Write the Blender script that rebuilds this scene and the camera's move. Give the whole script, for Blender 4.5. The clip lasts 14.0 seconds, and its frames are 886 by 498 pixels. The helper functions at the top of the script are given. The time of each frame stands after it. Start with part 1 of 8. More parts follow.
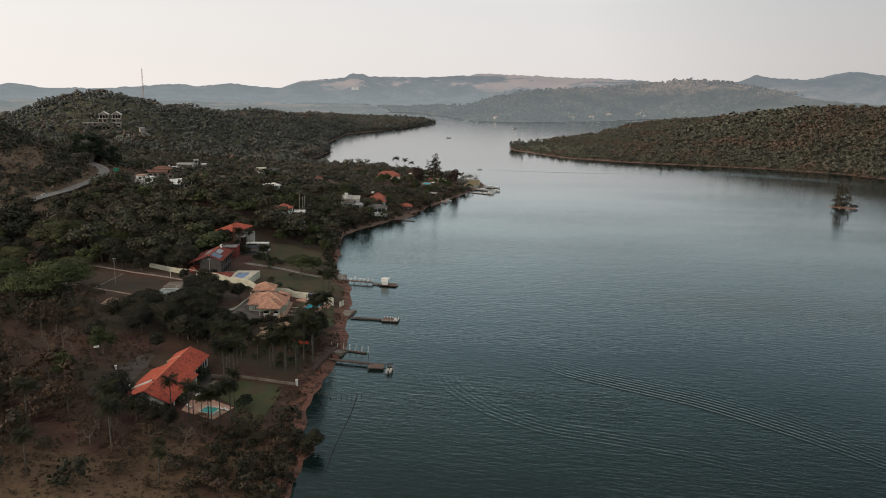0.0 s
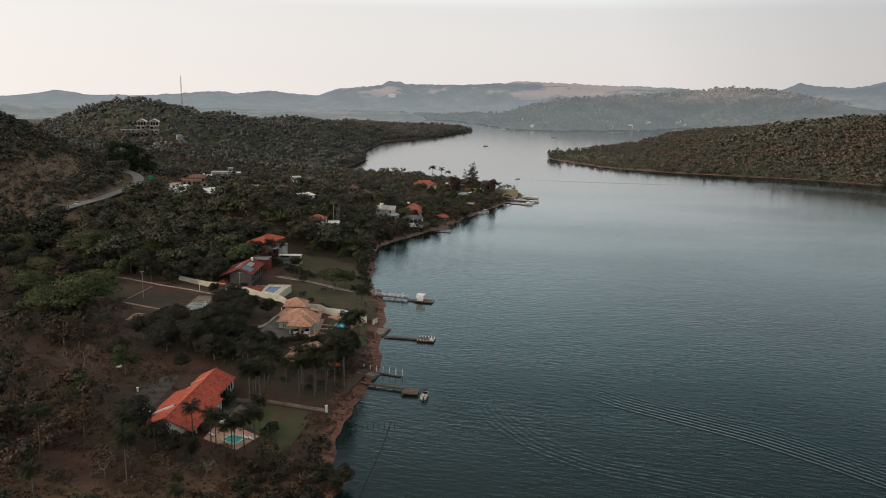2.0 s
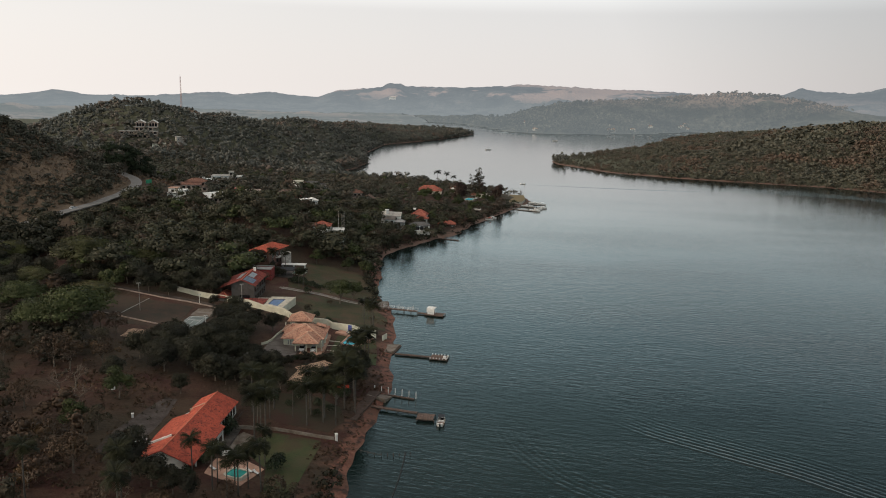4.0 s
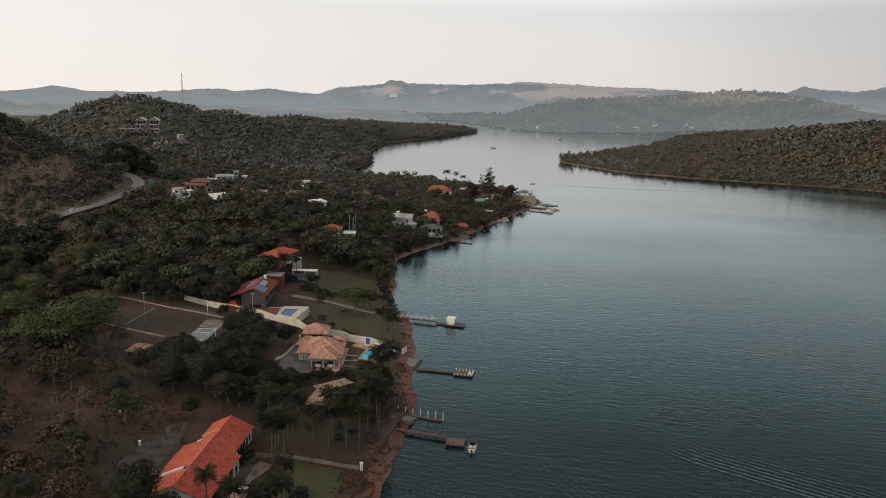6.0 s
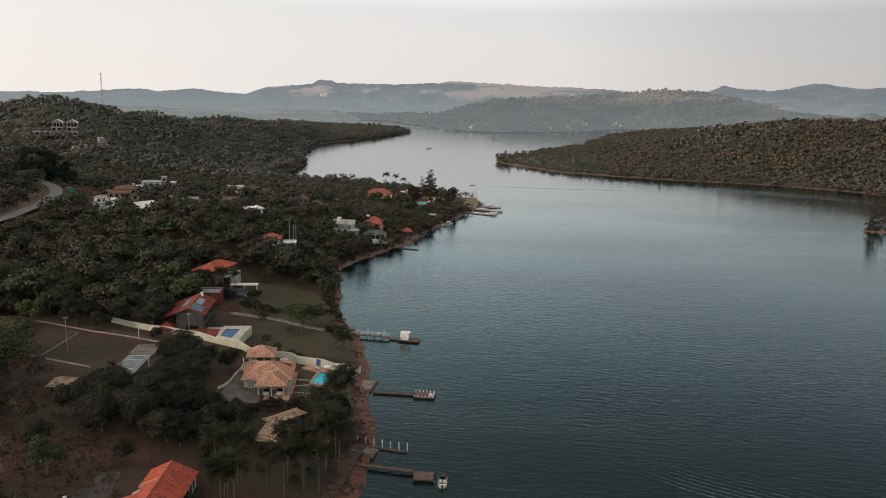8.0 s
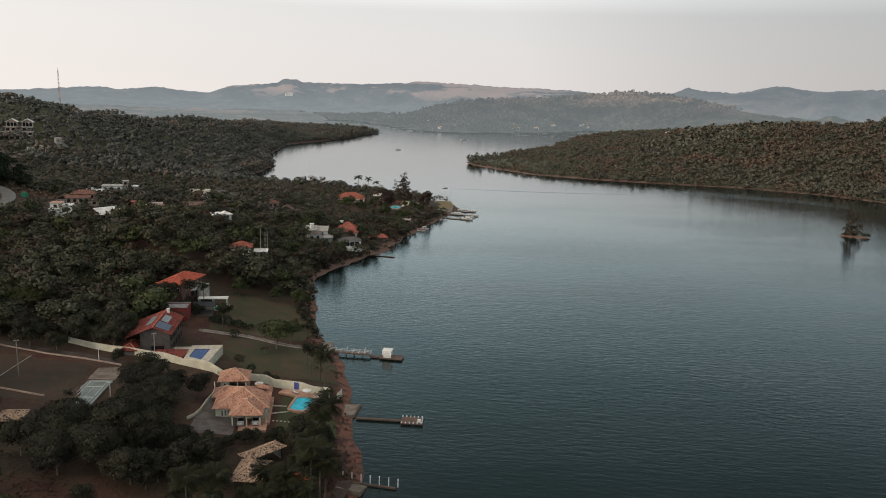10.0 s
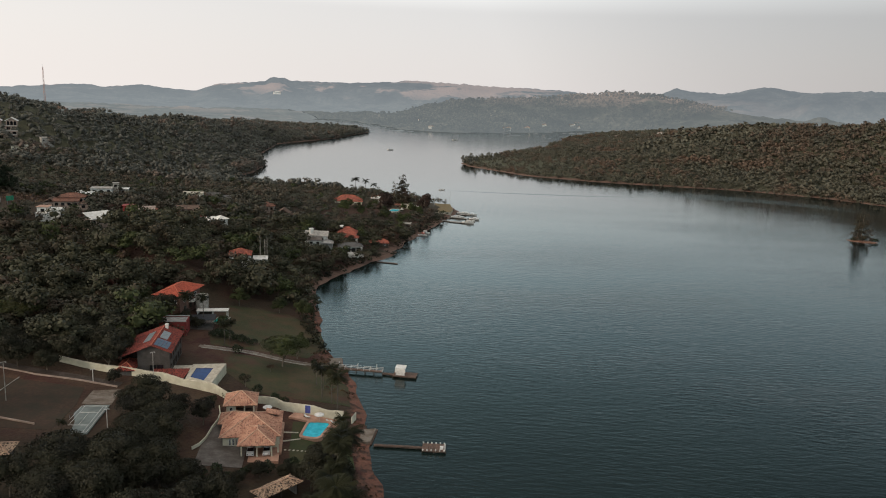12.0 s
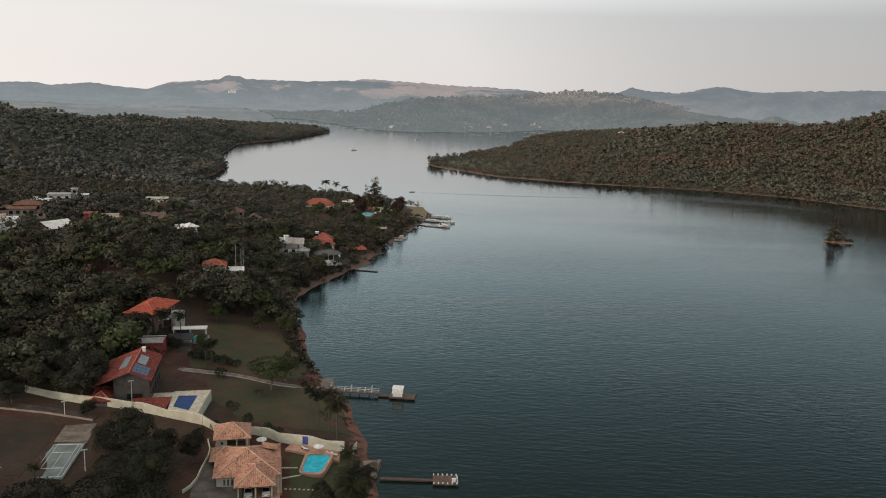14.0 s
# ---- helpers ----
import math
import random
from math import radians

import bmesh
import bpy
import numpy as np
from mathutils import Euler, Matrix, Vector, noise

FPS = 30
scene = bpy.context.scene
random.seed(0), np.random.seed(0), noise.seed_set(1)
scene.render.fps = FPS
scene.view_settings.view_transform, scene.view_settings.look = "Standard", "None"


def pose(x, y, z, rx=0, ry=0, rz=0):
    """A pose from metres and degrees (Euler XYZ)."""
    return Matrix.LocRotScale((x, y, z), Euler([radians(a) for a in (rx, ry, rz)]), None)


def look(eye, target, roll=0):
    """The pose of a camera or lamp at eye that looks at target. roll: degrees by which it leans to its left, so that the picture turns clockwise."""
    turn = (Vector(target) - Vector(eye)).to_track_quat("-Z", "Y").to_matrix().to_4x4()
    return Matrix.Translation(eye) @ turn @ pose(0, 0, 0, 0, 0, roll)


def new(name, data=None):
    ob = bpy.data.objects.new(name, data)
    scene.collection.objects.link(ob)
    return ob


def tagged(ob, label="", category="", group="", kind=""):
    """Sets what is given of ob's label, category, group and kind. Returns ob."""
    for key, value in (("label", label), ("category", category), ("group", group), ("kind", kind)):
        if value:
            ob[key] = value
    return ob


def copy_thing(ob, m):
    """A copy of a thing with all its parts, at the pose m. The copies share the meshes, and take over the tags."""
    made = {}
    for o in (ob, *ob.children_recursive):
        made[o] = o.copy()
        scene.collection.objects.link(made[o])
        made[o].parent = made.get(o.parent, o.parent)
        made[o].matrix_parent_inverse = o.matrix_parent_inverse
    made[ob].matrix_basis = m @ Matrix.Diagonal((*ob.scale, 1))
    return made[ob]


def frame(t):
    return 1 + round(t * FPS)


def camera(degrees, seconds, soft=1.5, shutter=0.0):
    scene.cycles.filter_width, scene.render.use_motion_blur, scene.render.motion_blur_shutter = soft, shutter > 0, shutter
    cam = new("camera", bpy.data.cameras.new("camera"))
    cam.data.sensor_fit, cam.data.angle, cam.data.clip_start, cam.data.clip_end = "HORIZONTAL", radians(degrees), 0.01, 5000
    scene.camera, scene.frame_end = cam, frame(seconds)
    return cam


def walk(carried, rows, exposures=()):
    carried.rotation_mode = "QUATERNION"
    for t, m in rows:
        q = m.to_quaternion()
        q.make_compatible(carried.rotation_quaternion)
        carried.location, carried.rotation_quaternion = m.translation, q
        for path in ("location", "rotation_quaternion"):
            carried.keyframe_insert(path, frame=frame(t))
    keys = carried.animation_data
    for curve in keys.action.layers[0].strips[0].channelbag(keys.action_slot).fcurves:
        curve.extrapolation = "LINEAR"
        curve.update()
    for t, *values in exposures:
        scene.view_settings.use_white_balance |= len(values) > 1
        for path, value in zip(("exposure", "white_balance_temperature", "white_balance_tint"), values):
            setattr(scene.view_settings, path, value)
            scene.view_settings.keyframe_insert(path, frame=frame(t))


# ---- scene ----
cam = camera(60.2, 14.0, 1.0)
PATH = [
    (0, (-3.234, 1.078, 89.338), (-2.422, 2.857, 88.916), 1.0),
    (0.5, (-2.161, 4.478, 89.349), (-1.389, 6.275, 88.93), 1.0),
    (1, (-0.926, 7.927, 89.403), (-0.193, 9.741, 88.988), 1.0),
    (1.5, (0.287, 11.505, 89.49), (1.017, 13.322, 89.079), 1.1),
    (2, (1.334, 15.243, 89.595), (2.064, 17.061, 89.19), 1.1),
    (2.5, (2.05, 19.179, 89.686), (2.781, 20.997, 89.285), 1.3),
    (3, (2.288, 23.386, 89.756), (3.021, 25.203, 89.358), 1.4),
    (5.5, (0.344, 45.949, 90.079), (1.078, 47.765, 89.675), 1.7),
    (6, (0.001, 50.637, 90.116), (0.738, 52.452, 89.71), 1.7),
    (6.5, (-0.247, 55.483, 90.171), (0.525, 57.283, 89.766), 1.7),
    (7, (-0.38, 60.4, 90.227), (0.454, 62.172, 89.823), 1.7),
    (7.5, (-0.335, 65.238, 90.278), (0.538, 66.992, 89.875), 1.6),
    (8, (-0.061, 69.869, 90.323), (0.837, 71.61, 89.921), 1.6),
    (10.5, (1.906, 92.208, 91.019), (2.897, 93.899, 90.621), 2.1),
    (11, (1.857, 96.81, 91.073), (2.858, 98.496, 90.676), 2.2),
    (11.5, (1.482, 101.564, 91.12), (2.485, 103.249, 90.722), 2.3),
    (12, (0.977, 106.42, 91.2), (1.984, 108.101, 90.8), 2.3),
    (12.5, (0.379, 111.367, 91.326), (1.407, 113.035, 90.927), 2.4),
    (13, (-0.332, 116.421, 91.478), (0.723, 118.072, 91.079), 2.4),
    (13.5, (-1.107, 121.553, 91.629), (-0.028, 123.189, 91.23), 2.4),
    (14, (-1.88, 126.724, 91.74), (-0.778, 128.345, 91.341), 2.4),
]
walk(cam, [(t, look(eye, target, roll)) for t, eye, target, roll in PATH])

# ---- light: hazy evening sky, a veiled sun low over the hills to the west ----
SUN_AZIMUTH, SUN_HEIGHT = radians(-90), radians(19)  # azimuth clockwise from +y
sun_way = Vector((math.sin(SUN_AZIMUTH) * math.cos(SUN_HEIGHT), math.cos(SUN_AZIMUTH) * math.cos(SUN_HEIGHT), math.sin(SUN_HEIGHT)))
world = bpy.data.worlds.new("sky")
scene.world = world
world.use_nodes = True
wn, wl = world.node_tree.nodes, world.node_tree.links
sky = wn.new("ShaderNodeTexSky")
sky.sky_type, sky.sun_disc = "NISHITA", False
sky.sun_elevation, sky.sun_rotation = SUN_HEIGHT, SUN_AZIMUTH
sky.dust_density, sky.air_density, sky.altitude = 6.0, 1.0, 900.0
scaled = wn.new("ShaderNodeMix")
scaled.data_type, scaled.blend_type = "RGBA", "MULTIPLY"
scaled.inputs[0].default_value = 1.0
scaled.inputs[7].default_value = (0.09, 0.09, 0.09, 1)
wl.new(sky.outputs[0], scaled.inputs[6])
way = wn.new("ShaderNodeTexCoord")
split = wn.new("ShaderNodeSeparateXYZ")
wl.new(way.outputs["Generated"], split.inputs[0])
ramp = wn.new("ShaderNodeValToRGB")  # horizon haze; unseen bands above 0.11 are added to tune water and land light
ramp.color_ramp.elements[0].position, ramp.color_ramp.elements[0].color = 0.0, (0.845, 0.80, 0.785, 1)
ramp.color_ramp.elements[1].position, ramp.color_ramp.elements[1].color = 1.0, (1.10, 1.01, 0.94, 1)
for place, colour in ((0.10, (0.80, 0.785, 0.78, 1)), (0.118, (0.96, 0.955, 0.945, 1)), (0.15, (1.28, 1.36, 1.35, 1)), (0.17, (1.20, 1.38, 1.39, 1)), (0.22, (0.84, 1.12, 1.19, 1)), (0.30, (0.59, 0.89, 0.99, 1)), (0.40, (0.36, 0.50, 0.545, 1)), (0.52, (0.185, 0.255, 0.28, 1)), (0.66, (0.68, 0.67, 0.64, 1))):
    ramp.color_ramp.elements.new(place).color = colour
wl.new(split.outputs[2], ramp.inputs[0])
near_sun = wn.new("ShaderNodeVectorMath")
near_sun.operation = "DOT_PRODUCT"
near_sun.inputs[1].default_value = (math.sin(SUN_AZIMUTH), math.cos(SUN_AZIMUTH), -0.7)  # strongest low over the horizon
wl.new(way.outputs["Generated"], near_sun.inputs[0])
glow = wn.new("ShaderNodeMapRange")
glow.inputs[1].default_value, glow.inputs[2].default_value = -0.8, 1.0
glow.inputs[3].default_value, glow.inputs[4].default_value = 0.0, 1.0
wl.new(near_sun.outputs["Value"], glow.inputs[0])
warm = wn.new("ShaderNodeMix")
warm.data_type, warm.blend_type = "RGBA", "ADD"
warm.inputs[7].default_value = (0.46, 0.40, 0.33, 1)
wl.new(glow.outputs[0], warm.inputs[0])
east = wn.new("ShaderNodeMapRange")  # the sky dims away from the sunset
east.inputs[1].default_value, east.inputs[2].default_value = 0.60, 1.06
east.inputs[3].default_value, east.inputs[4].default_value = 1.0, 0.52
eastward = wn.new("ShaderNodeMath")
eastward.operation = "MULTIPLY_ADD"
eastward.inputs[1].default_value = 0.5
wl.new(split.outputs[2], eastward.inputs[0])
wl.new(split.outputs[0], eastward.inputs[2])
wl.new(eastward.outputs[0], east.inputs[0])
dusk = wn.new("ShaderNodeMix")
dusk.data_type, dusk.blend_type = "RGBA", "MULTIPLY"
dusk.inputs[0].default_value = 1.0
wl.new(ramp.outputs[0], dusk.inputs[6])
wl.new(east.outputs[0], dusk.inputs[7])
wl.new(dusk.outputs[2], warm.inputs[6])
veil = wn.new("ShaderNodeMix")
veil.data_type = "RGBA"
veil.inputs[0].default_value = 0.85
wl.new(scaled.outputs[2], veil.inputs[6])
wl.new(warm.outputs[2], veil.inputs[7])
wl.new(veil.outputs[2], wn["Background"].inputs[0])
wn["Background"].inputs[1].default_value = 1.0
sun = new("sun", bpy.data.lights.new("sun", "SUN"))
sun.data.energy, sun.data.angle, sun.data.color = 2.1, radians(25), (1.0, 0.80, 0.62)
sun.matrix_world = look(sun_way * 100, (0, 0, 0))

# ---- materials ----


def node_mat(name):
    m = bpy.data.materials.new(name)
    m.use_nodes = True
    return m, m.node_tree.nodes, m.node_tree.links, m.node_tree.nodes["Principled BSDF"]


def mix_node(nodes, links, fac, a, b, blend="MIX"):
    """A colour mix; fac, a and b are sockets or values."""
    n = nodes.new("ShaderNodeMix")
    n.data_type, n.blend_type = "RGBA", blend
    for i, v in ((0, fac), (6, a), (7, b)):
        if isinstance(v, bpy.types.NodeSocket):
            links.new(v, n.inputs[i])
        else:
            n.inputs[i].default_value = v if i == 0 else (*v, 1)
    return n.outputs[2]


def math_node(nodes, links, kind, a, b):
    n = nodes.new("ShaderNodeMath")
    n.operation = kind
    links.new(a, n.inputs[0])
    links.new(b, n.inputs[1])
    return n


def noise_node(nodes, links, size, detail=4.0, low=0.35, high=0.65, coords="Object", stretch=None, turn=0.0, rough=0.6):
    """Noise of that size in metres, spread to 0..1."""
    tc = nodes.new("ShaderNodeTexCoord")
    src = nodes.new("ShaderNodeNewGeometry").outputs["Position"] if coords == "World" else tc.outputs[coords]
    if stretch:
        mp = nodes.new("ShaderNodeMapping")
        mp.vector_type = "TEXTURE"
        mp.inputs["Scale"].default_value = stretch
        mp.inputs["Rotation"].default_value = (0, 0, radians(turn))
        links.new(src, mp.inputs[0])
        src = mp.outputs[0]
    n = nodes.new("ShaderNodeTexNoise")
    n.inputs["Scale"].default_value, n.inputs["Detail"].default_value, n.inputs["Roughness"].default_value = 1 / size, detail, rough
    links.new(src, n.inputs["Vector"])
    r = nodes.new("ShaderNodeMapRange")
    r.inputs[1].default_value, r.inputs[2].default_value = low, high
    links.new(n.outputs[0], r.inputs[0])
    return r.outputs[0]


def bump_node(nodes, links, height, strength, distance, shader):
    b = nodes.new("ShaderNodeBump")
    b.inputs["Strength"].default_value, b.inputs["Distance"].default_value = strength, distance
    links.new(height, b.inputs["Height"])
    links.new(b.outputs[0], shader.inputs["Normal"])


def surface(name, c1, c2, grain=0.15, stain=2.0, rough=0.8, metal=0.0, bump=0.02, dirt=None, each=0.0):
    """A plain surface: two colours over grain and stains, optional dirt, optional difference from piece to piece."""
    m, n, l, s = node_mat(name)
    g = noise_node(n, l, grain, 5)
    st = noise_node(n, l, stain, 3, coords="World")
    c = mix_node(n, l, g, c1, c2)
    c = mix_node(n, l, st, c, dirt or tuple(v * 0.72 for v in c1))
    if each:
        o = n.new("ShaderNodeObjectInfo")
        hs = n.new("ShaderNodeMapRange")
        hs.inputs[3].default_value, hs.inputs[4].default_value = 1 - each, 1 + each
        l.new(o.outputs["Random"], hs.inputs[0])
        c = mix_node(n, l, 1.0, c, hs.outputs[0], "MULTIPLY")
    l.new(c, s.inputs["Base Color"])
    s.inputs["Roughness"].default_value, s.inputs["Metallic"].default_value = rough, metal
    if bump:
        bump_node(n, l, g, 0.5, bump, s)
    return m


def leaf_mat(name, dark, light, dry=None, dry_share=0.0, patch=9.0, spread=0.25):
    """Leaves: every clump differs, and patches the size of a crown differ too."""
    m, n, l, s = node_mat(name)
    isl = n.new("ShaderNodeNewGeometry").outputs["Random Per Island"]
    patches = noise_node(n, l, patch, 2, 0.4, 0.6, coords="World")
    even = n.new("ShaderNodeMapRange")
    even.inputs[3].default_value, even.inputs[4].default_value = 0.5 - spread, 0.5 + spread
    l.new(isl, even.inputs[0])
    c = mix_node(n, l, even.outputs[0], dark, light)
    c = mix_node(n, l, patches, c, tuple(v * (0.9 - spread) for v in dark))
    o = n.new("ShaderNodeObjectInfo")
    odd = n.new("ShaderNodeMapRange")
    odd.inputs[4].default_value = 0.6
    l.new(o.outputs["Random"], odd.inputs[0])
    c = mix_node(n, l, odd.outputs[0], c, tuple((a + b) * 0.62 for a, b in zip(dark, light)))
    if dry:
        turn = noise_node(n, l, patch * 1.7, 3, 0.62 - dry_share * 0.4, 0.72 - dry_share * 0.4, coords="World")
        c = mix_node(n, l, turn, c, dry)
    l.new(c, s.inputs["Base Color"])
    s.inputs["Roughness"].default_value = 0.65
    s.inputs["Specular IOR Level"].default_value = 0.25
    return m


def tile_mat(name, c1, c2, c3, spotted=0.58):
    """Clay tiles: blackened spots and weathered patches."""
    m, n, l, s = node_mat(name)
    g = noise_node(n, l, 0.35, 3, 0.3, 0.7)
    st = noise_node(n, l, 1.6, 4, 0.45, 0.7)
    spots = noise_node(n, l, 0.42, 2, spotted, spotted + 0.08)
    c = mix_node(n, l, g, c1, c2)
    c = mix_node(n, l, st, c, c3)
    c = mix_node(n, l, spots, c, tuple(v * 0.35 for v in c3))
    l.new(c, s.inputs["Base Color"])
    s.inputs["Roughness"].default_value = 0.85
    bump_node(n, l, g, 0.5, 0.06, s)
    return m


def glass_mat(name, tint=(0.02, 0.03, 0.035)):
    m, n, l, s = node_mat(name)
    s.inputs["Base Color"].default_value = (*tint, 1)
    s.inputs["Roughness"].default_value = 0.06
    s.inputs["IOR"].default_value = 1.5
    return m


M_TILE_RED = tile_mat("red_clay_tile", (0.36, 0.056, 0.031), (0.48, 0.095, 0.050), (0.20, 0.038, 0.026), 0.57)
M_TILE_DEEP = tile_mat("deep_red_clay_tile", (0.21, 0.034, 0.024), (0.30, 0.056, 0.036), (0.12, 0.028, 0.021), 0.5)
M_TILE_ORANGE = tile_mat("orange_clay_tile", (0.46, 0.095, 0.044), (0.55, 0.14, 0.066), (0.34, 0.066, 0.034))
M_TILE_PATCHED = tile_mat("patched_clay_tile", (0.37, 0.066, 0.036), (0.48, 0.105, 0.056), (0.26, 0.048, 0.028), 0.57)
M_TILE_VILLAGE = tile_mat("village_clay_tile", (0.30, 0.080, 0.052), (0.39, 0.120, 0.078), (0.19, 0.056, 0.040), 0.53)
M_TILE_FADED = tile_mat("faded_clay_tile", (0.20, 0.088, 0.058), (0.29, 0.135, 0.092), (0.12, 0.060, 0.044), 0.53)
M_TILE_BROWN = tile_mat("brown_clay_tile", (0.13, 0.082, 0.062), (0.19, 0.125, 0.096), (0.075, 0.050, 0.040), 0.53)
M_TILE_BEIGE = tile_mat("beige_clay_tile", (0.40, 0.205, 0.135), (0.54, 0.30, 0.205), (0.29, 0.125, 0.085), 0.57)
M_TILE_OLD = tile_mat("weathered_clay_tile", (0.40, 0.25, 0.16), (0.56, 0.41, 0.29), (0.12, 0.08, 0.06), 0.5)
M_CAP = surface("mortared_ridge", (0.52, 0.33, 0.23), (0.62, 0.42, 0.31), 0.3, 1.5)
M_CAP_RED = surface("red_ridge", (0.50, 0.14, 0.08), (0.60, 0.20, 0.11), 0.3, 1.5)
M_WHITE = surface("white_render", (0.72, 0.71, 0.68), (0.80, 0.79, 0.77), 0.2, 1.8, dirt=(0.60, 0.58, 0.54))
M_CREAM = surface("cream_render", (0.64, 0.62, 0.49), (0.71, 0.69, 0.57), 0.2, 2.5, dirt=(0.52, 0.49, 0.38))
M_GREY = surface("grey_render", (0.30, 0.29, 0.28), (0.38, 0.37, 0.36), 0.2, 1.5)
M_SLATE = surface("dark_grey_render", (0.095, 0.09, 0.088), (0.135, 0.13, 0.126), 0.2, 1.5)
M_LANE = surface("worn_lane", (0.17, 0.145, 0.12), (0.24, 0.205, 0.17), 0.4, 2.0, dirt=(0.10, 0.07, 0.05))
M_REDWALL = surface("red_render", (0.27, 0.038, 0.034), (0.34, 0.055, 0.046), 0.2, 1.5)
M_CONCRETE = surface("concrete", (0.36, 0.34, 0.31), (0.46, 0.44, 0.40), 0.15, 1.2, dirt=(0.24, 0.22, 0.20))
M_PAVING = surface("stone_paving", (0.105, 0.092, 0.083), (0.160, 0.142, 0.128), 0.5, 3.0, dirt=(0.070, 0.055, 0.046))
M_DRIVE = surface("dark_cobbles", (0.044, 0.034, 0.029), (0.088, 0.070, 0.060), 0.5, 2.5, dirt=(0.030, 0.018, 0.013), bump=0.08)
M_TERRA = surface("terracotta_paving", (0.48, 0.27, 0.19), (0.56, 0.34, 0.25), 0.4, 2.0)
M_STONE = surface("pale_stone", (0.52, 0.47, 0.38), (0.62, 0.57, 0.48), 0.2, 1.0, each=0.15)
M_PLANK = surface("dock_planks", (0.14, 0.080, 0.060), (0.22, 0.130, 0.095), 0.25, 0.9, dirt=(0.09, 0.060, 0.045), each=0.25)
M_BOARD = surface("dark_boards", (0.070, 0.042, 0.032), (0.110, 0.066, 0.050), 0.25, 0.9, dirt=(0.045, 0.030, 0.024), each=0.25)
M_DARKWOOD = surface("dark_timber", (0.06, 0.045, 0.035), (0.10, 0.075, 0.06), 0.2, 1.0)
M_TRUNK = surface("bark", (0.14, 0.11, 0.085), (0.21, 0.17, 0.13), 0.15, 0.7)
M_PINK = surface("weathered_pink_render", (0.34, 0.26, 0.22), (0.42, 0.33, 0.28), 0.4, 3.0)
M_POST = surface("white_paint", (0.75, 0.75, 0.73), (0.80, 0.80, 0.79), 0.1, 0.6)
M_METAL = surface("grey_metal", (0.32, 0.33, 0.34), (0.40, 0.41, 0.42), 0.1, 0.8, rough=0.45, metal=0.8, bump=0)
M_MAST = surface("mast_paint", (0.40, 0.22, 0.19), (0.46, 0.30, 0.26), 0.4, 3, rough=0.6, bump=0)
M_ASPHALT = surface("asphalt", (0.17, 0.16, 0.155), (0.22, 0.21, 0.20), 0.3, 3.0, dirt=(0.14, 0.13, 0.12))
M_COURT = surface("court_paint", (0.155, 0.185, 0.180), (0.20, 0.235, 0.228), 0.3, 2.5)
M_BLUE = surface("blue_door_paint", (0.06, 0.08, 0.30), (0.08, 0.11, 0.36), 0.2, 1.0, rough=0.5)
M_RED_PAINT = surface("red_awning", (0.62, 0.07, 0.035), (0.70, 0.10, 0.05), 0.3, 1.0)
M_GREENSIGN = surface("green_sign", (0.02, 0.22, 0.12), (0.03, 0.26, 0.15), 0.3, 1.0, rough=0.4)
M_GLASS = glass_mat("window_glass")
M_DARKGLASS = glass_mat("tinted_glass", (0.01, 0.012, 0.015))
M_SOLAR = glass_mat("solar_cell", (0.05, 0.075, 0.13))
M_CARPAINT = surface("white_car_paint", (0.74, 0.74, 0.74), (0.78, 0.78, 0.78), 0.5, 2, rough=0.25, bump=0)
M_RUBBER = surface("rubber", (0.015, 0.015, 0.015), (0.025, 0.025, 0.025), 0.1, 1)
M_HULL = surface("boat_hull", (0.70, 0.69, 0.66), (0.77, 0.76, 0.73), 0.3, 1, rough=0.3, bump=0)
M_CANVAS = surface("dark_canvas", (0.02, 0.022, 0.028), (0.035, 0.037, 0.045), 0.2, 1)
M_UMBRELLA = surface("white_canvas", (0.76, 0.75, 0.72), (0.80, 0.79, 0.77), 0.2, 0.8)
M_POOL = surface("pool_tile", (0.04, 0.55, 0.72), (0.06, 0.62, 0.78), 0.3, 1.5, rough=0.12, bump=0)
M_POOL_BLUE = surface("dark_pool_tile", (0.004, 0.020, 0.13), (0.007, 0.028, 0.17), 0.3, 1.5, rough=0.12, bump=0)
M_POOL_GREEN = surface("green_pool_tile", (0.03, 0.30, 0.26), (0.04, 0.36, 0.31), 0.3, 1.5, rough=0.12, bump=0)
for m in (M_POOL, M_POOL_BLUE, M_POOL_GREEN):
    m.node_tree.nodes["Principled BSDF"].inputs["Specular IOR Level"].default_value = 0.12
M_SOLAR.node_tree.nodes["Principled BSDF"].inputs["Roughness"].default_value = 0.3
M_SOLAR.node_tree.nodes["Principled BSDF"].inputs["Specular IOR Level"].default_value = 0.25
M_HEDGE = leaf_mat("hedge_leaves", (0.014, 0.022, 0.010), (0.034, 0.045, 0.019))
M_LEAF_DARK = leaf_mat("dark_leaves", (0.0130, 0.0128, 0.0072), (0.0350, 0.0335, 0.0165))
M_LEAF_GREEN = leaf_mat("green_leaves", (0.026, 0.034, 0.012), (0.070, 0.082, 0.024))
M_LEAF_DOME = leaf_mat("dome_leaves", (0.038, 0.040, 0.014), (0.104, 0.103, 0.034), (0.074, 0.062, 0.024), 0.1)
M_LEAF_OLIVE = leaf_mat("olive_leaves", (0.029, 0.025, 0.015), (0.060, 0.049, 0.028), (0.070, 0.043, 0.028), 0.26)
M_LEAF_RUST = leaf_mat("rust_brown_leaves", (0.030, 0.017, 0.013), (0.060, 0.034, 0.025))
M_LEAF_DRY = leaf_mat("dry_leaves", (0.040, 0.024, 0.014), (0.076, 0.046, 0.025), (0.12, 0.070, 0.031), 0.12)
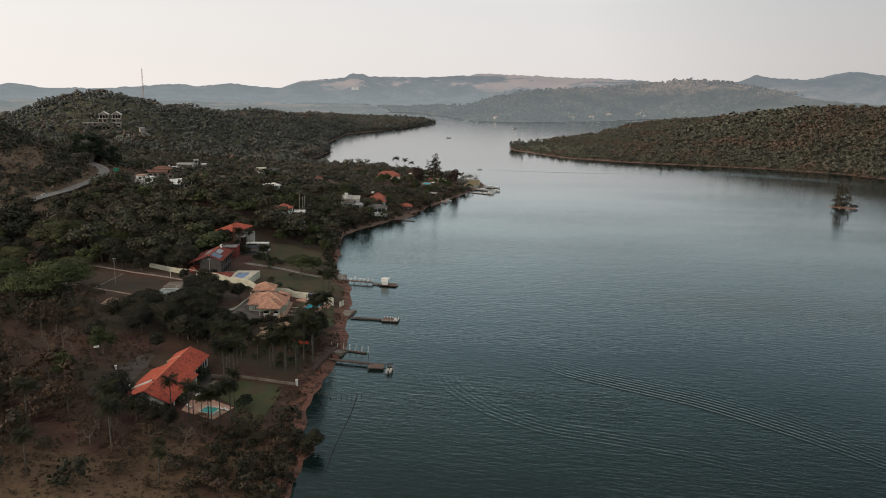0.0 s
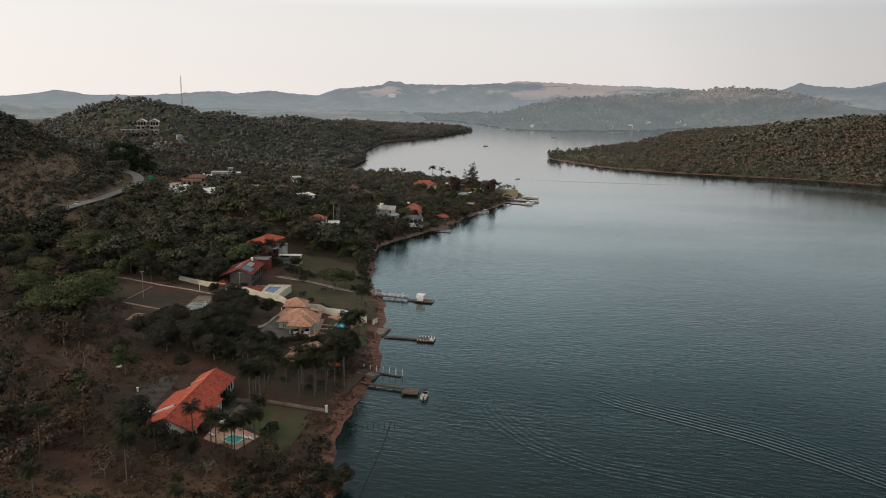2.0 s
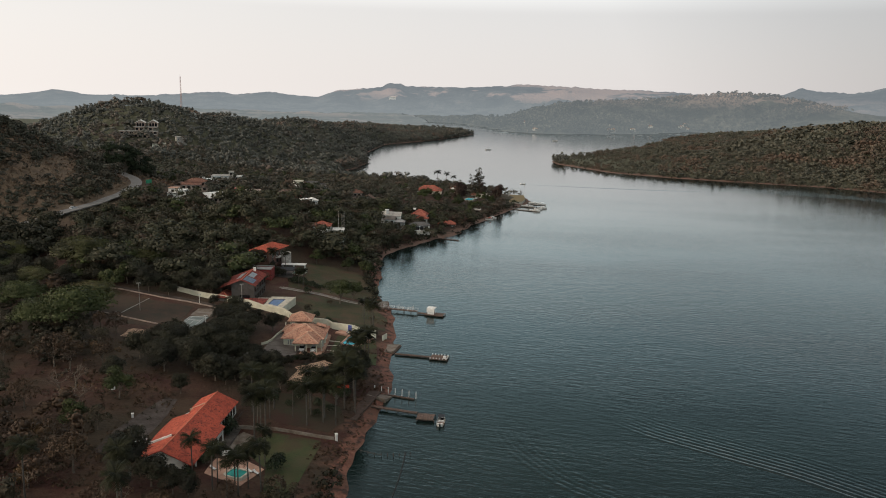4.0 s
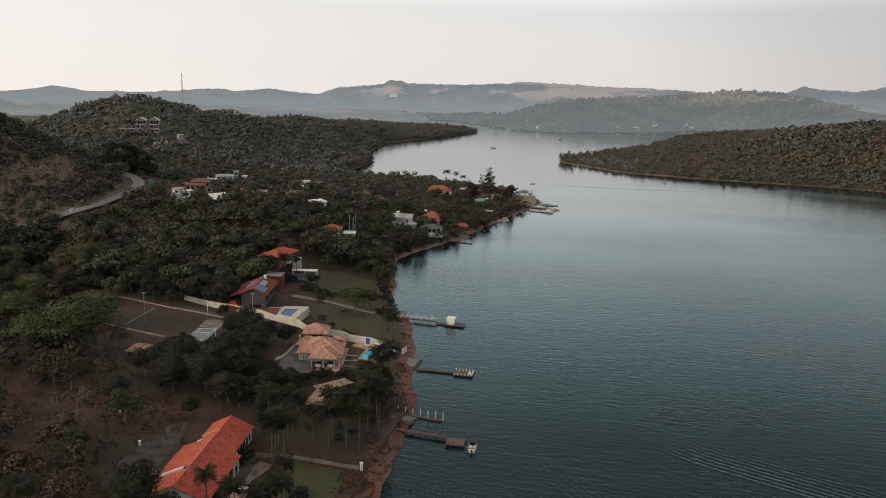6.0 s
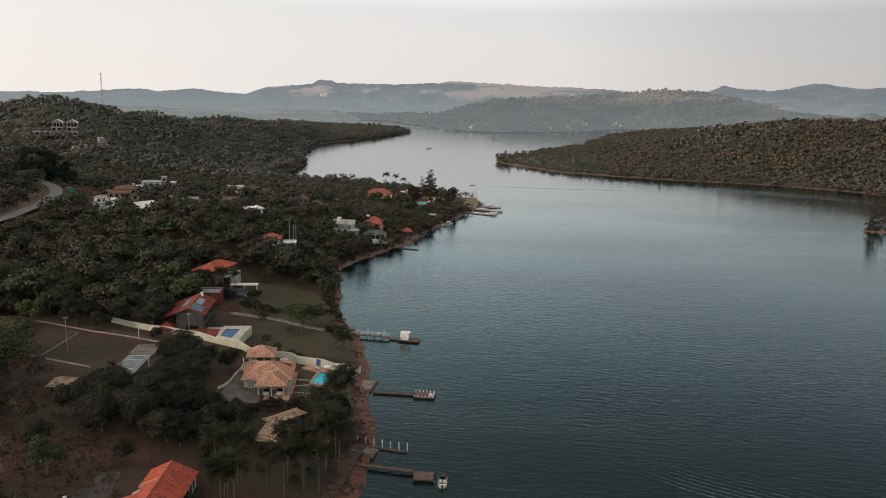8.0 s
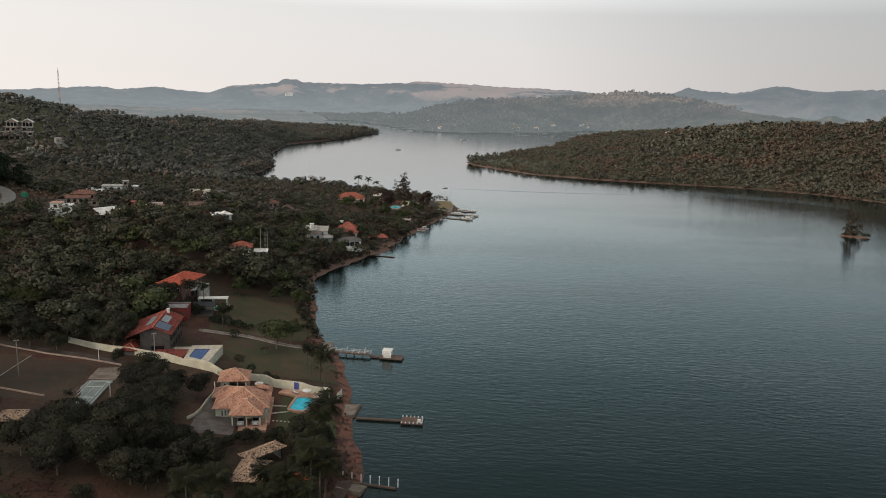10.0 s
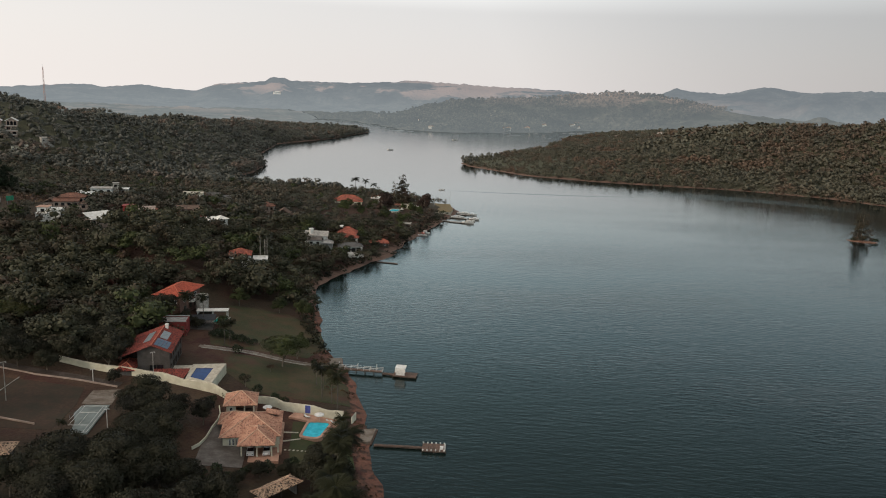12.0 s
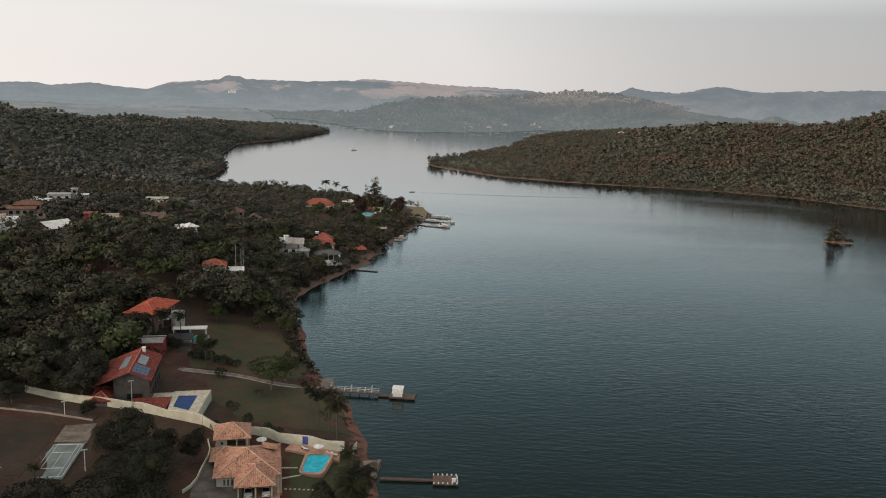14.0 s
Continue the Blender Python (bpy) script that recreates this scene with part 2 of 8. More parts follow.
M_PALM = leaf_mat("palm_fronds", (0.0085, 0.0100, 0.0046), (0.027, 0.0275, 0.0110))
M_PALM.node_tree.nodes["Principled BSDF"].inputs["Specular IOR Level"].default_value = 0.1
M_HEATH = leaf_mat("dry_heath", (0.115, 0.080, 0.053), (0.20, 0.140, 0.092), (0.15, 0.095, 0.060), 0.2, 20.0, 0.2)
M_STRAW = leaf_mat("straw_grass", (0.095, 0.058, 0.032), (0.165, 0.104, 0.058), (0.060, 0.034, 0.020), 0.3, 9.0, 0.25)
M_WOODS = leaf_mat("woodland_leaves", (0.026, 0.029, 0.017), (0.058, 0.061, 0.034), (0.068, 0.052, 0.037), 0.16, 14.0, 0.2)
# headland leaves: paler than near woods, with haze mixed into the base colour
M_WOODS_CAPE_HAZED = leaf_mat("hazed_headland_leaves", (0.064, 0.062, 0.047), (0.104, 0.099, 0.070), (0.110, 0.076, 0.055), 0.22, 40.0, 0.16)
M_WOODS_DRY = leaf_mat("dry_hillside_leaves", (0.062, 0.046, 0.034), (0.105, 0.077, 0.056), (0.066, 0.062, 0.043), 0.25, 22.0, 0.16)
# hill leaves: paler and greyer still, the haze painted into their colour
M_WOODS_FAR_HAZED = leaf_mat("hazed_hill_leaves", (0.084, 0.085, 0.074), (0.132, 0.129, 0.106), (0.142, 0.106, 0.085), 0.18, 30.0, 0.16)
# paler copies of the near leaves; part of the village haze is in them
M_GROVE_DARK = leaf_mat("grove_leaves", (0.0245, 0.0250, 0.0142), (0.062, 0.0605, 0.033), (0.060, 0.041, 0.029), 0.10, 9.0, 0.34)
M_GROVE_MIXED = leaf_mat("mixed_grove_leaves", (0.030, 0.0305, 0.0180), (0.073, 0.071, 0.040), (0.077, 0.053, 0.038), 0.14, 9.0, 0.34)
# slope leaves lightened further, a haze palette put into the base colour
M_HAZED_SLOPE_DARK = leaf_mat("hazed_slope_leaves", (0.042, 0.042, 0.030), (0.078, 0.076, 0.052), (0.086, 0.062, 0.046), 0.14)
M_HAZED_SLOPE_OLIVE = leaf_mat("hazed_slope_olive_leaves", (0.050, 0.044, 0.032), (0.086, 0.074, 0.052), (0.094, 0.066, 0.048), 0.24)

# ---- the shape of the land ----
# the lake's outline, from the near left shore northwards and back along the right shore
LAKE = np.array([
    (-400, -600), (-150, -100), (-60, 40), (-15, 95), (21, 135), (30, 153), (37, 168), (42.5, 172.5), (40, 181), (44, 192), (46, 199), (52, 209.5), (60, 224), (68.5, 239), (75.5, 254), (79, 268), (86, 283),
    (91, 301), (98, 325), (101, 357), (110, 380), (122, 418), (128, 431), (144, 448), (166, 464), (174, 473), (186, 477), (197, 484), (206, 497), (222, 516), (235, 529), (257, 552), (289, 583), (318, 611)], float)
LAKE = np.vstack([LAKE, np.array([
    (326, 645), (265, 735), (200, 800), (188, 850), (240, 905), (280, 985), (286, 1005), (300, 1080), (338, 1170), (403, 1309), (552, 1439),
    (728, 1652), (715, 1720), (828, 1929), (793, 2166), (840, 2300), (940, 2300), (915, 2028), (866, 1772), (934, 1675), (1058, 1669)], float)])
LAKE = np.vstack([LAKE, np.array([
    (1280, 1717), (1480, 1820), (1560, 1700), (1330, 1590), (1080, 1410), (935, 1268), (840, 1175), (745, 1105), (640, 1045), (575, 1005), (543, 975), (530, 935), (534, 895), (541, 822),
    (585, 756), (629, 712), (698, 652), (740, 580), (754, 478), (800, 300), (860, 0), (900, -600)], float)])

# hills: x, y, spread, height
HILLS = [
    (60, 420, 60, 4), (84, 452, 46, 17), (20, 545, 110, 9), (-130, 565, 100, 70), (-60, 760, 110, 12), (5, 985, 125, 51),
    (120, 1060, 110, 33), (250, 1185, 120, 32), (370, 1320, 120, 24), (520, 1430, 90, 10),
    (962, 1170, 209, 5), (1092, 918, 189, 36), (1043, 575, 172, 79), (969, 768, 168, 46), (1247, 1069, 198, 42),
]
# distant ridges: crest points (x, y, height), then the width of the slopes and how they fall away
RIDGES = []
RIDGES.append(([(-1400, 3300, 30), (-660, 3488, 26), (-476, 3518, 35), (-379, 3530, 50), (-288, 3539, 64), (-176, 3546, 49), (38, 3550, 46), (310, 3537, 70), (426, 3525, 63), (545, 3508, 76), (760, 3467, 56)], 330, 1.5))
RIDGES.append(([(760, 3467, 56), (857, 3444, 91), (1049, 3390, 109), (1068, 3384, 127), (1126, 3365, 128), (1145, 3358, 114), (1450, 3236, 119), (1630, 3148, 137), (1804, 3050, 132), (1989, 2931, 126), (2170, 2797, 121), (2354, 2640, 99)], 420, 1.7))
RIDGES.append(([(2700, 3500, 95), (2910, 3290, 105), (3103, 3102, 128), (3161, 3039, 164), (3221, 2973, 147), (3316, 2862, 141), (3435, 2711, 183), (3548, 2553, 162), (3662, 2377, 172), (3839, 2060, 188), (3964, 1790, 203), (4050, 1300, 190)], 420, 1.6))
RIDGES.append(([(2180, 2185, 85), (2288, 2065, 104), (2462, 1838, 120), (2477, 1816, 139), (2582, 1651, 150), (2678, 1475, 161), (2765, 1287, 169), (2850, 1000, 160)], 330, 1.5))
RIDGES.append(([(1063, 2333, 0), (1141, 2294, 23), (1198, 2263, 45), (1282, 2214, 66), (1368, 2158, 70), (1469, 2086, 86), (1548, 2025, 100), (1607, 1974, 117), (1656, 1930, 122), (1701, 1888, 121), (1767, 1822, 114), (1836, 1746, 93), (1952, 1605, 59)], 300, 1.5))
RIDGES.append(([(-500, 2400, 22), (-326, 2428, 30), (-250, 2440, 26), (-160, 2440, 8)], 150, 2.0))

# garden terraces cut into the slope: x, y, two spreads, depth
DIPS = [(21.5, 214, 9, 15, 2.3), (194, 497, 11, 8, 1.2), (214, 517, 8, 8, 0.8)]


CAPE_STEEP = 0.6  # the headland rises more slowly from its shore than the village does


def lake_distance(x, y):
    """Distance from the shoreline: positive on land, negative in the lake."""
    x, y = np.asarray(x, float), np.asarray(y, float)
    best, inside = np.full(x.shape, 1e12), np.zeros(x.shape, bool)
    for (ax, ay), (bx, by) in zip(LAKE, np.roll(LAKE, -1, 0)):
        ex, ey = bx - ax, by - ay
        k = np.clip(((x - ax) * ex + (y - ay) * ey) / (ex * ex + ey * ey), 0, 1)
        best = np.minimum(best, (x - ax - k * ex) ** 2 + (y - ay - k * ey) ** 2)
        if ey:
            inside ^= ((ay > y) != (by > y)) & (x < ax + (y - ay) * ex / ey)
    return np.where(inside, -1, 1) * np.sqrt(best)


def ripple(x, y, size):
    """A smooth uneven field of about -1 to 1."""
    u, v = x / size, y / size
    return (np.sin(u * 1.3 + 1.7 * np.sin(v * 0.9)) + np.sin(v * 1.7 + 1.3 * np.sin(u * 1.1 + 2)) + np.sin((u + v) * 2.3 + 0.7)) / 3


def far_height(x, y, d):
    """Height of the distant hills: ridges whose flanks are furrowed by gullies."""
    out = 16 * (1 - np.exp(-d / 90)) + 6 * np.clip(d / 200, 0, 1) * ripple(x, y, 150.0)
    rise = 1 - np.exp(-((d / 130) ** 1.4))
    for crest, wide, fall in RIDGES:
        best, top = np.full(x.shape, 1e12), np.zeros(x.shape)
        for (ax, ay, az), (bx, by, bz) in zip(crest, crest[1:]):
            ex, ey = bx - ax, by - ay
            k = np.clip(((x - ax) * ex + (y - ay) * ey) / (ex * ex + ey * ey), 0, 1)
            q = np.hypot(x - ax - k * ex, y - ay - k * ey)
            top = np.where(q < best, az + (bz - az) * k, top)
            best = np.minimum(best, q)
        furrow = np.clip(best / 90, 0, 1) * (0.30 * ripple(x, y, 75.0) + 0.14 * ripple(y, x, 31.0))
        out = np.maximum(out, rise * top * np.exp(-((best / wide * (1 + furrow)) ** fall)))
    return out


def land(x, y):
    """Height of the ground."""
    x, y = np.asarray(x, float), np.asarray(y, float)
    d = (lake_distance(x, y) + 1.2 * ripple(x, y, 6.0)) * np.where((x > 480) & (y < 1350), CAPE_STEEP, 1.0)
    inland = np.clip(d - 7, 0, None)
    h = 1.7 * np.clip(d / 6.5, -1.5, 1) + 14 * (1 - np.exp(-inland / 85))
    rise = 1 - np.exp(-((np.clip(d, 0, None) / 55) ** 2))
    swell = np.zeros(x.shape)
    for cx, cy, s, top in HILLS:
        swell += (top * np.exp(-((((x - cx) ** 2 + (y - cy) ** 2) / s**2) ** (3 if s < 50 else 1)))) ** 3
    h += rise * np.cbrt(swell)
    far = (np.hypot(x, y) > 1500) & (d > 0)
    if far.any():
        h[far] = far_height(x[far], y[far], d[far])
    for cx, cy, sx, sy, deep in DIPS:
        h -= deep * np.exp(-(((x - cx) / sx) ** 2 + ((y - cy) / sy) ** 2))
    return h + np.clip(d / 30, 0, 1) * 0.25 * ripple(x, y, 11.0) + np.clip((d - 60) / 100, 0, 1) * 3 * ripple(x, y, 70.0)


def ground_z(x, y):
    return float(land(np.array([x]), np.array([y]))[0])


# ---- mesh helpers ----


class Geo:
    """Collects vertices and faces of one mesh."""

    def __init__(self):
        self.v, self.f, self.planes = [], [], []

    def add(self, verts, faces):
        k = len(self.v)
        self.v.extend(tuple(p) for p in verts)
        self.f.extend(tuple(i + k for i in f) for f in faces)
        return self

    def box(self, x0, x1, y0, y1, z0, z1, m=None):
        p = [Vector((x, y, z)) for z in (z0, z1) for x, y in ((x0, y0), (x1, y0), (x1, y1), (x0, y1))]
        p = [m @ q for q in p] if m else p
        return self.add(p, [(3, 2, 1, 0), (4, 5, 6, 7), (0, 1, 5, 4), (1, 2, 6, 5), (2, 3, 7, 6), (3, 0, 4, 7)])

    def limb(self, a, b, r0, r1, seg=6, caps=True):
        a, b = Vector(a), Vector(b)
        q = (b - a).to_track_quat("Z", "Y")
        ring = [q @ Vector((math.cos(i * math.tau / seg), math.sin(i * math.tau / seg), 0)) for i in range(seg)]
        f = [(i, (i + 1) % seg, seg + (i + 1) % seg, seg + i) for i in range(seg)]
        if caps:
            f += [tuple(range(seg))[::-1], tuple(range(seg, 2 * seg))]
        return self.add([a + v * r0 for v in ring] + [b + v * r1 for v in ring], f)

    def slab(self, outline, z0, z1):
        """A flat plate with that outline (counter-clockwise)."""
        n = len(outline)
        f = [tuple(range(n))[::-1], tuple(range(n, 2 * n))] + [(i, (i + 1) % n, n + (i + 1) % n, n + i) for i in range(n)]
        return self.add([(x, y, z0) for x, y in outline] + [(x, y, z1) for x, y in outline], f)

    def plate(self, corners, thick):
        """A plane sheet through the corners, with thickness below it."""
        c = [Vector(p) for p in corners]
        nrm = (c[1] - c[0]).cross(c[2] - c[0]).normalized()
        n = len(c)
        f = [tuple(range(n)), tuple(range(n, 2 * n))[::-1]] + [(i, n + i, n + (i + 1) % n, (i + 1) % n) for i in range(n)]
        self.planes.append(c)
        return self.add(c + [p - nrm * thick for p in c], f)

    def mesh(self, name, mat, smooth=False):
        me = bpy.data.meshes.new(name)
        me.from_pydata([tuple(v) for v in self.v], [], self.f)
        me.materials.append(mat)
        if smooth:
            me.shade_smooth()
        return me


def tile_ribs(corners, pitch=0.42, high=0.06):
    """Cover tiles running down a roof plane: real ribs, clipped to the plane's outline."""
    c = [Vector(p) for p in corners]
    nrm = (c[1] - c[0]).cross(c[2] - c[0]).normalized()
    u = (c[1] - c[0]).normalized()
    v = nrm.cross(u)
    flat = [((p - c[0]).dot(u), (p - c[0]).dot(v)) for p in c]
    g = Geo()
    s = min(a for a, _ in flat) + pitch / 2
    top = max(a for a, _ in flat)
    while s < top:
        cut = []
        for (a, b), (e, f) in zip(flat, flat[1:] + flat[:1]):
            if (a - s) * (e - s) < 0:
                cut.append(b + (f - b) * (s - a) / (e - a))
        if len(cut) >= 2 and max(cut) - min(cut) > 0.4:
            lo, hi = c[0] + u * s + v * min(cut), c[0] + u * s + v * max(cut)
            w = u * pitch * 0.3
            g.add([lo - w, lo + nrm * high, lo + w, hi - w, hi + nrm * high, hi + w], [(0, 1, 4, 3), (1, 2, 5, 4), (2, 1, 0), (3, 4, 5)])
        s += pitch
    return g


def part(name, geo, mat, parent, label="", smooth=False, at=None):
    """One mesh object under a thing or a part."""
    ob = new(name, geo.mesh(name, mat, smooth))
    ob.parent = parent
    if at is not None:
        ob.matrix_basis = at
    if "clay_tile" in mat.name:
        ribs = Geo()
        for corners in geo.planes:
            r = tile_ribs(corners)
            ribs.add(r.v, r.f)
        rib = new("cover_tiles", ribs.mesh("cover_tiles", mat))
        rib.parent = ob
    return tagged(ob, label)


def thing(name, m, label, category, group="", kind=""):
    ob = new(name)
    ob.empty_display_size = 0.5
    ob.matrix_basis = m
    return tagged(ob, label, category, group, kind)


def arrays_mesh(name, verts, faces, mat):
    """A mesh from numpy arrays of vertices and equal-sided faces."""
    me = bpy.data.meshes.new(name)
    nf, k = faces.shape
    me.vertices.add(len(verts))
    me.vertices.foreach_set("co", verts.astype(np.float32).ravel())
    me.loops.add(nf * k)
    me.loops.foreach_set("vertex_index", faces.astype(np.int32).ravel())
    me.polygons.add(nf)
    me.polygons.foreach_set("loop_start", np.arange(0, nf * k, k, dtype=np.int32))
    me.update(calc_edges=True)
    me.materials.append(mat)
    return me


def graded(stops):
    """Grid lines: (from, to, spacing) stretches."""
    out = []
    for a, b, s in stops:
        out.append(np.linspace(a, b, max(2, int(round((b - a) / s)) + 1))[:-1])
    return np.concatenate(out + [[stops[-1][1]]])


def sheet(name, xs, ys, height, mat):
    X, Y = np.meshgrid(xs, ys)
    V = np.stack([X, Y, height(X, Y)], -1).reshape(-1, 3)
    nx, ny = len(xs), len(ys)
    i = (np.arange(ny - 1)[:, None] * nx + np.arange(nx - 1)).ravel()
    me = arrays_mesh(name, V, np.stack([i, i + 1, i + nx + 1, i + nx], 1), mat)
    me.shade_smooth()
    return new(name, me)


# ---- ground, water, distance ----
def ground_mat():
    m, n, l, s = node_mat("ground_soil_and_grass")
    fine = noise_node(n, l, 0.9, 6, 0.3, 0.7, coords="World")
    mid = noise_node(n, l, 7, 4, 0.4, 0.6, coords="World")
    wide = noise_node(n, l, 45, 3, 0.42, 0.6, coords="World")
    soil = mix_node(n, l, fine, (0.032, 0.0076, 0.0046), (0.056, 0.0145, 0.0086))
    grass = mix_node(n, l, fine, (0.050, 0.0225, 0.0120), (0.084, 0.0420, 0.0225))
    green = mix_node(n, l, fine, (0.027, 0.0175, 0.0088), (0.048, 0.032, 0.0155))
    c = mix_node(n, l, mid, soil, grass)
    c = mix_node(n, l, wide, c, green)
    # tan dry grass on the heath above the road
    off = n.new("ShaderNodeVectorMath")
    off.operation = "DISTANCE"
    off.inputs[1].default_value = (-105, 520, 55)
    l.new(n.new("ShaderNodeNewGeometry").outputs["Position"], off.inputs[0])
    heath = n.new("ShaderNodeMapRange")
    heath.inputs[1].default_value, heath.inputs[2].default_value = 125, 95
    l.new(off.outputs["Value"], heath.inputs[0])
    tan = mix_node(n, l, mid, (0.115, 0.080, 0.053), (0.165, 0.116, 0.075))
    c = mix_node(n, l, heath.outputs[0], c, tan)
    # green undergrowth on the far hills
    place = n.new("ShaderNodeSeparateXYZ")
    l.new(n.new("ShaderNodeNewGeometry").outputs["Position"], place.inputs[0])
    beyond = n.new("ShaderNodeMapRange")
    beyond.inputs[1].default_value, beyond.inputs[2].default_value = 600, 680
    l.new(place.outputs[1], beyond.inputs[0])
    cape = n.new("ShaderNodeMapRange")
    cape.inputs[1].default_value, cape.inputs[2].default_value = 400, 460
    l.new(place.outputs[0], cape.inputs[0])
    grown = n.new("ShaderNodeMath")
    grown.operation = "MAXIMUM"
    l.new(beyond.outputs[0], grown.inputs[0])
    l.new(cape.outputs[0], grown.inputs[1])
    c = mix_node(n, l, grown.outputs[0], c, mix_node(n, l, mid, (0.048, 0.050, 0.028), (0.078, 0.078, 0.044)))
    # straw-coloured grassland on the near slope
    slope = n.new("ShaderNodeMapRange")
    slope.inputs[1].default_value, slope.inputs[2].default_value = 192, 172
    l.new(place.outputs[1], slope.inputs[0])
    worn = math_node(n, l, "MULTIPLY", slope.outputs[0], noise_node(n, l, 13, 5, 0.36, 0.56, coords="World"))
    c = mix_node(n, l, worn.outputs[0], c, mix_node(n, l, fine, (0.070, 0.040, 0.021), (0.128, 0.078, 0.041)))
    # red earth bared by the falling water along the shore
    sep = n.new("ShaderNodeSeparateXYZ")
    l.new(n.new("ShaderNodeNewGeometry").outputs["Position"], sep.inputs[0])
    bank = n.new("ShaderNodeMapRange")
    bank.inputs[1].default_value, bank.inputs[2].default_value = 1.0, 0.5
    uneven = n.new("ShaderNodeMath")
    uneven.operation = "MULTIPLY_ADD"
    uneven.inputs[1].default_value = -0.9
    l.new(mid, uneven.inputs[0])
    l.new(sep.outputs[2], uneven.inputs[2])
    l.new(uneven.outputs[0], bank.inputs[0])
    earth = mix_node(n, l, fine, (0.110, 0.040, 0.027), (0.255, 0.106, 0.070))
    earth = mix_node(n, l, mid, earth, (0.128, 0.060, 0.039))
    earth = mix_node(n, l, noise_node(n, l, 2.6, 5, 0.50, 0.60, coords="World"), earth, (0.046, 0.023, 0.016))
    # paler, greyer earth on the village's shore
    village_shore = n.new("ShaderNodeMapRange")
    village_shore.inputs[1].default_value, village_shore.inputs[2].default_value = 385, 430
    village_shore.inputs[4].default_value = 0.7
    l.new(place.outputs[1], village_shore.inputs[0])
    earth = mix_node(n, l, village_shore.outputs[0], earth, mix_node(n, l, fine, (0.105, 0.066, 0.050), (0.190, 0.130, 0.100)))
    c = mix_node(n, l, bank.outputs[0], c, earth)
    l.new(c, s.inputs["Base Color"])
    s.inputs["Roughness"].default_value = 0.95
    bump_node(n, l, fine, 0.6, 0.35, s)
    return m


def water_mat():
    m, n, l, s = node_mat("lake_water")
    # base colour darkens offshore: depth, plus lens falloff put into the colour
    place = n.new("ShaderNodeSeparateXYZ")
    l.new(n.new("ShaderNodeNewGeometry").outputs["Position"], place.inputs[0])
    deep = n.new("ShaderNodeMapRange")
    deep.inputs[1].default_value, deep.inputs[2].default_value = 95, 210
    l.new(place.outputs[0], deep.inputs[0])
    l.new(mix_node(n, l, deep.outputs[0], (0.0060, 0.0135, 0.0120), (0.0040, 0.0075, 0.0072)), s.inputs["Base Color"])
    s.inputs["Roughness"].default_value = 0.06
    s.inputs["IOR"].default_value = 1.33
    wide = noise_node(n, l, 9.0, 3, 0.3, 0.7, coords="World", stretch=(2.2, 1.0, 1), turn=-24)
    fine = noise_node(n, l, 1.5, 4, 0.3, 0.7, coords="World", stretch=(3.0, 1.0, 1), turn=-36)
    calm = noise_node(n, l, 160, 3, 0.40, 0.62, coords="World", stretch=(1.8, 0.7, 1), turn=-30)
    add = n.new("ShaderNodeMath")
    add.operation = "MULTIPLY_ADD"
    add.inputs[1].default_value = 0.5
    l.new(wide, add.inputs[0])
    l.new(fine, add.inputs[2])
    amp = n.new("ShaderNodeMapRange")
    amp.inputs[3].default_value, amp.inputs[4].default_value = 0.6, 1.25
    l.new(calm, amp.inputs[0])
    mul = n.new("ShaderNodeMath")
    mul.operation = "MULTIPLY"
    l.new(add.outputs[0], mul.inputs[0])
    l.new(amp.outputs[0], mul.inputs[1])
    # the wind ruffles the near reach; the far arms lie calm
    far = n.new("ShaderNodeVectorMath")
    far.operation = "LENGTH"
    l.new(n.new("ShaderNodeNewGeometry").outputs["Position"], far.inputs[0])
    lull = n.new("ShaderNodeMapRange")
    lull.inputs[1].default_value, lull.inputs[2].default_value = 330, 1000
    lull.inputs[3].default_value, lull.inputs[4].default_value = 1.1, 0.08
    l.new(far.outputs["Value"], lull.inputs[0])
    mul2 = n.new("ShaderNodeMath")
    mul2.operation = "MULTIPLY"
    l.new(mul.outputs[0], mul2.inputs[0])
    l.new(lull.outputs[0], mul2.inputs[1])
    worn = n.new("ShaderNodeMapRange")
    worn.inputs[1].default_value, worn.inputs[2].default_value = 380, 1100
    worn.inputs[3].default_value, worn.inputs[4].default_value = 0.06, 0.12
    l.new(far.outputs["Value"], worn.inputs[0])
    l.new(worn.outputs[0], s.inputs["Roughness"])
    bump_node(n, l, mul2.outputs[0], 1.0, 0.05, s)
    return m


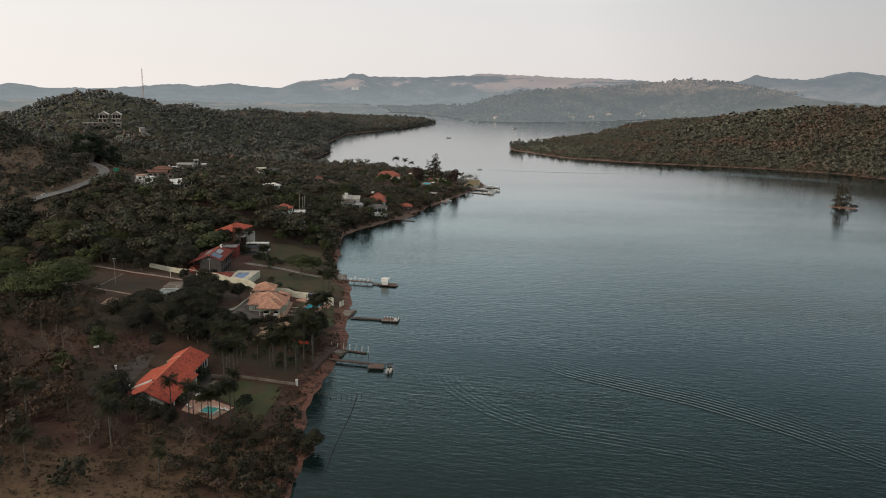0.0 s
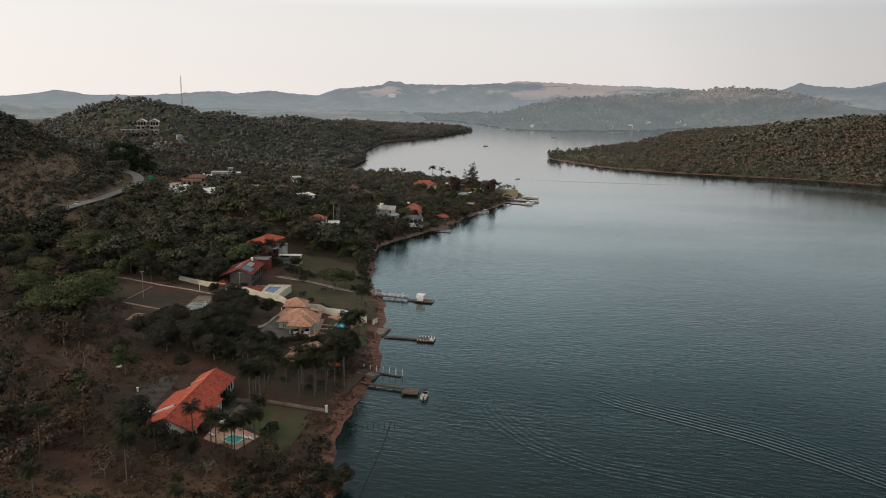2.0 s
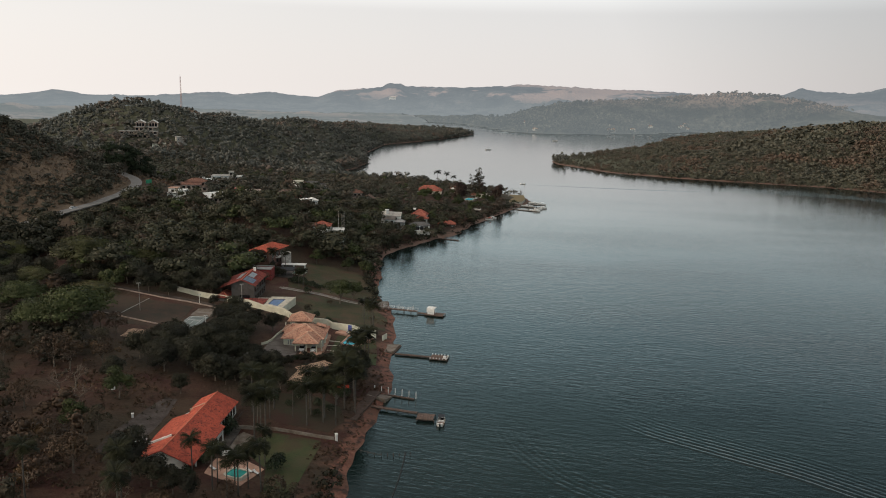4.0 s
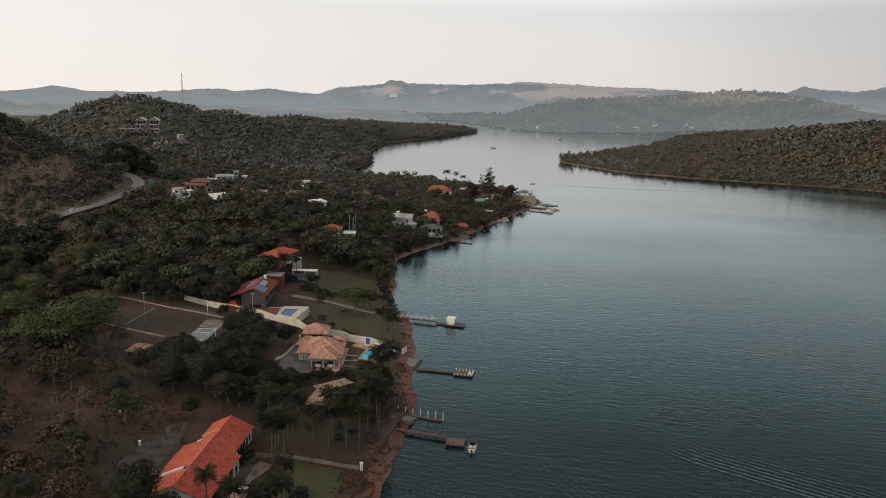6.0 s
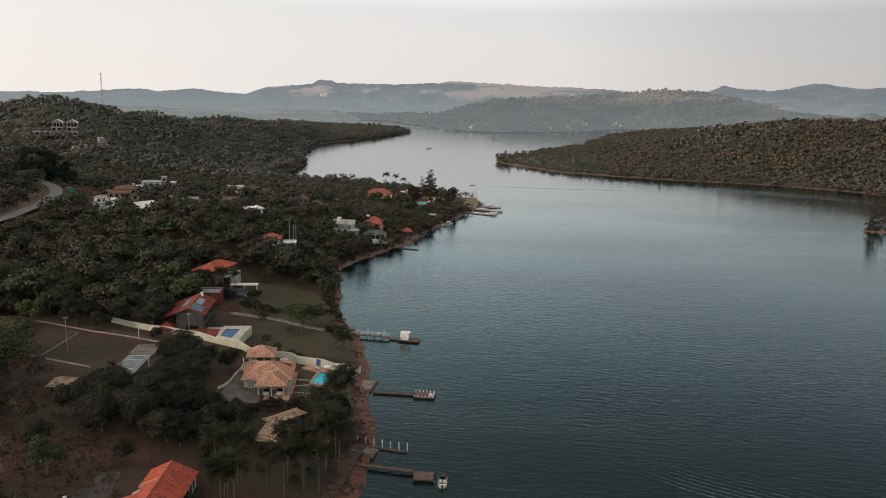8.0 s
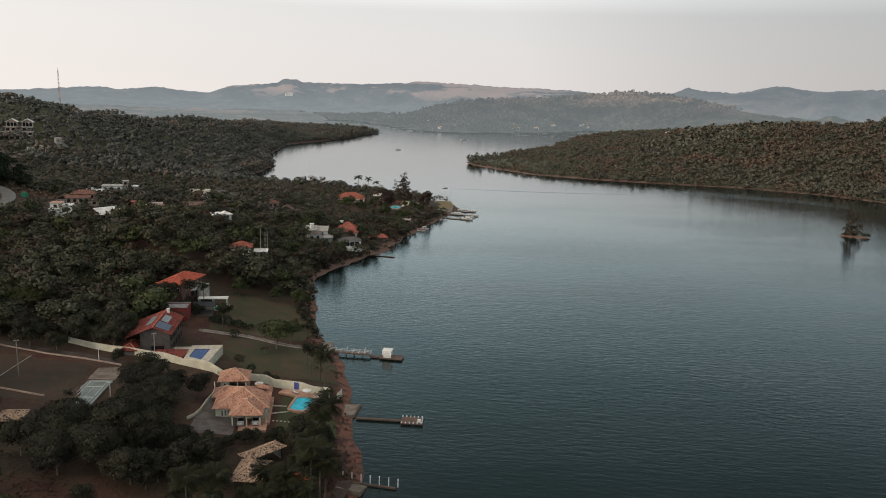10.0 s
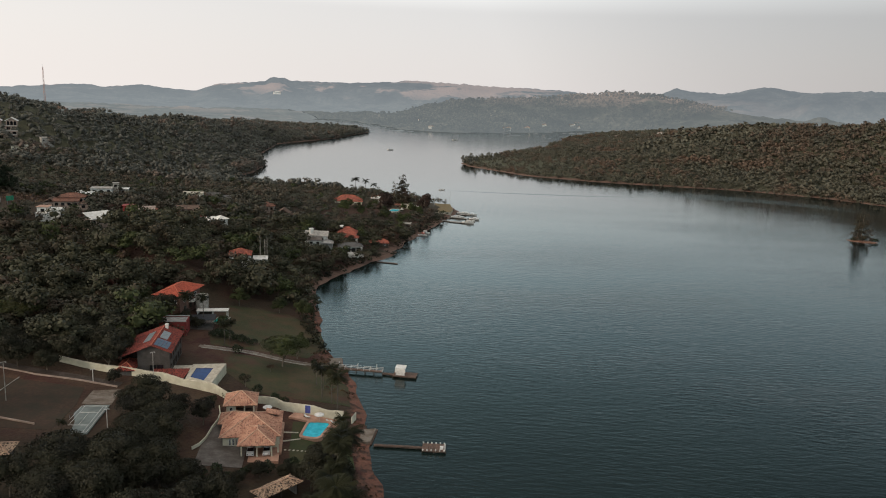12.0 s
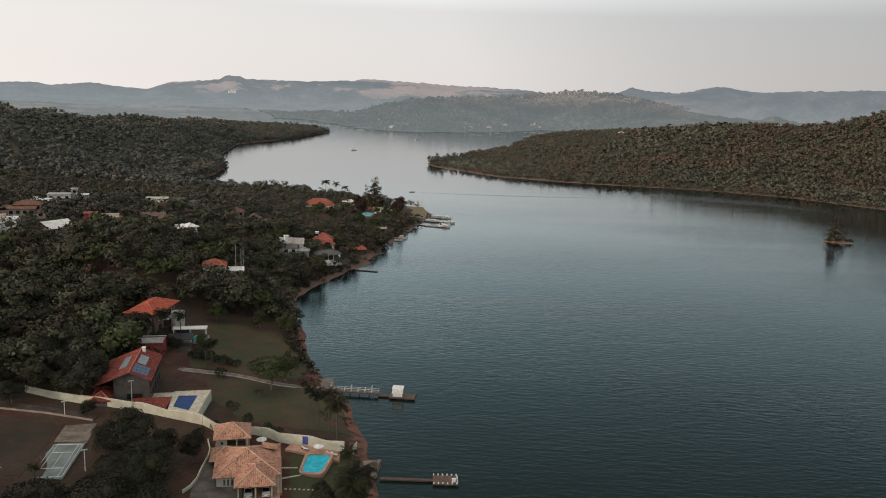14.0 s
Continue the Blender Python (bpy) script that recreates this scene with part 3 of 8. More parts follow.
def hazy_mat(name, woods_dark, woods_light, field, low_glow, high_glow, fields_from=(45, 85), field_size=210):
    """Distant hills with kilometres of sky-lit haze painted on as emission, most in valleys."""
    m, n, l, s = node_mat(name)
    woods_n = noise_node(n, l, 15, 6, 0.36, 0.64, coords="World")
    stands = noise_node(n, l, 95, 4, 0.4, 0.62, coords="World")
    fields = noise_node(n, l, field_size, 4, 0.50, 0.54, coords="World", stretch=(1.6, 1.0, 1), turn=-30)
    sep = n.new("ShaderNodeSeparateXYZ")
    l.new(n.new("ShaderNodeNewGeometry").outputs["Position"], sep.inputs[0])
    tops = n.new("ShaderNodeMapRange")
    tops.inputs[1].default_value, tops.inputs[2].default_value = fields_from
    l.new(sep.outputs[2], tops.inputs[0])
    both = n.new("ShaderNodeMath")
    both.operation = "MULTIPLY"
    l.new(fields, both.inputs[0])
    l.new(tops.outputs[0], both.inputs[1])
    plateau = n.new("ShaderNodeMapRange")
    plateau.inputs[1].default_value, plateau.inputs[2].default_value = 2350, 2000
    l.new(sep.outputs[0], plateau.inputs[0])
    both = math_node(n, l, "MULTIPLY", both.outputs[0], plateau.outputs[0])
    c = mix_node(n, l, woods_n, woods_dark, woods_light)
    c = mix_node(n, l, stands, c, tuple(v * 0.6 for v in woods_dark))
    c = mix_node(n, l, both.outputs[0], c, field)
    l.new(c, s.inputs["Base Color"])
    s.inputs["Roughness"].default_value = 1.0
    s.inputs["Specular IOR Level"].default_value = 0.0
    # painted haze: the slopes themselves emit, changing with height
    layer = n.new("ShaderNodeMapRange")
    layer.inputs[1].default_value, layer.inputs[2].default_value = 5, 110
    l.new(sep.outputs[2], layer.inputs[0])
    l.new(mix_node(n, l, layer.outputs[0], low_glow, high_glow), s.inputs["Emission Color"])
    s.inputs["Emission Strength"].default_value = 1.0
    bump_node(n, l, woods_n, 0.6, 4.0, s)
    return m


def far_land(x, y):
    """Where the distance begins: beyond the far shore."""
    return np.clip((np.hypot(x, y) - 1800) / 120, 0, 1)


xs = graded([(-4900, -1200, 180), (-1200, -300, 45), (-300, -60, 8), (-60, 130, 2.5), (130, 340, 5), (340, 1400, 14), (1400, 2600, 40), (2600, 4900, 120)])
ys = graded([(-3000, -200, 140), (-200, 120, 14), (120, 470, 2.7), (470, 700, 5), (700, 1500, 12), (1500, 2400, 30), (2400, 4900, 110)])
ground = tagged(sheet("ground", xs, ys, lambda x, y: land(x, y) - 30 * far_land(x, y) * np.clip(lake_distance(x, y) / 6 + 0.5, 0, 1), ground_mat()), "dry soil and grass slopes with red earth along the shore", "ground", kind="structure")
water = tagged(sheet("water", graded([(-900, 1800, 300)]), graded([(-900, 2500, 300)]), lambda x, y: 0 * x, water_mat()), "calm dark teal lake with fine ripples", "lake", kind="structure")


def hills_sheet(name, x0, x1, y0, y1, s, near, far, mat, label):
    """The hills between two distances; beyond them the sheet dips under the ground."""
    def height(x, y):
        r = np.hypot(x, y)
        shown = np.clip((r - near) / 60, 0, 1) * np.clip((far - r) / 60, 0, 1)
        return land(x, y) - 45 * (1 - shown) + shown * 3.5 * (ripple(x, y, 17) + ripple(y, x, 31))
    return tagged(sheet(name, graded([(x0, x1, s)]), graded([(y0, y1, s)]), height, mat), label, "hills", kind="structure")


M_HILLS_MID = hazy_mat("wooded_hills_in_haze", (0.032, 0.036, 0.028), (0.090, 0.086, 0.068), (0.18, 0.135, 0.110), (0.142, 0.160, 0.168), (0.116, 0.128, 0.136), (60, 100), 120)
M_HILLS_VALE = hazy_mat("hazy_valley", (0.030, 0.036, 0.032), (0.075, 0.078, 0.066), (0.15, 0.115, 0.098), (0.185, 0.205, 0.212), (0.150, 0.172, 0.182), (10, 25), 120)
M_HILLS_FAR = hazy_mat("hazed_distant_hills", (0.030, 0.036, 0.036), (0.060, 0.060, 0.056), (0.19, 0.135, 0.115), (0.230, 0.258, 0.275), (0.168, 0.190, 0.210))
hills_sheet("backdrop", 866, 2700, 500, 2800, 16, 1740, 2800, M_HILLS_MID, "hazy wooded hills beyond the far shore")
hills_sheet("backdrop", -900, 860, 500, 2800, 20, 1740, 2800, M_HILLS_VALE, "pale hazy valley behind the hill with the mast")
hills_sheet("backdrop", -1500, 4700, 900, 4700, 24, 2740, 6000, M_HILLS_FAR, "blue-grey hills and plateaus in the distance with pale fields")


def wake(label, points, ridges=5, gap=1.9, high=0.085):
    """Parallel swells left by a boat: low rounded ridges of water, fading at both ends."""
    P = []
    for i in range(len(points) - 1):
        a, b = Vector(points[i]), Vector(points[i + 1])
        P += [a.lerp(b, j / 12) for j in range(12)]
    for _ in range(12):
        P = [P[0]] + [(P[i - 1] + 2 * P[i] + P[i + 1]) / 4 for i in range(1, len(P) - 1)] + [P[-1]]
    g = Geo()
    n = len(P)
    for r in range(ridges):
        rows = []
        for i, p in enumerate(P):
            d = (P[min(i + 1, n - 1)] - P[max(i - 1, 0)]).normalized()
            s = Vector((-d.y, d.x))
            fade = math.sin(math.pi * (i + 0.5) / n) ** 0.6 * max(0.25, 1 - 0.11 * r) * high
            for k, z in ((-0.5, -0.02), (-0.25, 0.55), (0, 1.0), (0.25, 0.55), (0.5, -0.02)):
                q = p + s * (r * gap + k * 1.7)
                rows.append((q.x, q.y, max(-0.01, z * fade)))
        g.add(rows, [(i * 5 + j, i * 5 + j + 1, i * 5 + j + 6, i * 5 + j + 5) for i in range(n - 1) for j in range(4)])
    me = g.mesh("wake", water.data.materials[0], True)
    return tagged(new("wake", me), label, "wake", kind="stuff")


wake("smooth swells of an old boat wake", [(89, 210), (87, 195), (90, 176), (98, 160), (111, 147.5), (126, 131.5), (142, 110)], high=0.055)
wake("smooth swells of a boat wake", [(123, 201), (127.5, 190), (137, 175.5), (148, 159), (155.5, 142), (161, 127), (168, 102)], 8, 1.9, 0.10)
wake("bright swells before the wooded headland", [(520, 668), (562, 640), (608, 606), (650, 560), (672, 510), (680, 470)], 9, 6.5, 0.07)
wake("thin wake of the speedboat", [(372, 730), (420, 697), (477, 665), (540, 636)], 2, 3.0, 0.10)

# ---- plants ----


def leaf_cloud(rng, lobes, n, leaf, jitter=0.5):
    """n leaf clumps on the shells of lobes (x, y, z, rx, rz): vertices and four-sided faces."""
    lobes = np.asarray(lobes, float)
    share = lobes[:, 3] ** 2
    pick = rng.choice(len(lobes), n * 2, p=share / share.sum())
    w = rng.normal(size=(n * 2, 3))
    w /= np.linalg.norm(w, axis=1)[:, None]
    w[:, 2] = np.where(w[:, 2] < -0.35, -w[:, 2], w[:, 2])
    L = lobes[pick]
    p = L[:, :3] + w * np.stack([L[:, 3], L[:, 3], L[:, 4]], 1) * rng.uniform(0.74, 1.12, (n * 2, 1))
    hidden = np.zeros(len(p), bool)
    for c in lobes:
        hidden |= (((p - c[:3]) / np.array([c[3], c[3], c[4]])) ** 2).sum(1) < 0.5
    keep = np.flatnonzero(~hidden)[:n]
    p, w = p[keep], w[keep]
    nrm = w + rng.normal(scale=jitter, size=w.shape)
    nrm /= np.linalg.norm(nrm, axis=1)[:, None]
    a = np.cross(nrm, rng.normal(size=w.shape))
    a /= np.linalg.norm(a, axis=1)[:, None]
    b = np.cross(nrm, a)
    s = leaf * rng.uniform(0.55, 1.25, (len(p), 1))
    V = np.stack([p - a * s * 0.6, p - b * s * 0.42 + nrm * s * 0.12, p + a * s * 0.6, p + b * s * 0.42 + nrm * s * 0.12], 1)
    return V.reshape(-1, 3), np.arange(len(p) * 4).reshape(-1, 4)


def crown_lobes(rng, radius, low, high, count, flat=False):
    out = []
    for i in range(count):
        a, k = rng.uniform(0, math.tau), math.sqrt(rng.uniform(0.05, 1))
        r = radius * rng.uniform(0.34, 0.52)
        z = low + (high - low) * ((0.86 - 0.38 * k * k + rng.uniform(-0.06, 0.06)) if flat else rng.uniform(0.15, 0.85) * (1 - 0.45 * k * k) + 0.1)
        out.append((math.cos(a) * k * radius * 0.68, math.sin(a) * k * radius * 0.68, z, r, r * (0.46 if flat else 0.8)))
    return out


def tree(name, label, leaf_m, seed, height=9.0, radius=4.2, n=900, leaf=0.75, lobes=9, flat=False, bark=None, trunk_share=0.32):
    """A broadleaf tree: tapered trunk with limbs, uneven crown of leaf clumps. 1 unit is 1 metre."""
    rng = np.random.default_rng(seed)
    ob = thing(name, pose(0, 0, -500), label, "tree")
    fork = height * trunk_share
    g = Geo()
    lean = rng.normal(scale=0.25, size=2)
    g.limb((0, 0, -0.6), (lean[0] * 0.5, lean[1] * 0.5, fork * 0.55), 0.030 * height, 0.022 * height, 7)
    g.limb((lean[0] * 0.5, lean[1] * 0.5, fork * 0.5), (lean[0], lean[1], fork), 0.023 * height, 0.019 * height, 7)
    L = crown_lobes(rng, radius, fork * 0.9, height, lobes, flat)
    for x, y, z, r, _ in L:
        mid = Vector((lean[0] + x * 0.45, lean[1] + y * 0.45, fork + (z - fork) * 0.6))
        g.limb((lean[0], lean[1], fork * 0.93), mid, 0.012 * height, 0.008 * height, 5)
        g.limb(mid, (x, y, z), 0.008 * height, 0.003 * height, 4)
    part("trunk", g, bark or M_TRUNK, ob)
    v, f = leaf_cloud(rng, L, n, leaf)
    if n > 1500:
        cv, cf = leaf_mass(rng, L, 0.54)
        v, f = np.vstack([v, cv]), np.vstack([f, cf + len(v)])
    c = new("crown", arrays_mesh("crown", v, f, leaf_m))
    c.parent = ob
    return ob


def bare_tree(name, label, seed, height=8.0, leaf_m=None, n=0, bark=None):
    """A nearly leafless tree: branches that fork three times."""
    rng = np.random.default_rng(seed)
    ob = thing(name, pose(0, 0, -500), label, "tree")
    g, tips = Geo(), []

    def grow(p, d, length, r, level):
        q = p + d * length
        g.limb(p, q, r, r * 0.65, 5 if level < 2 else 3, caps=False)
        if level == 4:
            tips.append(q)
            return
        for _ in range(3 if level else 4):
            e = (d * 0.75 + Vector(rng.normal(scale=0.55, size=3)) + Vector((0, 0, 0.18))).normalized()
            grow(q, e, length * rng.uniform(0.6, 0.8), r * 0.6, level + 1)

    grow(Vector((0, 0, -0.5)), Vector((0.05, 0.03, 1)), height * 0.30, height * 0.022, 0)
    part("trunk", g, bark or M_TRUNK, ob)
    if n:
        v, f = leaf_cloud(rng, [(*t, 0.55, 0.45) for t in tips], n, 0.4)
        c = new("crown", arrays_mesh("crown", v, f, leaf_m))
        c.parent = ob
    return ob


M_PALM_BARK = surface("palm_bark", (0.070, 0.060, 0.050), (0.110, 0.096, 0.080), 0.2, 0.8)


def palm(name, label, seed, height=10.0, frond=2.6, count=34, droop=0.5, bark=None):
    """A palm: slender ringed trunk and arching feathered fronds."""
    rng = np.random.default_rng(seed)
    ob = thing(name, pose(0, 0, -500), label, "palm")
    g = Geo()
    bend = rng.normal(scale=0.25, size=2)
    last = Vector((0, 0, -0.5))
    for i in range(1, 7):
        k = i / 6
        p = Vector((bend[0] * k * k, bend[1] * k * k, height * k))
        g.limb(last, p, 0.19 - 0.05 * (k - 0.16), 0.17 - 0.05 * k, 7, caps=False)
        last = p
    part("trunk", g, bark or M_PALM_BARK, ob)
    leaves = Geo()
    for i in range(count):
        a = i * 2.4 + rng.uniform(-0.3, 0.3)
        rise = rng.uniform(-1.0, 1.7)
        out = Vector((math.cos(a), math.sin(a), 0))
        side = Vector((-math.sin(a), math.cos(a), 0))
        pts = []
        for j in range(7):
            u = j / 6 * frond * rng.uniform(0.97, 1.03)
            k = j / 6
            pts.append(last + out * u * (1 - 0.22 * k * droop) + Vector((0, 0, rise * u * 0.55 - droop * 0.95 * frond * k**2.2 * (0.55 + 0.25 * rise))))
        for j in range(6):
            p, q = pts[j], pts[j + 1]
            w = frond * 0.27 * (0.5 + 1.1 * (j / 6) * (1.25 - j / 6) * 1.6)
            for sgn in (-1, 1):
                tip = p.lerp(q, 0.9) + side * sgn * w + Vector((0, 0, -0.42 * w)) + out * 0.3 * w
                tip2 = p.lerp(q, 0.45) + side * sgn * w * 0.95 + Vector((0, 0, -0.5 * w)) + out * 0.25 * w
                leaves.add([p, p.lerp(q, 0.42), tip2], [(0, 1, 2)])
                leaves.add([p.lerp(q, 0.5), p.lerp(q, 0.92), tip], [(0, 1, 2)])
    part("crown", leaves, M_PALM, ob)
    return ob


def shrub(name, label, leaf_m, seed, height=1.8, radius=1.4, n=200, leaf=0.4):
    rng = np.random.default_rng(seed)
    ob = thing(name, pose(0, 0, -500), label, "shrub")
    L = [(rng.uniform(-0.5, 0.5) * radius, rng.uniform(-0.5, 0.5) * radius, height * rng.uniform(0.3, 0.65), radius * 0.55, height * 0.38) for _ in range(5)]
    g = Geo()
    for x, y, z, _, _ in L:
        g.limb((x * 0.2, y * 0.2, -0.2), (x, y, z), 0.05, 0.02, 4)
    part("stem", g, M_TRUNK, ob)
    v, f = leaf_cloud(rng, L, n, leaf)
    c = new("leaves", arrays_mesh("leaves", v, f, leaf_m))
    c.parent = ob
    return ob


CELLS = {}
for axis in range(3):
    for sgn in (-1, 1):
        for i in range(2):
            for j in range(2):
                ring = []
                for a, b in ((i, j), (i + 1, j), (i + 1, j + 1), (i, j + 1)):
                    p = [0, 0, 0]
                    p[axis], p[(axis + 1) % 3], p[(axis + 2) % 3] = sgn, a - 1, b - 1
                    ring.append(tuple(p))
                CELLS[(axis, sgn, i, j)] = ring if sgn > 0 else ring[::-1]
BALL = sorted({p for ring in CELLS.values() for p in ring})
BALL_FACES = np.array([[BALL.index(p) for p in ring] for ring in CELLS.values()])
BALL = np.array(BALL, float)
BALL /= np.linalg.norm(BALL, axis=1)[:, None]


CUBE = np.array([(a, b, c) for a in (-1, 1) for b in (-1, 1) for c in (-1, 1)], float) / 1.732
CUBE_FACES = np.array([(0, 1, 3, 2), (4, 6, 7, 5), (0, 4, 5, 1), (2, 3, 7, 6), (0, 2, 6, 4), (1, 5, 7, 3)])


def leaf_mass(rng, lobes, scale, fine=True):
    """The closed, lumpy masses of leaves inside a crown, one to each lobe."""
    V, F = [], []
    ball, faces = (BALL, BALL_FACES) if fine else (CUBE, CUBE_FACES)
    for x, y, z, r, rz in lobes:
        bumps = rng.uniform(0.6, 1.2, (len(ball), 1)) * scale
        V.append(ball * bumps * (r, r, rz) + (x, y, z))
        F.append(faces + len(ball) * len(F))
    return np.vstack(V), np.vstack(F)


def woods(name, label, places, sizes, mat, seed, n, leaf, kinds=6, low=0.02):
    """A wood that nobody could count: crowns of several forms, joined."""
    rng = np.random.default_rng(seed)
    forms = []
    for i in range(kinds):
        L = crown_lobes(rng, 0.52, low, 0.95, 7 if n > 200 else 5, flat=i == 2)
        v, f = leaf_cloud(rng, L, n, leaf, 0.13 if n < 60 else 0.3 if n < 200 else 0.5)
        if low > -0.2 and n > 30:
            cv, cf = leaf_mass(rng, L, 0.54 if n > 60 else 0.8, n > 200)
            v, f = np.vstack([v, cv]), np.vstack([f, cf + len(v)])
        forms.append((v, f))
    V, F, k = [], [], 0
    for (x, y, z), s in zip(places, sizes):
        v, f = forms[rng.integers(kinds)]
        a = rng.uniform(0, math.tau)
        c, sn = math.cos(a), math.sin(a)
        sx, sz = s * rng.uniform(0.85, 1.25), s * rng.uniform(0.75, 1.1)
        V.append(np.stack([(v[:, 0] * c - v[:, 1] * sn) * sx + x, (v[:, 0] * sn + v[:, 1] * c) * sx + y, v[:, 2] * sz + z - 0.3], 1))
        F.append(f + k)
        k += len(v)
    me = arrays_mesh(name, np.vstack(V), np.vstack(F), mat)
    me.shade_smooth()
    return tagged(new(name, me), label, "woods", kind="stuff")


def scatter(rng, x0, x1, y0, y1, spacing, keep, shore=2.0):
    """Uneven places on a jittered grid where keep(x, y, d) holds; d is the distance from the lake."""
    X, Y = np.meshgrid(np.arange(x0, x1, spacing), np.arange(y0, y1, spacing))
    X = (X + rng.uniform(-0.45, 0.45, X.shape) * spacing).ravel()
    Y = (Y + rng.uniform(-0.45, 0.45, Y.shape) * spacing).ravel()
    d = lake_distance(X, Y)
    ok = keep(X, Y, d) & (d > shore)
    X, Y = X[ok], Y[ok]
    return np.stack([X, Y, land(X, Y)], 1)


# clearings in the woods: x, y, radius
CLEAR = [(60, 385, 12), (44, 338, 16), (70, 376, 10), (55, 358, 7), (82, 365, 14), (34, 548, 7), (58, 585, 8), (56, 572, 6), (110, 597, 8), (108, 585, 6), (151, 490, 8), (178, 505, 5), (199, 508, 6), (196, 499, 5), (84, 525, 7), (80, 514, 5), (149, 568, 6), (147, 558, 5), (262, 612, 7), (243, 598, 5), (26, 516, 8), (45, 502, 8), (66, 526, 8), (104, 504, 6), (90, 528, 8)]
CLEAR += [(48, 571, 7), (166, 480, 8), (95, 437, 6.5), (24, 505, 6), (44, 492, 6), (64, 515, 6), (102, 495, 5), (88, 518, 6), (32, 537, 6), (210, 578, 8), (259, 602, 6), (212, 588, 9), (2, 536, 5), (7, 574, 15), (13, 562, 11), (14, 548, 9), (21, 538, 7), (96, 533, 8), (96, 524, 6), (86, 511, 6), (153, 571, 6), (158, 553, 6), (176, 498, 5), (128, 598, 6), (74, 528, 5)]
# and on the point: the flat below the kiosk, the grass court, the pool, the broad house's front
CLEAR += [(300, 600, 15), (307, 618, 14), (312, 634, 11), (290, 604, 8), (187, 483, 5), (196, 492, 6), (203, 500, 4), (178, 477, 3), (215, 512, 5), (227, 525, 5), (251, 594, 6), (248, 586, 6), (245, 578, 6), (241, 571, 5), (224, 612, 8), (272, 604, 6)]
ROADWAY = [(-70, 425), (-40, 455), (-33, 467), (-19, 488), (-6, 516), (2, 543), (1, 562), (-8, 577), (-25, 588)]


def open_ground(x, y, verge=8.5, clear=True):
    """True away from clearings and the highway."""
    ok = np.ones(x.shape, bool)
    for cx, cy, r in CLEAR if clear else ():
        ok &= (x - cx) ** 2 + (y - cy) ** 2 > r * r
    for (ax, ay), (bx, by) in zip(ROADWAY, ROADWAY[1:]):
        ex, ey = bx - ax, by - ay
        k = np.clip(((x - ax) * ex + (y - ay) * ey) / (ex * ex + ey * ey), 0, 1)
        ok &= (x - ax - k * ex) ** 2 + (y - ay - k * ey) ** 2 > verge**2
        for near in (8,):
            k = np.clip(((x - ax) * ex + (y + near - ay) * ey) / (ex * ex + ey * ey), 0, 1)
            ok &= (x - ax - k * ex) ** 2 + (y + near - ay - k * ey) ** 2 > (verge - 2) ** 2
    return ok


def near_clearing(places):
    """Trees beside a clearing stay lower: 0.7 at its edge, 1 from nine metres on."""
    k = np.ones(len(places))
    for cx, cy, r in CLEAR:
        k = np.minimum(k, 0.7 + 0.3 * np.clip((np.hypot(places[:, 0] - cx, places[:, 1] - cy) - r) / 9, 0, 1))
    return k


rng = np.random.default_rng(5)
village = scatter(rng, -60, 330, 345, 860, 7.0, lambda x, y, d: open_ground(x, y) & ((y > 404 - 0.35 * np.clip(x - 80, 0, 60)) | ((x < 48) & (y > 345 + 0.2 * (40 - x)))) & (x > -30 - (y - 395) * 0.02) & (d > 1.2) & (rng.random(x.shape) < 0.94))
order = rng.permutation(len(village))
for mat, lo, hi, word in ((M_LEAF_DARK, 0, 0.5, "dark green"), (M_WOODS, 0.5, 0.82, "mixed"), (M_LEAF_GREEN, 0.82, 0.9, "mid-green"), (M_LEAF_OLIVE, 0.9, 1.0, "olive brown")):
    ids = order[int(lo * len(order)):int(hi * len(order))]
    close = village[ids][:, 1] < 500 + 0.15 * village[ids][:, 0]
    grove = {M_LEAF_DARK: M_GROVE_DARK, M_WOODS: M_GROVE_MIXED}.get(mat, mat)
    low_growth = near_clearing(village[ids])
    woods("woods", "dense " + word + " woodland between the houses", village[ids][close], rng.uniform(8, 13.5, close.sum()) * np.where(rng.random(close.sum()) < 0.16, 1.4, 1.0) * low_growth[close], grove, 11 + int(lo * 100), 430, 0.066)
    # beyond the close trees the haze-lightened slope colours take over
    woods("woods", word + " woodland on the slope behind the point", village[ids][~close], rng.uniform(8, 13, (~close).sum()) * low_growth[~close] * np.where((village[ids][~close][:, 0] > 175) | (village[ids][~close][:, 1] > 640), 0.66, 1.0), M_HAZED_SLOPE_OLIVE if hi == 1.0 else M_HAZED_SLOPE_DARK if lo == 0 else M_LEAF_GREEN if hi == 0.9 else M_HAZED_SLOPE_DARK if len(ids) % 2 else M_HAZED_SLOPE_OLIVE, 61 + int(lo * 100), 110, 0.115)
hill = scatter(rng, -260, 760, 640, 1700, 10.5, lambda x, y, d: (y > 800 - 0.4 * x) & ((y < 1110 + np.clip(x - 60, 0, 900)) | (x > 340)) & ((y < 1250) | (d < 260)) & (x < 0.55 * y + 30) & (x > -0.22 * (y - 640) - 120) & open_ground(x, y))
woods("woods", "wooded hillside above the cove", hill, rng.uniform(9, 14, len(hill)), M_WOODS_FAR_HAZED, 12, 52, 0.15)
slope = scatter(rng, -280, -10, 400, 760, 7.2, lambda x, y, d: open_ground(x, y) & ((ripple(x, y, 26) > 0.1) | (land(x, y) > 38 + 5 * ripple(x, y, 20)) | (y > 560 + 12 * ripple(x, y, 20)) | (x < -64 + 8 * ripple(x, y, 14))))
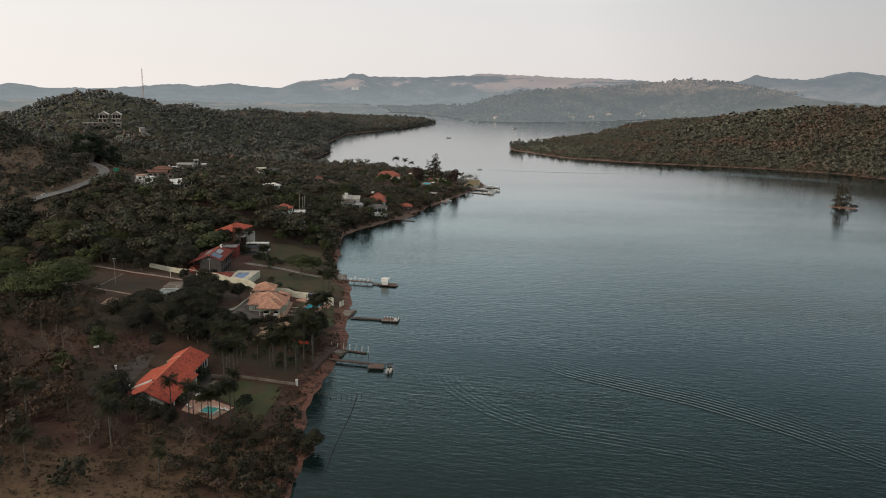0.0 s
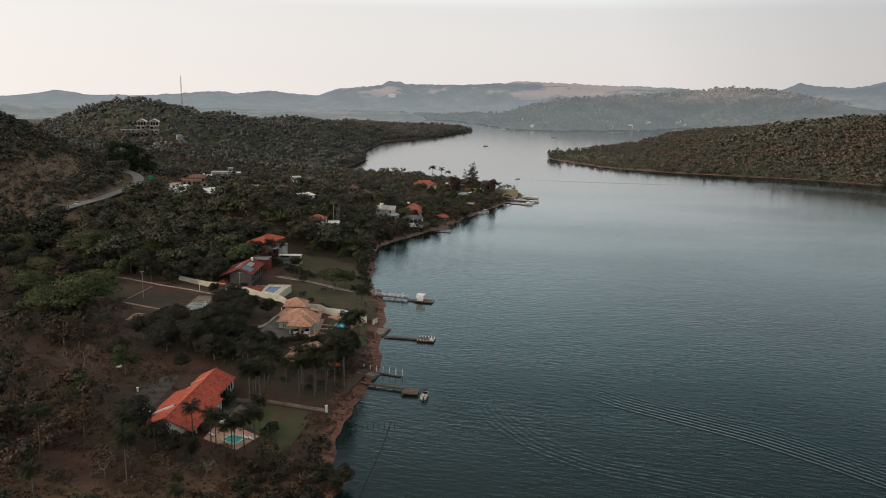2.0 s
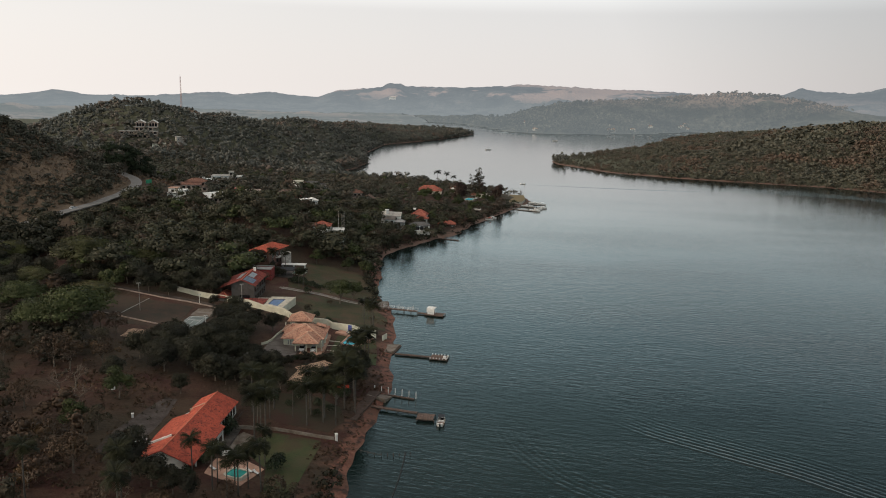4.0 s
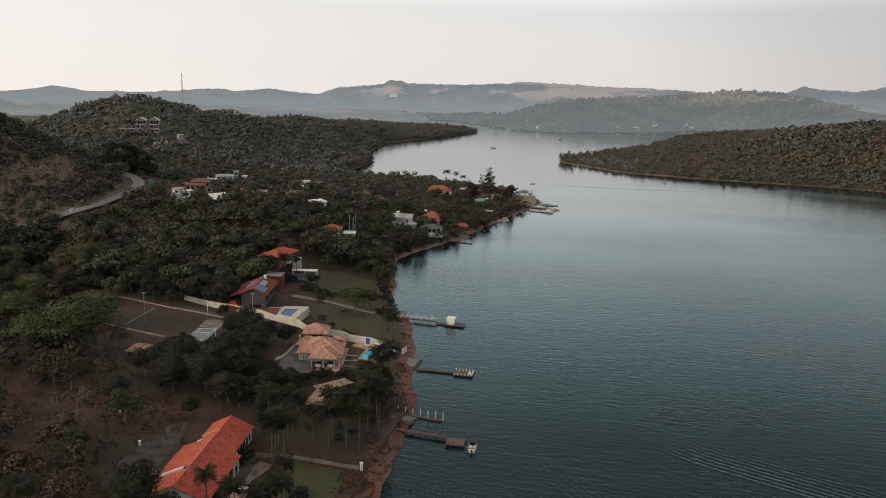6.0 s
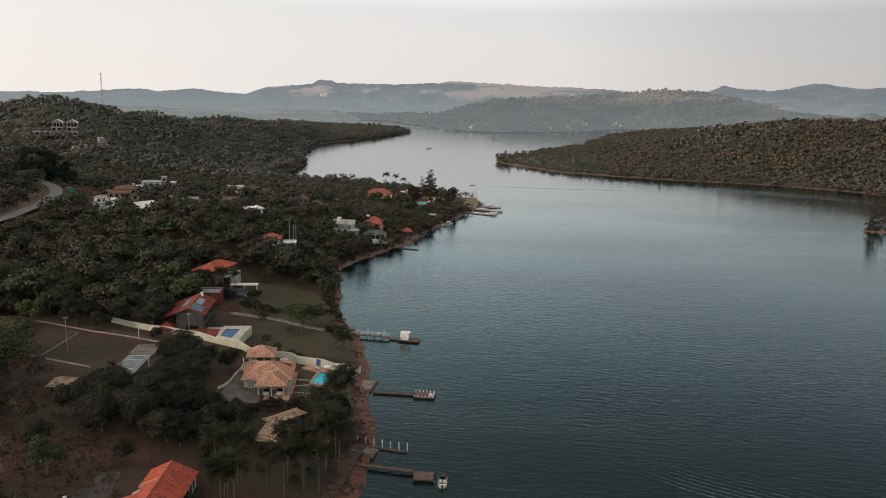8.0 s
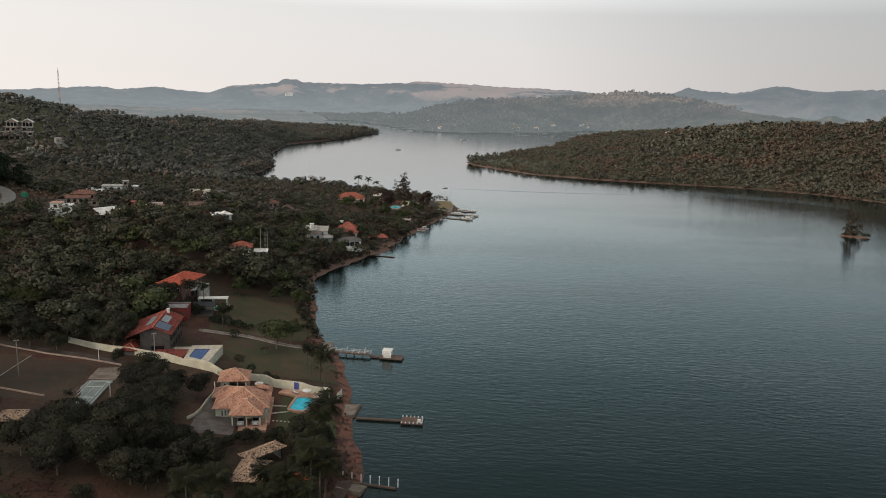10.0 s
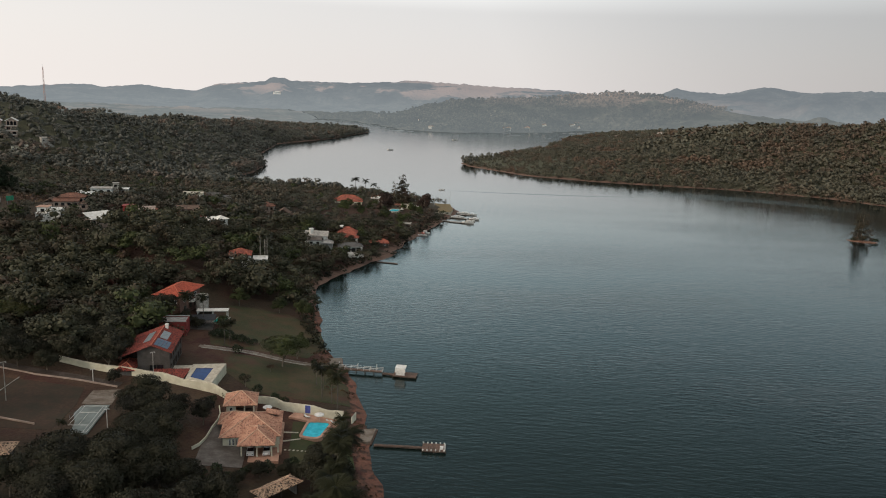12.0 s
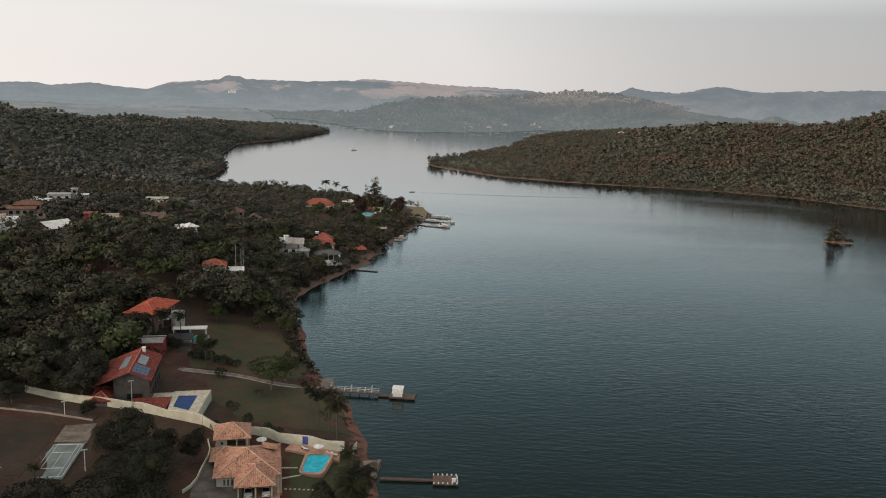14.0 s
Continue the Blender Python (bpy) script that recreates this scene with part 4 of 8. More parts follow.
woods("woods", "patchy scrub on the dry slope above the road", slope, rng.uniform(3.5, 7.5, len(slope)), M_HAZED_SLOPE_OLIVE, 13, 28, 0.22)
TIP = (530, 930)  # the end of the headland
cape = scatter(rng, 530, 1450, 380, 1560, 9.4, lambda x, y, d: (d > 1) & (x < 1.75 * y + 40) & ((d < 200) | ((y < 800) & (d < 330))))
dry = (cape[:, 0] > 790) & (cape[:, 1] < 830) & (ripple(cape[:, 0], cape[:, 1], 60.0) + 0.004 * (cape[:, 0] - 900) + rng.uniform(-0.5, 0.5, len(cape)) > -0.1)
size = rng.uniform(8, 13, len(cape)) * np.clip(0.35 + np.hypot(cape[:, 0] - TIP[0], cape[:, 1] - TIP[1]) / 330, 0.35, 1.0)
woods("woods", "unbroken woodland on the low headland", cape[~dry], size[~dry], M_WOODS_CAPE_HAZED, 14, 46, 0.155)
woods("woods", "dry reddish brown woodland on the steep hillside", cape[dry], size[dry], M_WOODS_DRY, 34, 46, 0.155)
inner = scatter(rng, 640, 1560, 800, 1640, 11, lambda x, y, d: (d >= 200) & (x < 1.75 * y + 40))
woods("woods", "woodland on the back of the headland", inner, rng.uniform(9, 14, len(inner)), M_WOODS_CAPE_HAZED, 35, 18, 0.36)
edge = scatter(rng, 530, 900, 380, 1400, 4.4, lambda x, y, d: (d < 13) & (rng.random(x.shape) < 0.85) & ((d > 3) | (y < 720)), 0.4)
woods("woods", "low trees along the shore of the headland", edge, rng.uniform(4, 8.5, len(edge)), M_WOODS_CAPE_HAZED, 24, 44, 0.19, low=-0.25)
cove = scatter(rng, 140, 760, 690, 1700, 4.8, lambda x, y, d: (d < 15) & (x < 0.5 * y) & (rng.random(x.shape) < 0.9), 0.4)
woods("woods", "low trees hanging over the shore of the cove", cove, rng.uniform(5, 10, len(cove)), M_WOODS_FAR_HAZED, 25, 44, 0.19, low=-0.25)
opposite = scatter(rng, 880, 1900, 1640, 2350, 13, lambda x, y, d: (d < 420) & (np.hypot(x, y) > 1780) & (y > 2120 - 0.45 * x) & (ripple(x, y, 45.0) > -0.55))
# these crowns wear the hills' emitting haze material as well
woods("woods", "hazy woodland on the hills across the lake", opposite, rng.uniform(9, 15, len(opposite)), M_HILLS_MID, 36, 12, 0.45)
near = scatter(rng, -110, 42, 165, 345, 8.5, lambda x, y, d: (x < -12 - 0.05 * (y - 150) + 9 * ripple(x, y, 18)) & (rng.random(x.shape) < 0.7))
order = rng.permutation(len(near))
for mat, lo, hi, word in ((M_LEAF_OLIVE, 0, 0.45, "half-dry olive"), (M_LEAF_DARK, 0.45, 0.8, "dark green"), (M_LEAF_DRY, 0.8, 1.0, "dry brown")):
    ids = order[int(lo * len(order)):int(hi * len(order))]
    woods("woods", word + " scrubby trees on the brown slope", near[ids], rng.uniform(5.5, 11, len(ids)), mat, 15 + int(lo * 100), 320, 0.078)

# undergrowth: tufts and low scrub over the near slopes
tufts = scatter(rng, -90, 60, 140, 330, 2.6, lambda x, y, d: (d > 3) & ((x < 2 + 10 * ripple(x, y, 15)) | (y < 190)) & ~((np.abs(x - 0) < 22) & (y > 292)) & (rng.random(x.shape) < 0.6))
order = rng.permutation(len(tufts))
half = len(order) // 2
woods("undergrowth", "dry grass tufts and low brown scrub", tufts[order[:half]], rng.uniform(0.7, 2.4, half), M_LEAF_DRY, 17, 26, 0.22, low=-0.1)
woods("undergrowth", "low olive scrub on the slope", tufts[order[half:]], rng.uniform(0.7, 2.2, len(order) - half), M_LEAF_OLIVE, 18, 26, 0.22, low=-0.1)
heath = scatter(rng, -160, 42, 420, 640, 2.7, lambda x, y, d: open_ground(x, y, 4.8, False) & ((x < 0) | (np.hypot(x - 10, y - 569) < 19)) & (rng.random(x.shape) < 0.8))
woods("undergrowth", "dry grass and heath on the hill above the road", heath, rng.uniform(1.2, 3.8, len(heath)), M_HEATH, 19, 11, 0.34, low=-0.1)
brow = scatter(rng, -170, -8, 440, 660, 5.2, lambda x, y, d: open_ground(x, y) & (land(x, y) > 45 + 3 * ripple(x, y, 20)) & (rng.random(x.shape) < 0.9))
woods("woods", "dark scrubby woodland on the brow above the heath", brow, rng.uniform(4.5, 8.5, len(brow)), M_HAZED_SLOPE_DARK, 41, 60, 0.16, low=-0.1)
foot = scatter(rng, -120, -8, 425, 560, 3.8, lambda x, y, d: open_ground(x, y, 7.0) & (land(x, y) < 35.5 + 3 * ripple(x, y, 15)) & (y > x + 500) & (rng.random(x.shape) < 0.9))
woods("undergrowth", "dark bushes at the foot of the heath along the highway", foot, rng.uniform(2.5, 5.5, len(foot)), M_HAZED_SLOPE_DARK, 42, 60, 0.16, low=-0.1)
verge = scatter(rng, -100, -33, 385, 462, 5.6, lambda x, y, d: (y < x + 487) & (y > x + 440))
woods("woods", "dark trees below the highway", verge, rng.uniform(9, 13.5, len(verge)), M_LEAF_DARK, 43, 300, 0.08)
thicket = scatter(rng, 8, 50, 132, 186, 3.0, lambda x, y, d: (d < 21) & (rng.random(x.shape) < 0.85), 0.8)
half = len(thicket) // 2
woods("undergrowth", "thick dark bushes behind the near shore", thicket[:half], rng.uniform(2.5, 5.2, half), M_LEAF_OLIVE, 26, 260, 0.10, low=-0.21)
woods("undergrowth", "brown and olive bushes behind the near shore", thicket[half:], rng.uniform(2.2, 4.6, len(thicket) - half), M_LEAF_DARK, 27, 260, 0.10, low=-0.21)
steep = scatter(rng, 740, 1150, 380, 800, 9, lambda x, y, d: (d > 4) & (x < 1.75 * y + 40))
woods("undergrowth", "brown scrub between the trees on the steep hillside", steep, rng.uniform(6, 11, len(steep)), M_WOODS_CAPE_HAZED, 28, 26, 0.3, low=-0.15)
blades = scatter(rng, -70, 46, 140, 262, 1.55, lambda x, y, d: (d > 5) & ((x < 8) | (y < 184)) & (ripple(x, y, 11) + 0.5 * ripple(x, y, 4.3) > -0.1))
half = len(blades) // 2
order = rng.permutation(len(blades))
woods("undergrowth", "dry straw-coloured grass on the near slope", blades[order[:half]], rng.uniform(0.5, 1.2, half), M_STRAW, 44, 9, 0.42, low=-0.1)
woods("undergrowth", "olive grass on the near slope", blades[order[half:]], rng.uniform(0.5, 1.2, len(order) - half), M_LEAF_OLIVE, 45, 9, 0.42, low=-0.1)
fringe = scatter(rng, 0, 330, 130, 640, 2.6, lambda x, y, d: (d < 7.5) & ((y > 342) | (y < 196)) & (x > 20) & (open_ground(x, y) | (x < 170)) & (rng.random(x.shape) < 0.85 + 0.3 * ripple(x, y, 14)), 1.0)
tufts = scatter(rng, 20, 110, 140, 345, 1.15, lambda x, y, d: (d < 10) & (rng.random(x.shape) < 0.32 + 0.7 * ripple(x, y, 9)), 1.2)
woods("bank_tufts", "tufts of dry brown grass and weed on the red bank", tufts, rng.uniform(0.45, 1.25, len(tufts)), M_LEAF_DRY, 45, 22, 0.34, low=-0.1)
woods("shore_scrub", "bushes hanging over the red bank", fringe, rng.uniform(1.6, 4.2, len(fringe)), M_LEAF_DARK, 20, 30, 0.24, low=-0.1)

# ---- building kit ----


def hip_roof(parent, x0, x1, y0, y1, ze, zr, mat, cap, over=0.7, gable=False, label="", name="roof"):
    """A tiled roof over a rectangle, hipped (or gabled), with mortared ridges. The ridge follows the longer side."""
    x0, x1, y0, y1 = x0 - over, x1 + over, y0 - over, y1 + over
    w, l = x1 - x0, y1 - y0
    g = Geo()
    along_y = l >= w
    h = 0 if gable else min(w, l) / 2
    if along_y:
        xm = (x0 + x1) / 2
        A, B = Vector((xm, y0 + h, zr)), Vector((xm, y1 - h, zr))
    else:
        ym = (y0 + y1) / 2
        A, B = Vector((x0 + h, ym, zr)), Vector((x1 - h, ym, zr))
    a, b, c, d = (Vector(p) for p in ((x0, y0, ze), (x1, y0, ze), (x1, y1, ze), (x0, y1, ze)))
    if along_y:
        planes = [(b, c, B, A), (d, a, A, B)] + ([] if gable else [(a, b, A), (c, d, B)])
        lines = [(A, B)] + ([] if gable else [(A, a), (A, b), (B, c), (B, d)])
    else:
        planes = [(a, b, B, A), (c, d, A, B)] + ([] if gable else [(b, c, B), (d, a, A)])
        lines = [(A, B)] + ([] if gable else [(A, a), (A, d), (B, b), (B, c)])
    for p in planes:
        q = [v for i, v in enumerate(p) if i == 0 or (v - p[i - 1]).length > 0.01]
        if (q[-1] - q[0]).length < 0.01:
            q.pop()
        g.plate(q, 0.16)
    roof = part(name, g, mat, parent, label)
    for p, q in lines:
        if (q - p).length > 0.3:
            part("ridge_cap", Geo().limb(p + Vector((0, 0, 0.03)), q + Vector((0, 0, 0.05)), 0.13, 0.13, 6), cap, roof)
    return roof


def walls(parent, x0, x1, y0, y1, z0, z1, mat, label="", t=0.25, gable=0.0):
    g = Geo()
    g.box(x0, x1, y0, y0 + t, z0, z1).box(x0, x1, y1 - t, y1, z0, z1)
    g.box(x0, x0 + t, y0 + t, y1 - t, z0, z1).box(x1 - t, x1, y0 + t, y1 - t, z0, z1)
    if gable:
        xm = (x0 + x1) / 2
        for y in (y0, y1 - t):
            g.add([(x0, y, z1), (x1, y, z1), (xm, y, z1 + gable), (x0, y + t, z1), (x1, y + t, z1), (xm, y + t, z1 + gable)],
                  [(0, 1, 2), (5, 4, 3), (0, 3, 4, 1), (1, 4, 5, 2), (2, 5, 3, 0)])
    return part("wall", g, mat, parent, label)


TURN = {"s": 0, "e": 90, "n": 180, "w": 270}


def window(parent, x, y, z, w, h, side, frame_mat=None, glass=None, name="window"):
    """A framed window or door set on a wall's face; side: the way that it faces in the house's own axes."""
    m = pose(x, y, z, 0, 0, TURN[side])
    g = Geo()
    f = 0.09
    g.box(-w / 2, w / 2, -0.06, 0.04, 0, f).box(-w / 2, w / 2, -0.06, 0.04, h - f, h)
    g.box(-w / 2, -w / 2 + f, -0.06, 0.04, f, h - f).box(w / 2 - f, w / 2, -0.06, 0.04, f, h - f).box(-0.03, 0.03, -0.05, 0.03, f, h - f)
    win = part(name, g, frame_mat or M_POST, parent, at=m)
    part("pane", Geo().box(-w / 2 + f, w / 2 - f, -0.03, 0.02, f, h - f), glass or M_GLASS, win)
    return win


def pillar(parent, x, y, z0, z1, r=0.16, mat=None):
    part("pillar", Geo().box(x - r * 1.25, x + r * 1.25, y - r * 1.25, y + r * 1.25, z0, z0 + 0.25).box(x - r, x + r, y - r, y + r, z0 + 0.25, z1), mat or M_CREAM, parent)


def wall_run(name, label, points, thick=0.25, mat=None, base=-0.5, coping=True):
    """A garden wall through points (x, y, top), following the ground below."""
    ob = thing(name, pose(0, 0, 0), label, "garden wall", kind="structure")
    for (ax, ay, at), (bx, by, bt) in zip(points, points[1:]):
        dx, dy = bx - ax, by - ay
        n = math.hypot(dx, dy)
        sx, sy = -dy / n * thick / 2, dx / n * thick / 2
        za, zb = ground_z(ax, ay) + base, ground_z(bx, by) + base
        g = Geo()
        g.add([(ax - sx, ay - sy, za), (bx - sx, by - sy, zb), (bx + sx, by + sy, zb), (ax + sx, ay + sy, za), (ax - sx, ay - sy, at), (bx - sx, by - sy, bt), (bx + sx, by + sy, bt), (ax + sx, ay + sy, at)],
              [(3, 2, 1, 0), (4, 5, 6, 7), (0, 1, 5, 4), (1, 2, 6, 5), (2, 3, 7, 6), (3, 0, 4, 7)])
        part("wall_panel", g, mat or M_CREAM, ob)
        if coping:
            part("coping", Geo().limb((ax, ay, at + 0.02), (bx, by, bt + 0.02), thick * 0.62, thick * 0.62, 4), M_STONE, ob)
    return ob


def patch(name, label, outline, mat, lift=0.08, step=1.5, category="paving", depth=0.25):
    """A laid surface draped on the ground inside a convex outline (counter-clockwise), with a real edge."""
    pts = np.array(outline, float)
    n = len(pts)
    c = pts.mean(0)
    edge = []
    for i in range(n):
        a, b = pts[i], pts[(i + 1) % n]
        k = max(1, int(np.hypot(*(b - a)) / step))
        edge += [a + (b - a) * j / k for j in range(k)]
    edge = np.array(edge)
    rings = max(2, int(np.hypot(*(edge - c).T).max() / step))
    V, F = [], []
    for r in range(rings, 0, -1):
        q = c + (edge - c) * r / rings
        V.append(np.column_stack([q, land(q[:, 0], q[:, 1]) + lift]))
    m = len(edge)
    V = np.vstack(V + [[[*c, ground_z(*c) + lift]]])
    g = Geo()
    for r in range(rings - 1):
        F += [(r * m + i, r * m + (i + 1) % m, (r + 1) * m + (i + 1) % m, (r + 1) * m + i) for i in range(m)]
    F += [((rings - 1) * m + i, (rings - 1) * m + (i + 1) % m, rings * m) for i in range(m)]
    low = V[:m] - np.array([0, 0, depth])
    k = len(V)
    F += [(i, k + i, k + (i + 1) % m, (i + 1) % m) for i in range(m)]
    g.add(np.vstack([V, low]), F)
    return tagged(new(name, g.mesh(name, mat)), label, category, kind="structure")


def strip(name, label, points, width, mat, lift=0.1, category="path", step=2.0):
    """A path or road of even width along points, draped on the ground."""
    P = []
    for a, b in zip(points, points[1:]):
        a, b = Vector(a), Vector(b)
        k = max(1, int((b - a).length / step))
        P += [a.lerp(b, j / k) for j in range(k)]
    P.append(Vector(points[-1]))
    for _ in range(4):
        P = [P[0]] + [(P[i - 1] + 2 * P[i] + P[i + 1]) / 4 for i in range(1, len(P) - 1)] + [P[-1]]
    g, rows = Geo(), []
    for i, p in enumerate(P):
        d = (P[min(i + 1, len(P) - 1)] - P[max(i - 1, 0)]).normalized()
        s = Vector((-d.y, d.x)) * width / 2
        z = max(ground_z(p.x, p.y), ground_z(p.x + s.x, p.y + s.y), ground_z(p.x - s.x, p.y - s.y)) + lift
        rows += [(p.x + s.x, p.y + s.y, z - 0.5), (p.x + s.x, p.y + s.y, z), (p.x - s.x, p.y - s.y, z), (p.x - s.x, p.y - s.y, z - 0.5)]
    g.add(rows, [(i * 4 + j, i * 4 + j + 1, i * 4 + j + 5, i * 4 + j + 4) for i in range(len(P) - 1) for j in range(3)])
    ob = new(name, g.mesh(name, mat))
    return tagged(ob, label, category, kind="structure")


def umbrella(label, x, y, z, r=1.35):
    ob = thing("garden_umbrella", pose(x, y, z), label, "umbrella", "garden umbrellas")
    part("pole", Geo().limb((0, 0, 0), (0, 0, 2.5), 0.03, 0.03, 6), M_POST, ob)
    part("base", Geo().limb((0, 0, 0), (0, 0, 0.1), 0.3, 0.26, 10), M_CONCRETE, ob)
    g = Geo()
    top = [(0, 0, 2.62)] + [(math.cos(i * math.tau / 8) * r, math.sin(i * math.tau / 8) * r, 2.15) for i in range(8)] + [(math.cos(i * math.tau / 8) * r, math.sin(i * math.tau / 8) * r, 2.0) for i in range(8)]
    g.add(top, [(0, 1 + i, 1 + (i + 1) % 8) for i in range(8)] + [(1 + i, 9 + i, 9 + (i + 1) % 8, 1 + (i + 1) % 8) for i in range(8)])
    part("canopy", g, M_UMBRELLA, ob)
    return ob


def lounger(x, y, z, rz):
    ob = thing("sun_lounger", pose(x, y, z, 0, 0, rz), "pale sun lounger beside the pool", "lounger", "loungers by the pool")
    part("frame", Geo().box(-0.32, 0.32, -0.95, 0.95, 0.28, 0.34), M_DARKWOOD, ob)
    part("mattress", Geo().box(-0.29, 0.29, -0.93, 0.3, 0.34, 0.42), M_UMBRELLA, ob)
    part("backrest", Geo().box(-0.29, 0.29, 0, 0.72, 0, 0.08, pose(0, 0.3, 0.36, 38)), M_UMBRELLA, ob)
    for sx in (-0.28, 0.28):
        for sy in (-0.85, 0.85):
            part("leg", Geo().box(sx - 0.03, sx + 0.03, sy - 0.03, sy + 0.03, 0, 0.28), M_DARKWOOD, ob)


def car(name, label, m, paint=None, pickup=False):
    """A car about 4.2 m long; its nose points along +y."""
    ob = thing(name, m, label, "car")
    g = Geo()
    prof = [(-2.1, 0.35), (-2.1, 0.85), (-1.95, 1.0), (-1.3, 1.05), (0.95, 1.0), (1.9, 0.82), (2.1, 0.6), (2.1, 0.35)]
    n = len(prof)
    g.add([(sx * 0.86, y, z) for sx in (-1, 1) for y, z in prof], [tuple(range(n)), tuple(range(n, 2 * n))[::-1]] + [(i, n + i, n + (i + 1) % n, (i + 1) % n) for i in range(n)])
    body = part("body", g, paint or M_CARPAINT, ob)
    top = [(-0.1, 1.02), (0.05, 1.5), (0.75, 1.5), (1.15, 1.0)] if pickup else [(-1.85, 1.0), (-1.45, 1.45), (0.2, 1.48), (0.95, 1.0)]
    part("cabin", Geo().add([(sx * (0.78 if z < 1.2 else 0.62), y, z) for sx in (-1, 1) for y, z in top], [(0, 1, 2, 3), (7, 6, 5, 4), (0, 4, 5, 1), (1, 5, 6, 2), (2, 6, 7, 3), (3, 7, 4, 0)]), M_DARKGLASS, ob)
    a, b = top[1][0], top[2][0]
    part("car_roof", Geo().box(-0.63, 0.63, a, b, 1.46, 1.53), paint or M_CARPAINT, ob)
    if pickup:
        part("load_bed", Geo().box(-0.72, 0.72, -1.9, -0.35, 1.03, 1.07), M_RUBBER, ob)
    for sx in (-0.8, 0.8):
        for y in (-1.3, 1.3):
            wheel = part("wheel", Geo().limb((sx - 0.1, y, 0.33), (sx + 0.1, y, 0.33), 0.33, 0.33, 12), M_RUBBER, ob)
            part("rim", Geo().limb((sx - 0.11, y, 0.33), (sx + 0.11, y, 0.33), 0.19, 0.19, 10), M_METAL, wheel)
        part("headlight", Geo().box(sx * 0.75 - 0.16, sx * 0.75 + 0.16, 2.02, 2.12, 0.62, 0.76), M_GLASS, ob)
    return ob


# ---- the house with the long red roof ----
def long_house():
    m = pose(11.6, 216.6, 5.3, 0, 0, -26)
    h = thing("house", m, "long white house under a patched red tile roof", "house")
    walls(h, -5.6, 4.4, -16.5, 9, -2.5, 2.1, M_WHITE, gable=2.6)
    walls(h, -4.2, 4.2, 9.004, 16.6, -2.5, 2.6, M_WHITE, gable=2.0)
    walls(h, -7.6, -5.61, -9.5, 5.5, -1.5, 1.4, M_WHITE)
    # the main slopes: the lake side runs on in one plane, the landward side steps back
    g = Geo().plate([(6.9, -17.6, 1.95), (6.9, 3.2, 1.95), (-0.2, 3.2, 5.15), (-0.2, -17.6, 5.15)], 0.16)
    g.plate([(5.5, 3.2, 2.6), (5.5, 17.2, 2.6), (-0.2, 17.2, 5.15), (-0.2, 3.2, 5.15)], 0.16)
    part("roof_slope", g, M_TILE_RED, h, "red tiles with dark weathered spots")
    g = Geo().plate([(-0.2, 9.4, 5.15), (-0.2, 17.2, 5.15), (-4.8, 17.2, 2.95), (-4.8, 9.4, 2.95)], 0.16)
    g.plate([(-0.2, -8.2, 5.14), (-0.2, 9.3, 5.14), (-3.6, 9.3, 3.6), (-3.6, -8.2, 3.6)], 0.16)
    g.plate([(-3.0, -9.8, 3.55), (-3.0, 7.0, 3.55), (-8.8, 7.0, 1.3), (-8.8, -9.8, 1.3)], 0.16)
    g.plate([(-0.2, -17.3, 5.12), (-0.2, -9.2, 5.12), (-6.6, -9.2, 2.3), (-6.6, -17.3, 2.3)], 0.16)
    part("roof_slope", g, M_TILE_PATCHED, h, "lighter orange-red tiles")
    part("parapet", Geo().add([(x, y, z + k) for y in (-8.95, -8.5) for x, z in ((-7.2, 2.02), (-1.6, 4.5)) for k in (-0.6, 0.42)], [(0, 2, 3, 1), (4, 5, 7, 6), (1, 3, 7, 5), (0, 4, 6, 2), (0, 1, 5, 4), (2, 6, 7, 3)]), M_WHITE, h, "white parapet between two roof levels")
    part("parapet", Geo().add([(x, y, z + k) for y in (9.3, 9.5) for x, z in ((-4.6, 3.05), (-0.6, 4.95)) for k in (-0.3, 0.3)], [(0, 2, 3, 1), (4, 5, 7, 6), (1, 3, 7, 5), (0, 4, 6, 2), (0, 1, 5, 4), (2, 6, 7, 3)]), M_CAP, h)
    part("ridge_cap", Geo().limb((-0.2, -17.3, 5.2), (-0.2, 17.2, 5.2), 0.14, 0.14, 6), M_CAP_RED, h)
    for y in (-14, -10.5, -7, -3.5, 0, 3):
        pillar(h, 6.2, y, -2.2, 2.1, 0.15, M_WHITE)
    for y in (-13, -8, -3, 1.5):
        window(h, 4.43, y, 0.3, 1.6, 1.7, "e")
    for x in (-2.5, 1.8):
        window(h, x, -16.53, 0.5, 1.3, 1.3, "s")
    part("lake_front", Geo().box(4.42, 5.0, 3.4, 8.98, -4.5, 2.3).box(4.22, 5.0, 9.0, 16.4, -4.5, 2.3), M_WHITE, h, "white two-storey wall on the lake side")
    for y in (4.6, 6.6, 8.6, 10.6, 12.6, 14.6):
        window(h, 5.03, y, 0.0, 1.15, 1.9, "e", M_DARKWOOD, M_DARKGLASS)
        window(h, 5.03, y, -3.3, 1.15, 1.7, "e", M_DARKWOOD, M_DARKGLASS)
    part("balcony", Geo().box(5.0, 6.7, 11.4, 16.8, -1.15, -0.95), M_CONCRETE, h, "narrow balcony slab with a dark rail")
    for y in (11.6, 13.3, 15.0, 16.6):
        part("balcony_post", Geo().box(6.5, 6.62, y - 0.06, y + 0.06, -4.5, 0.0), M_DARKWOOD, h)
    part("balcony_rail", Geo().box(6.5, 6.62, 11.5, 16.7, 0.0, 0.08).box(6.52, 6.6, 11.5, 16.7, -0.5, -0.45), M_DARKWOOD, h)
    return h


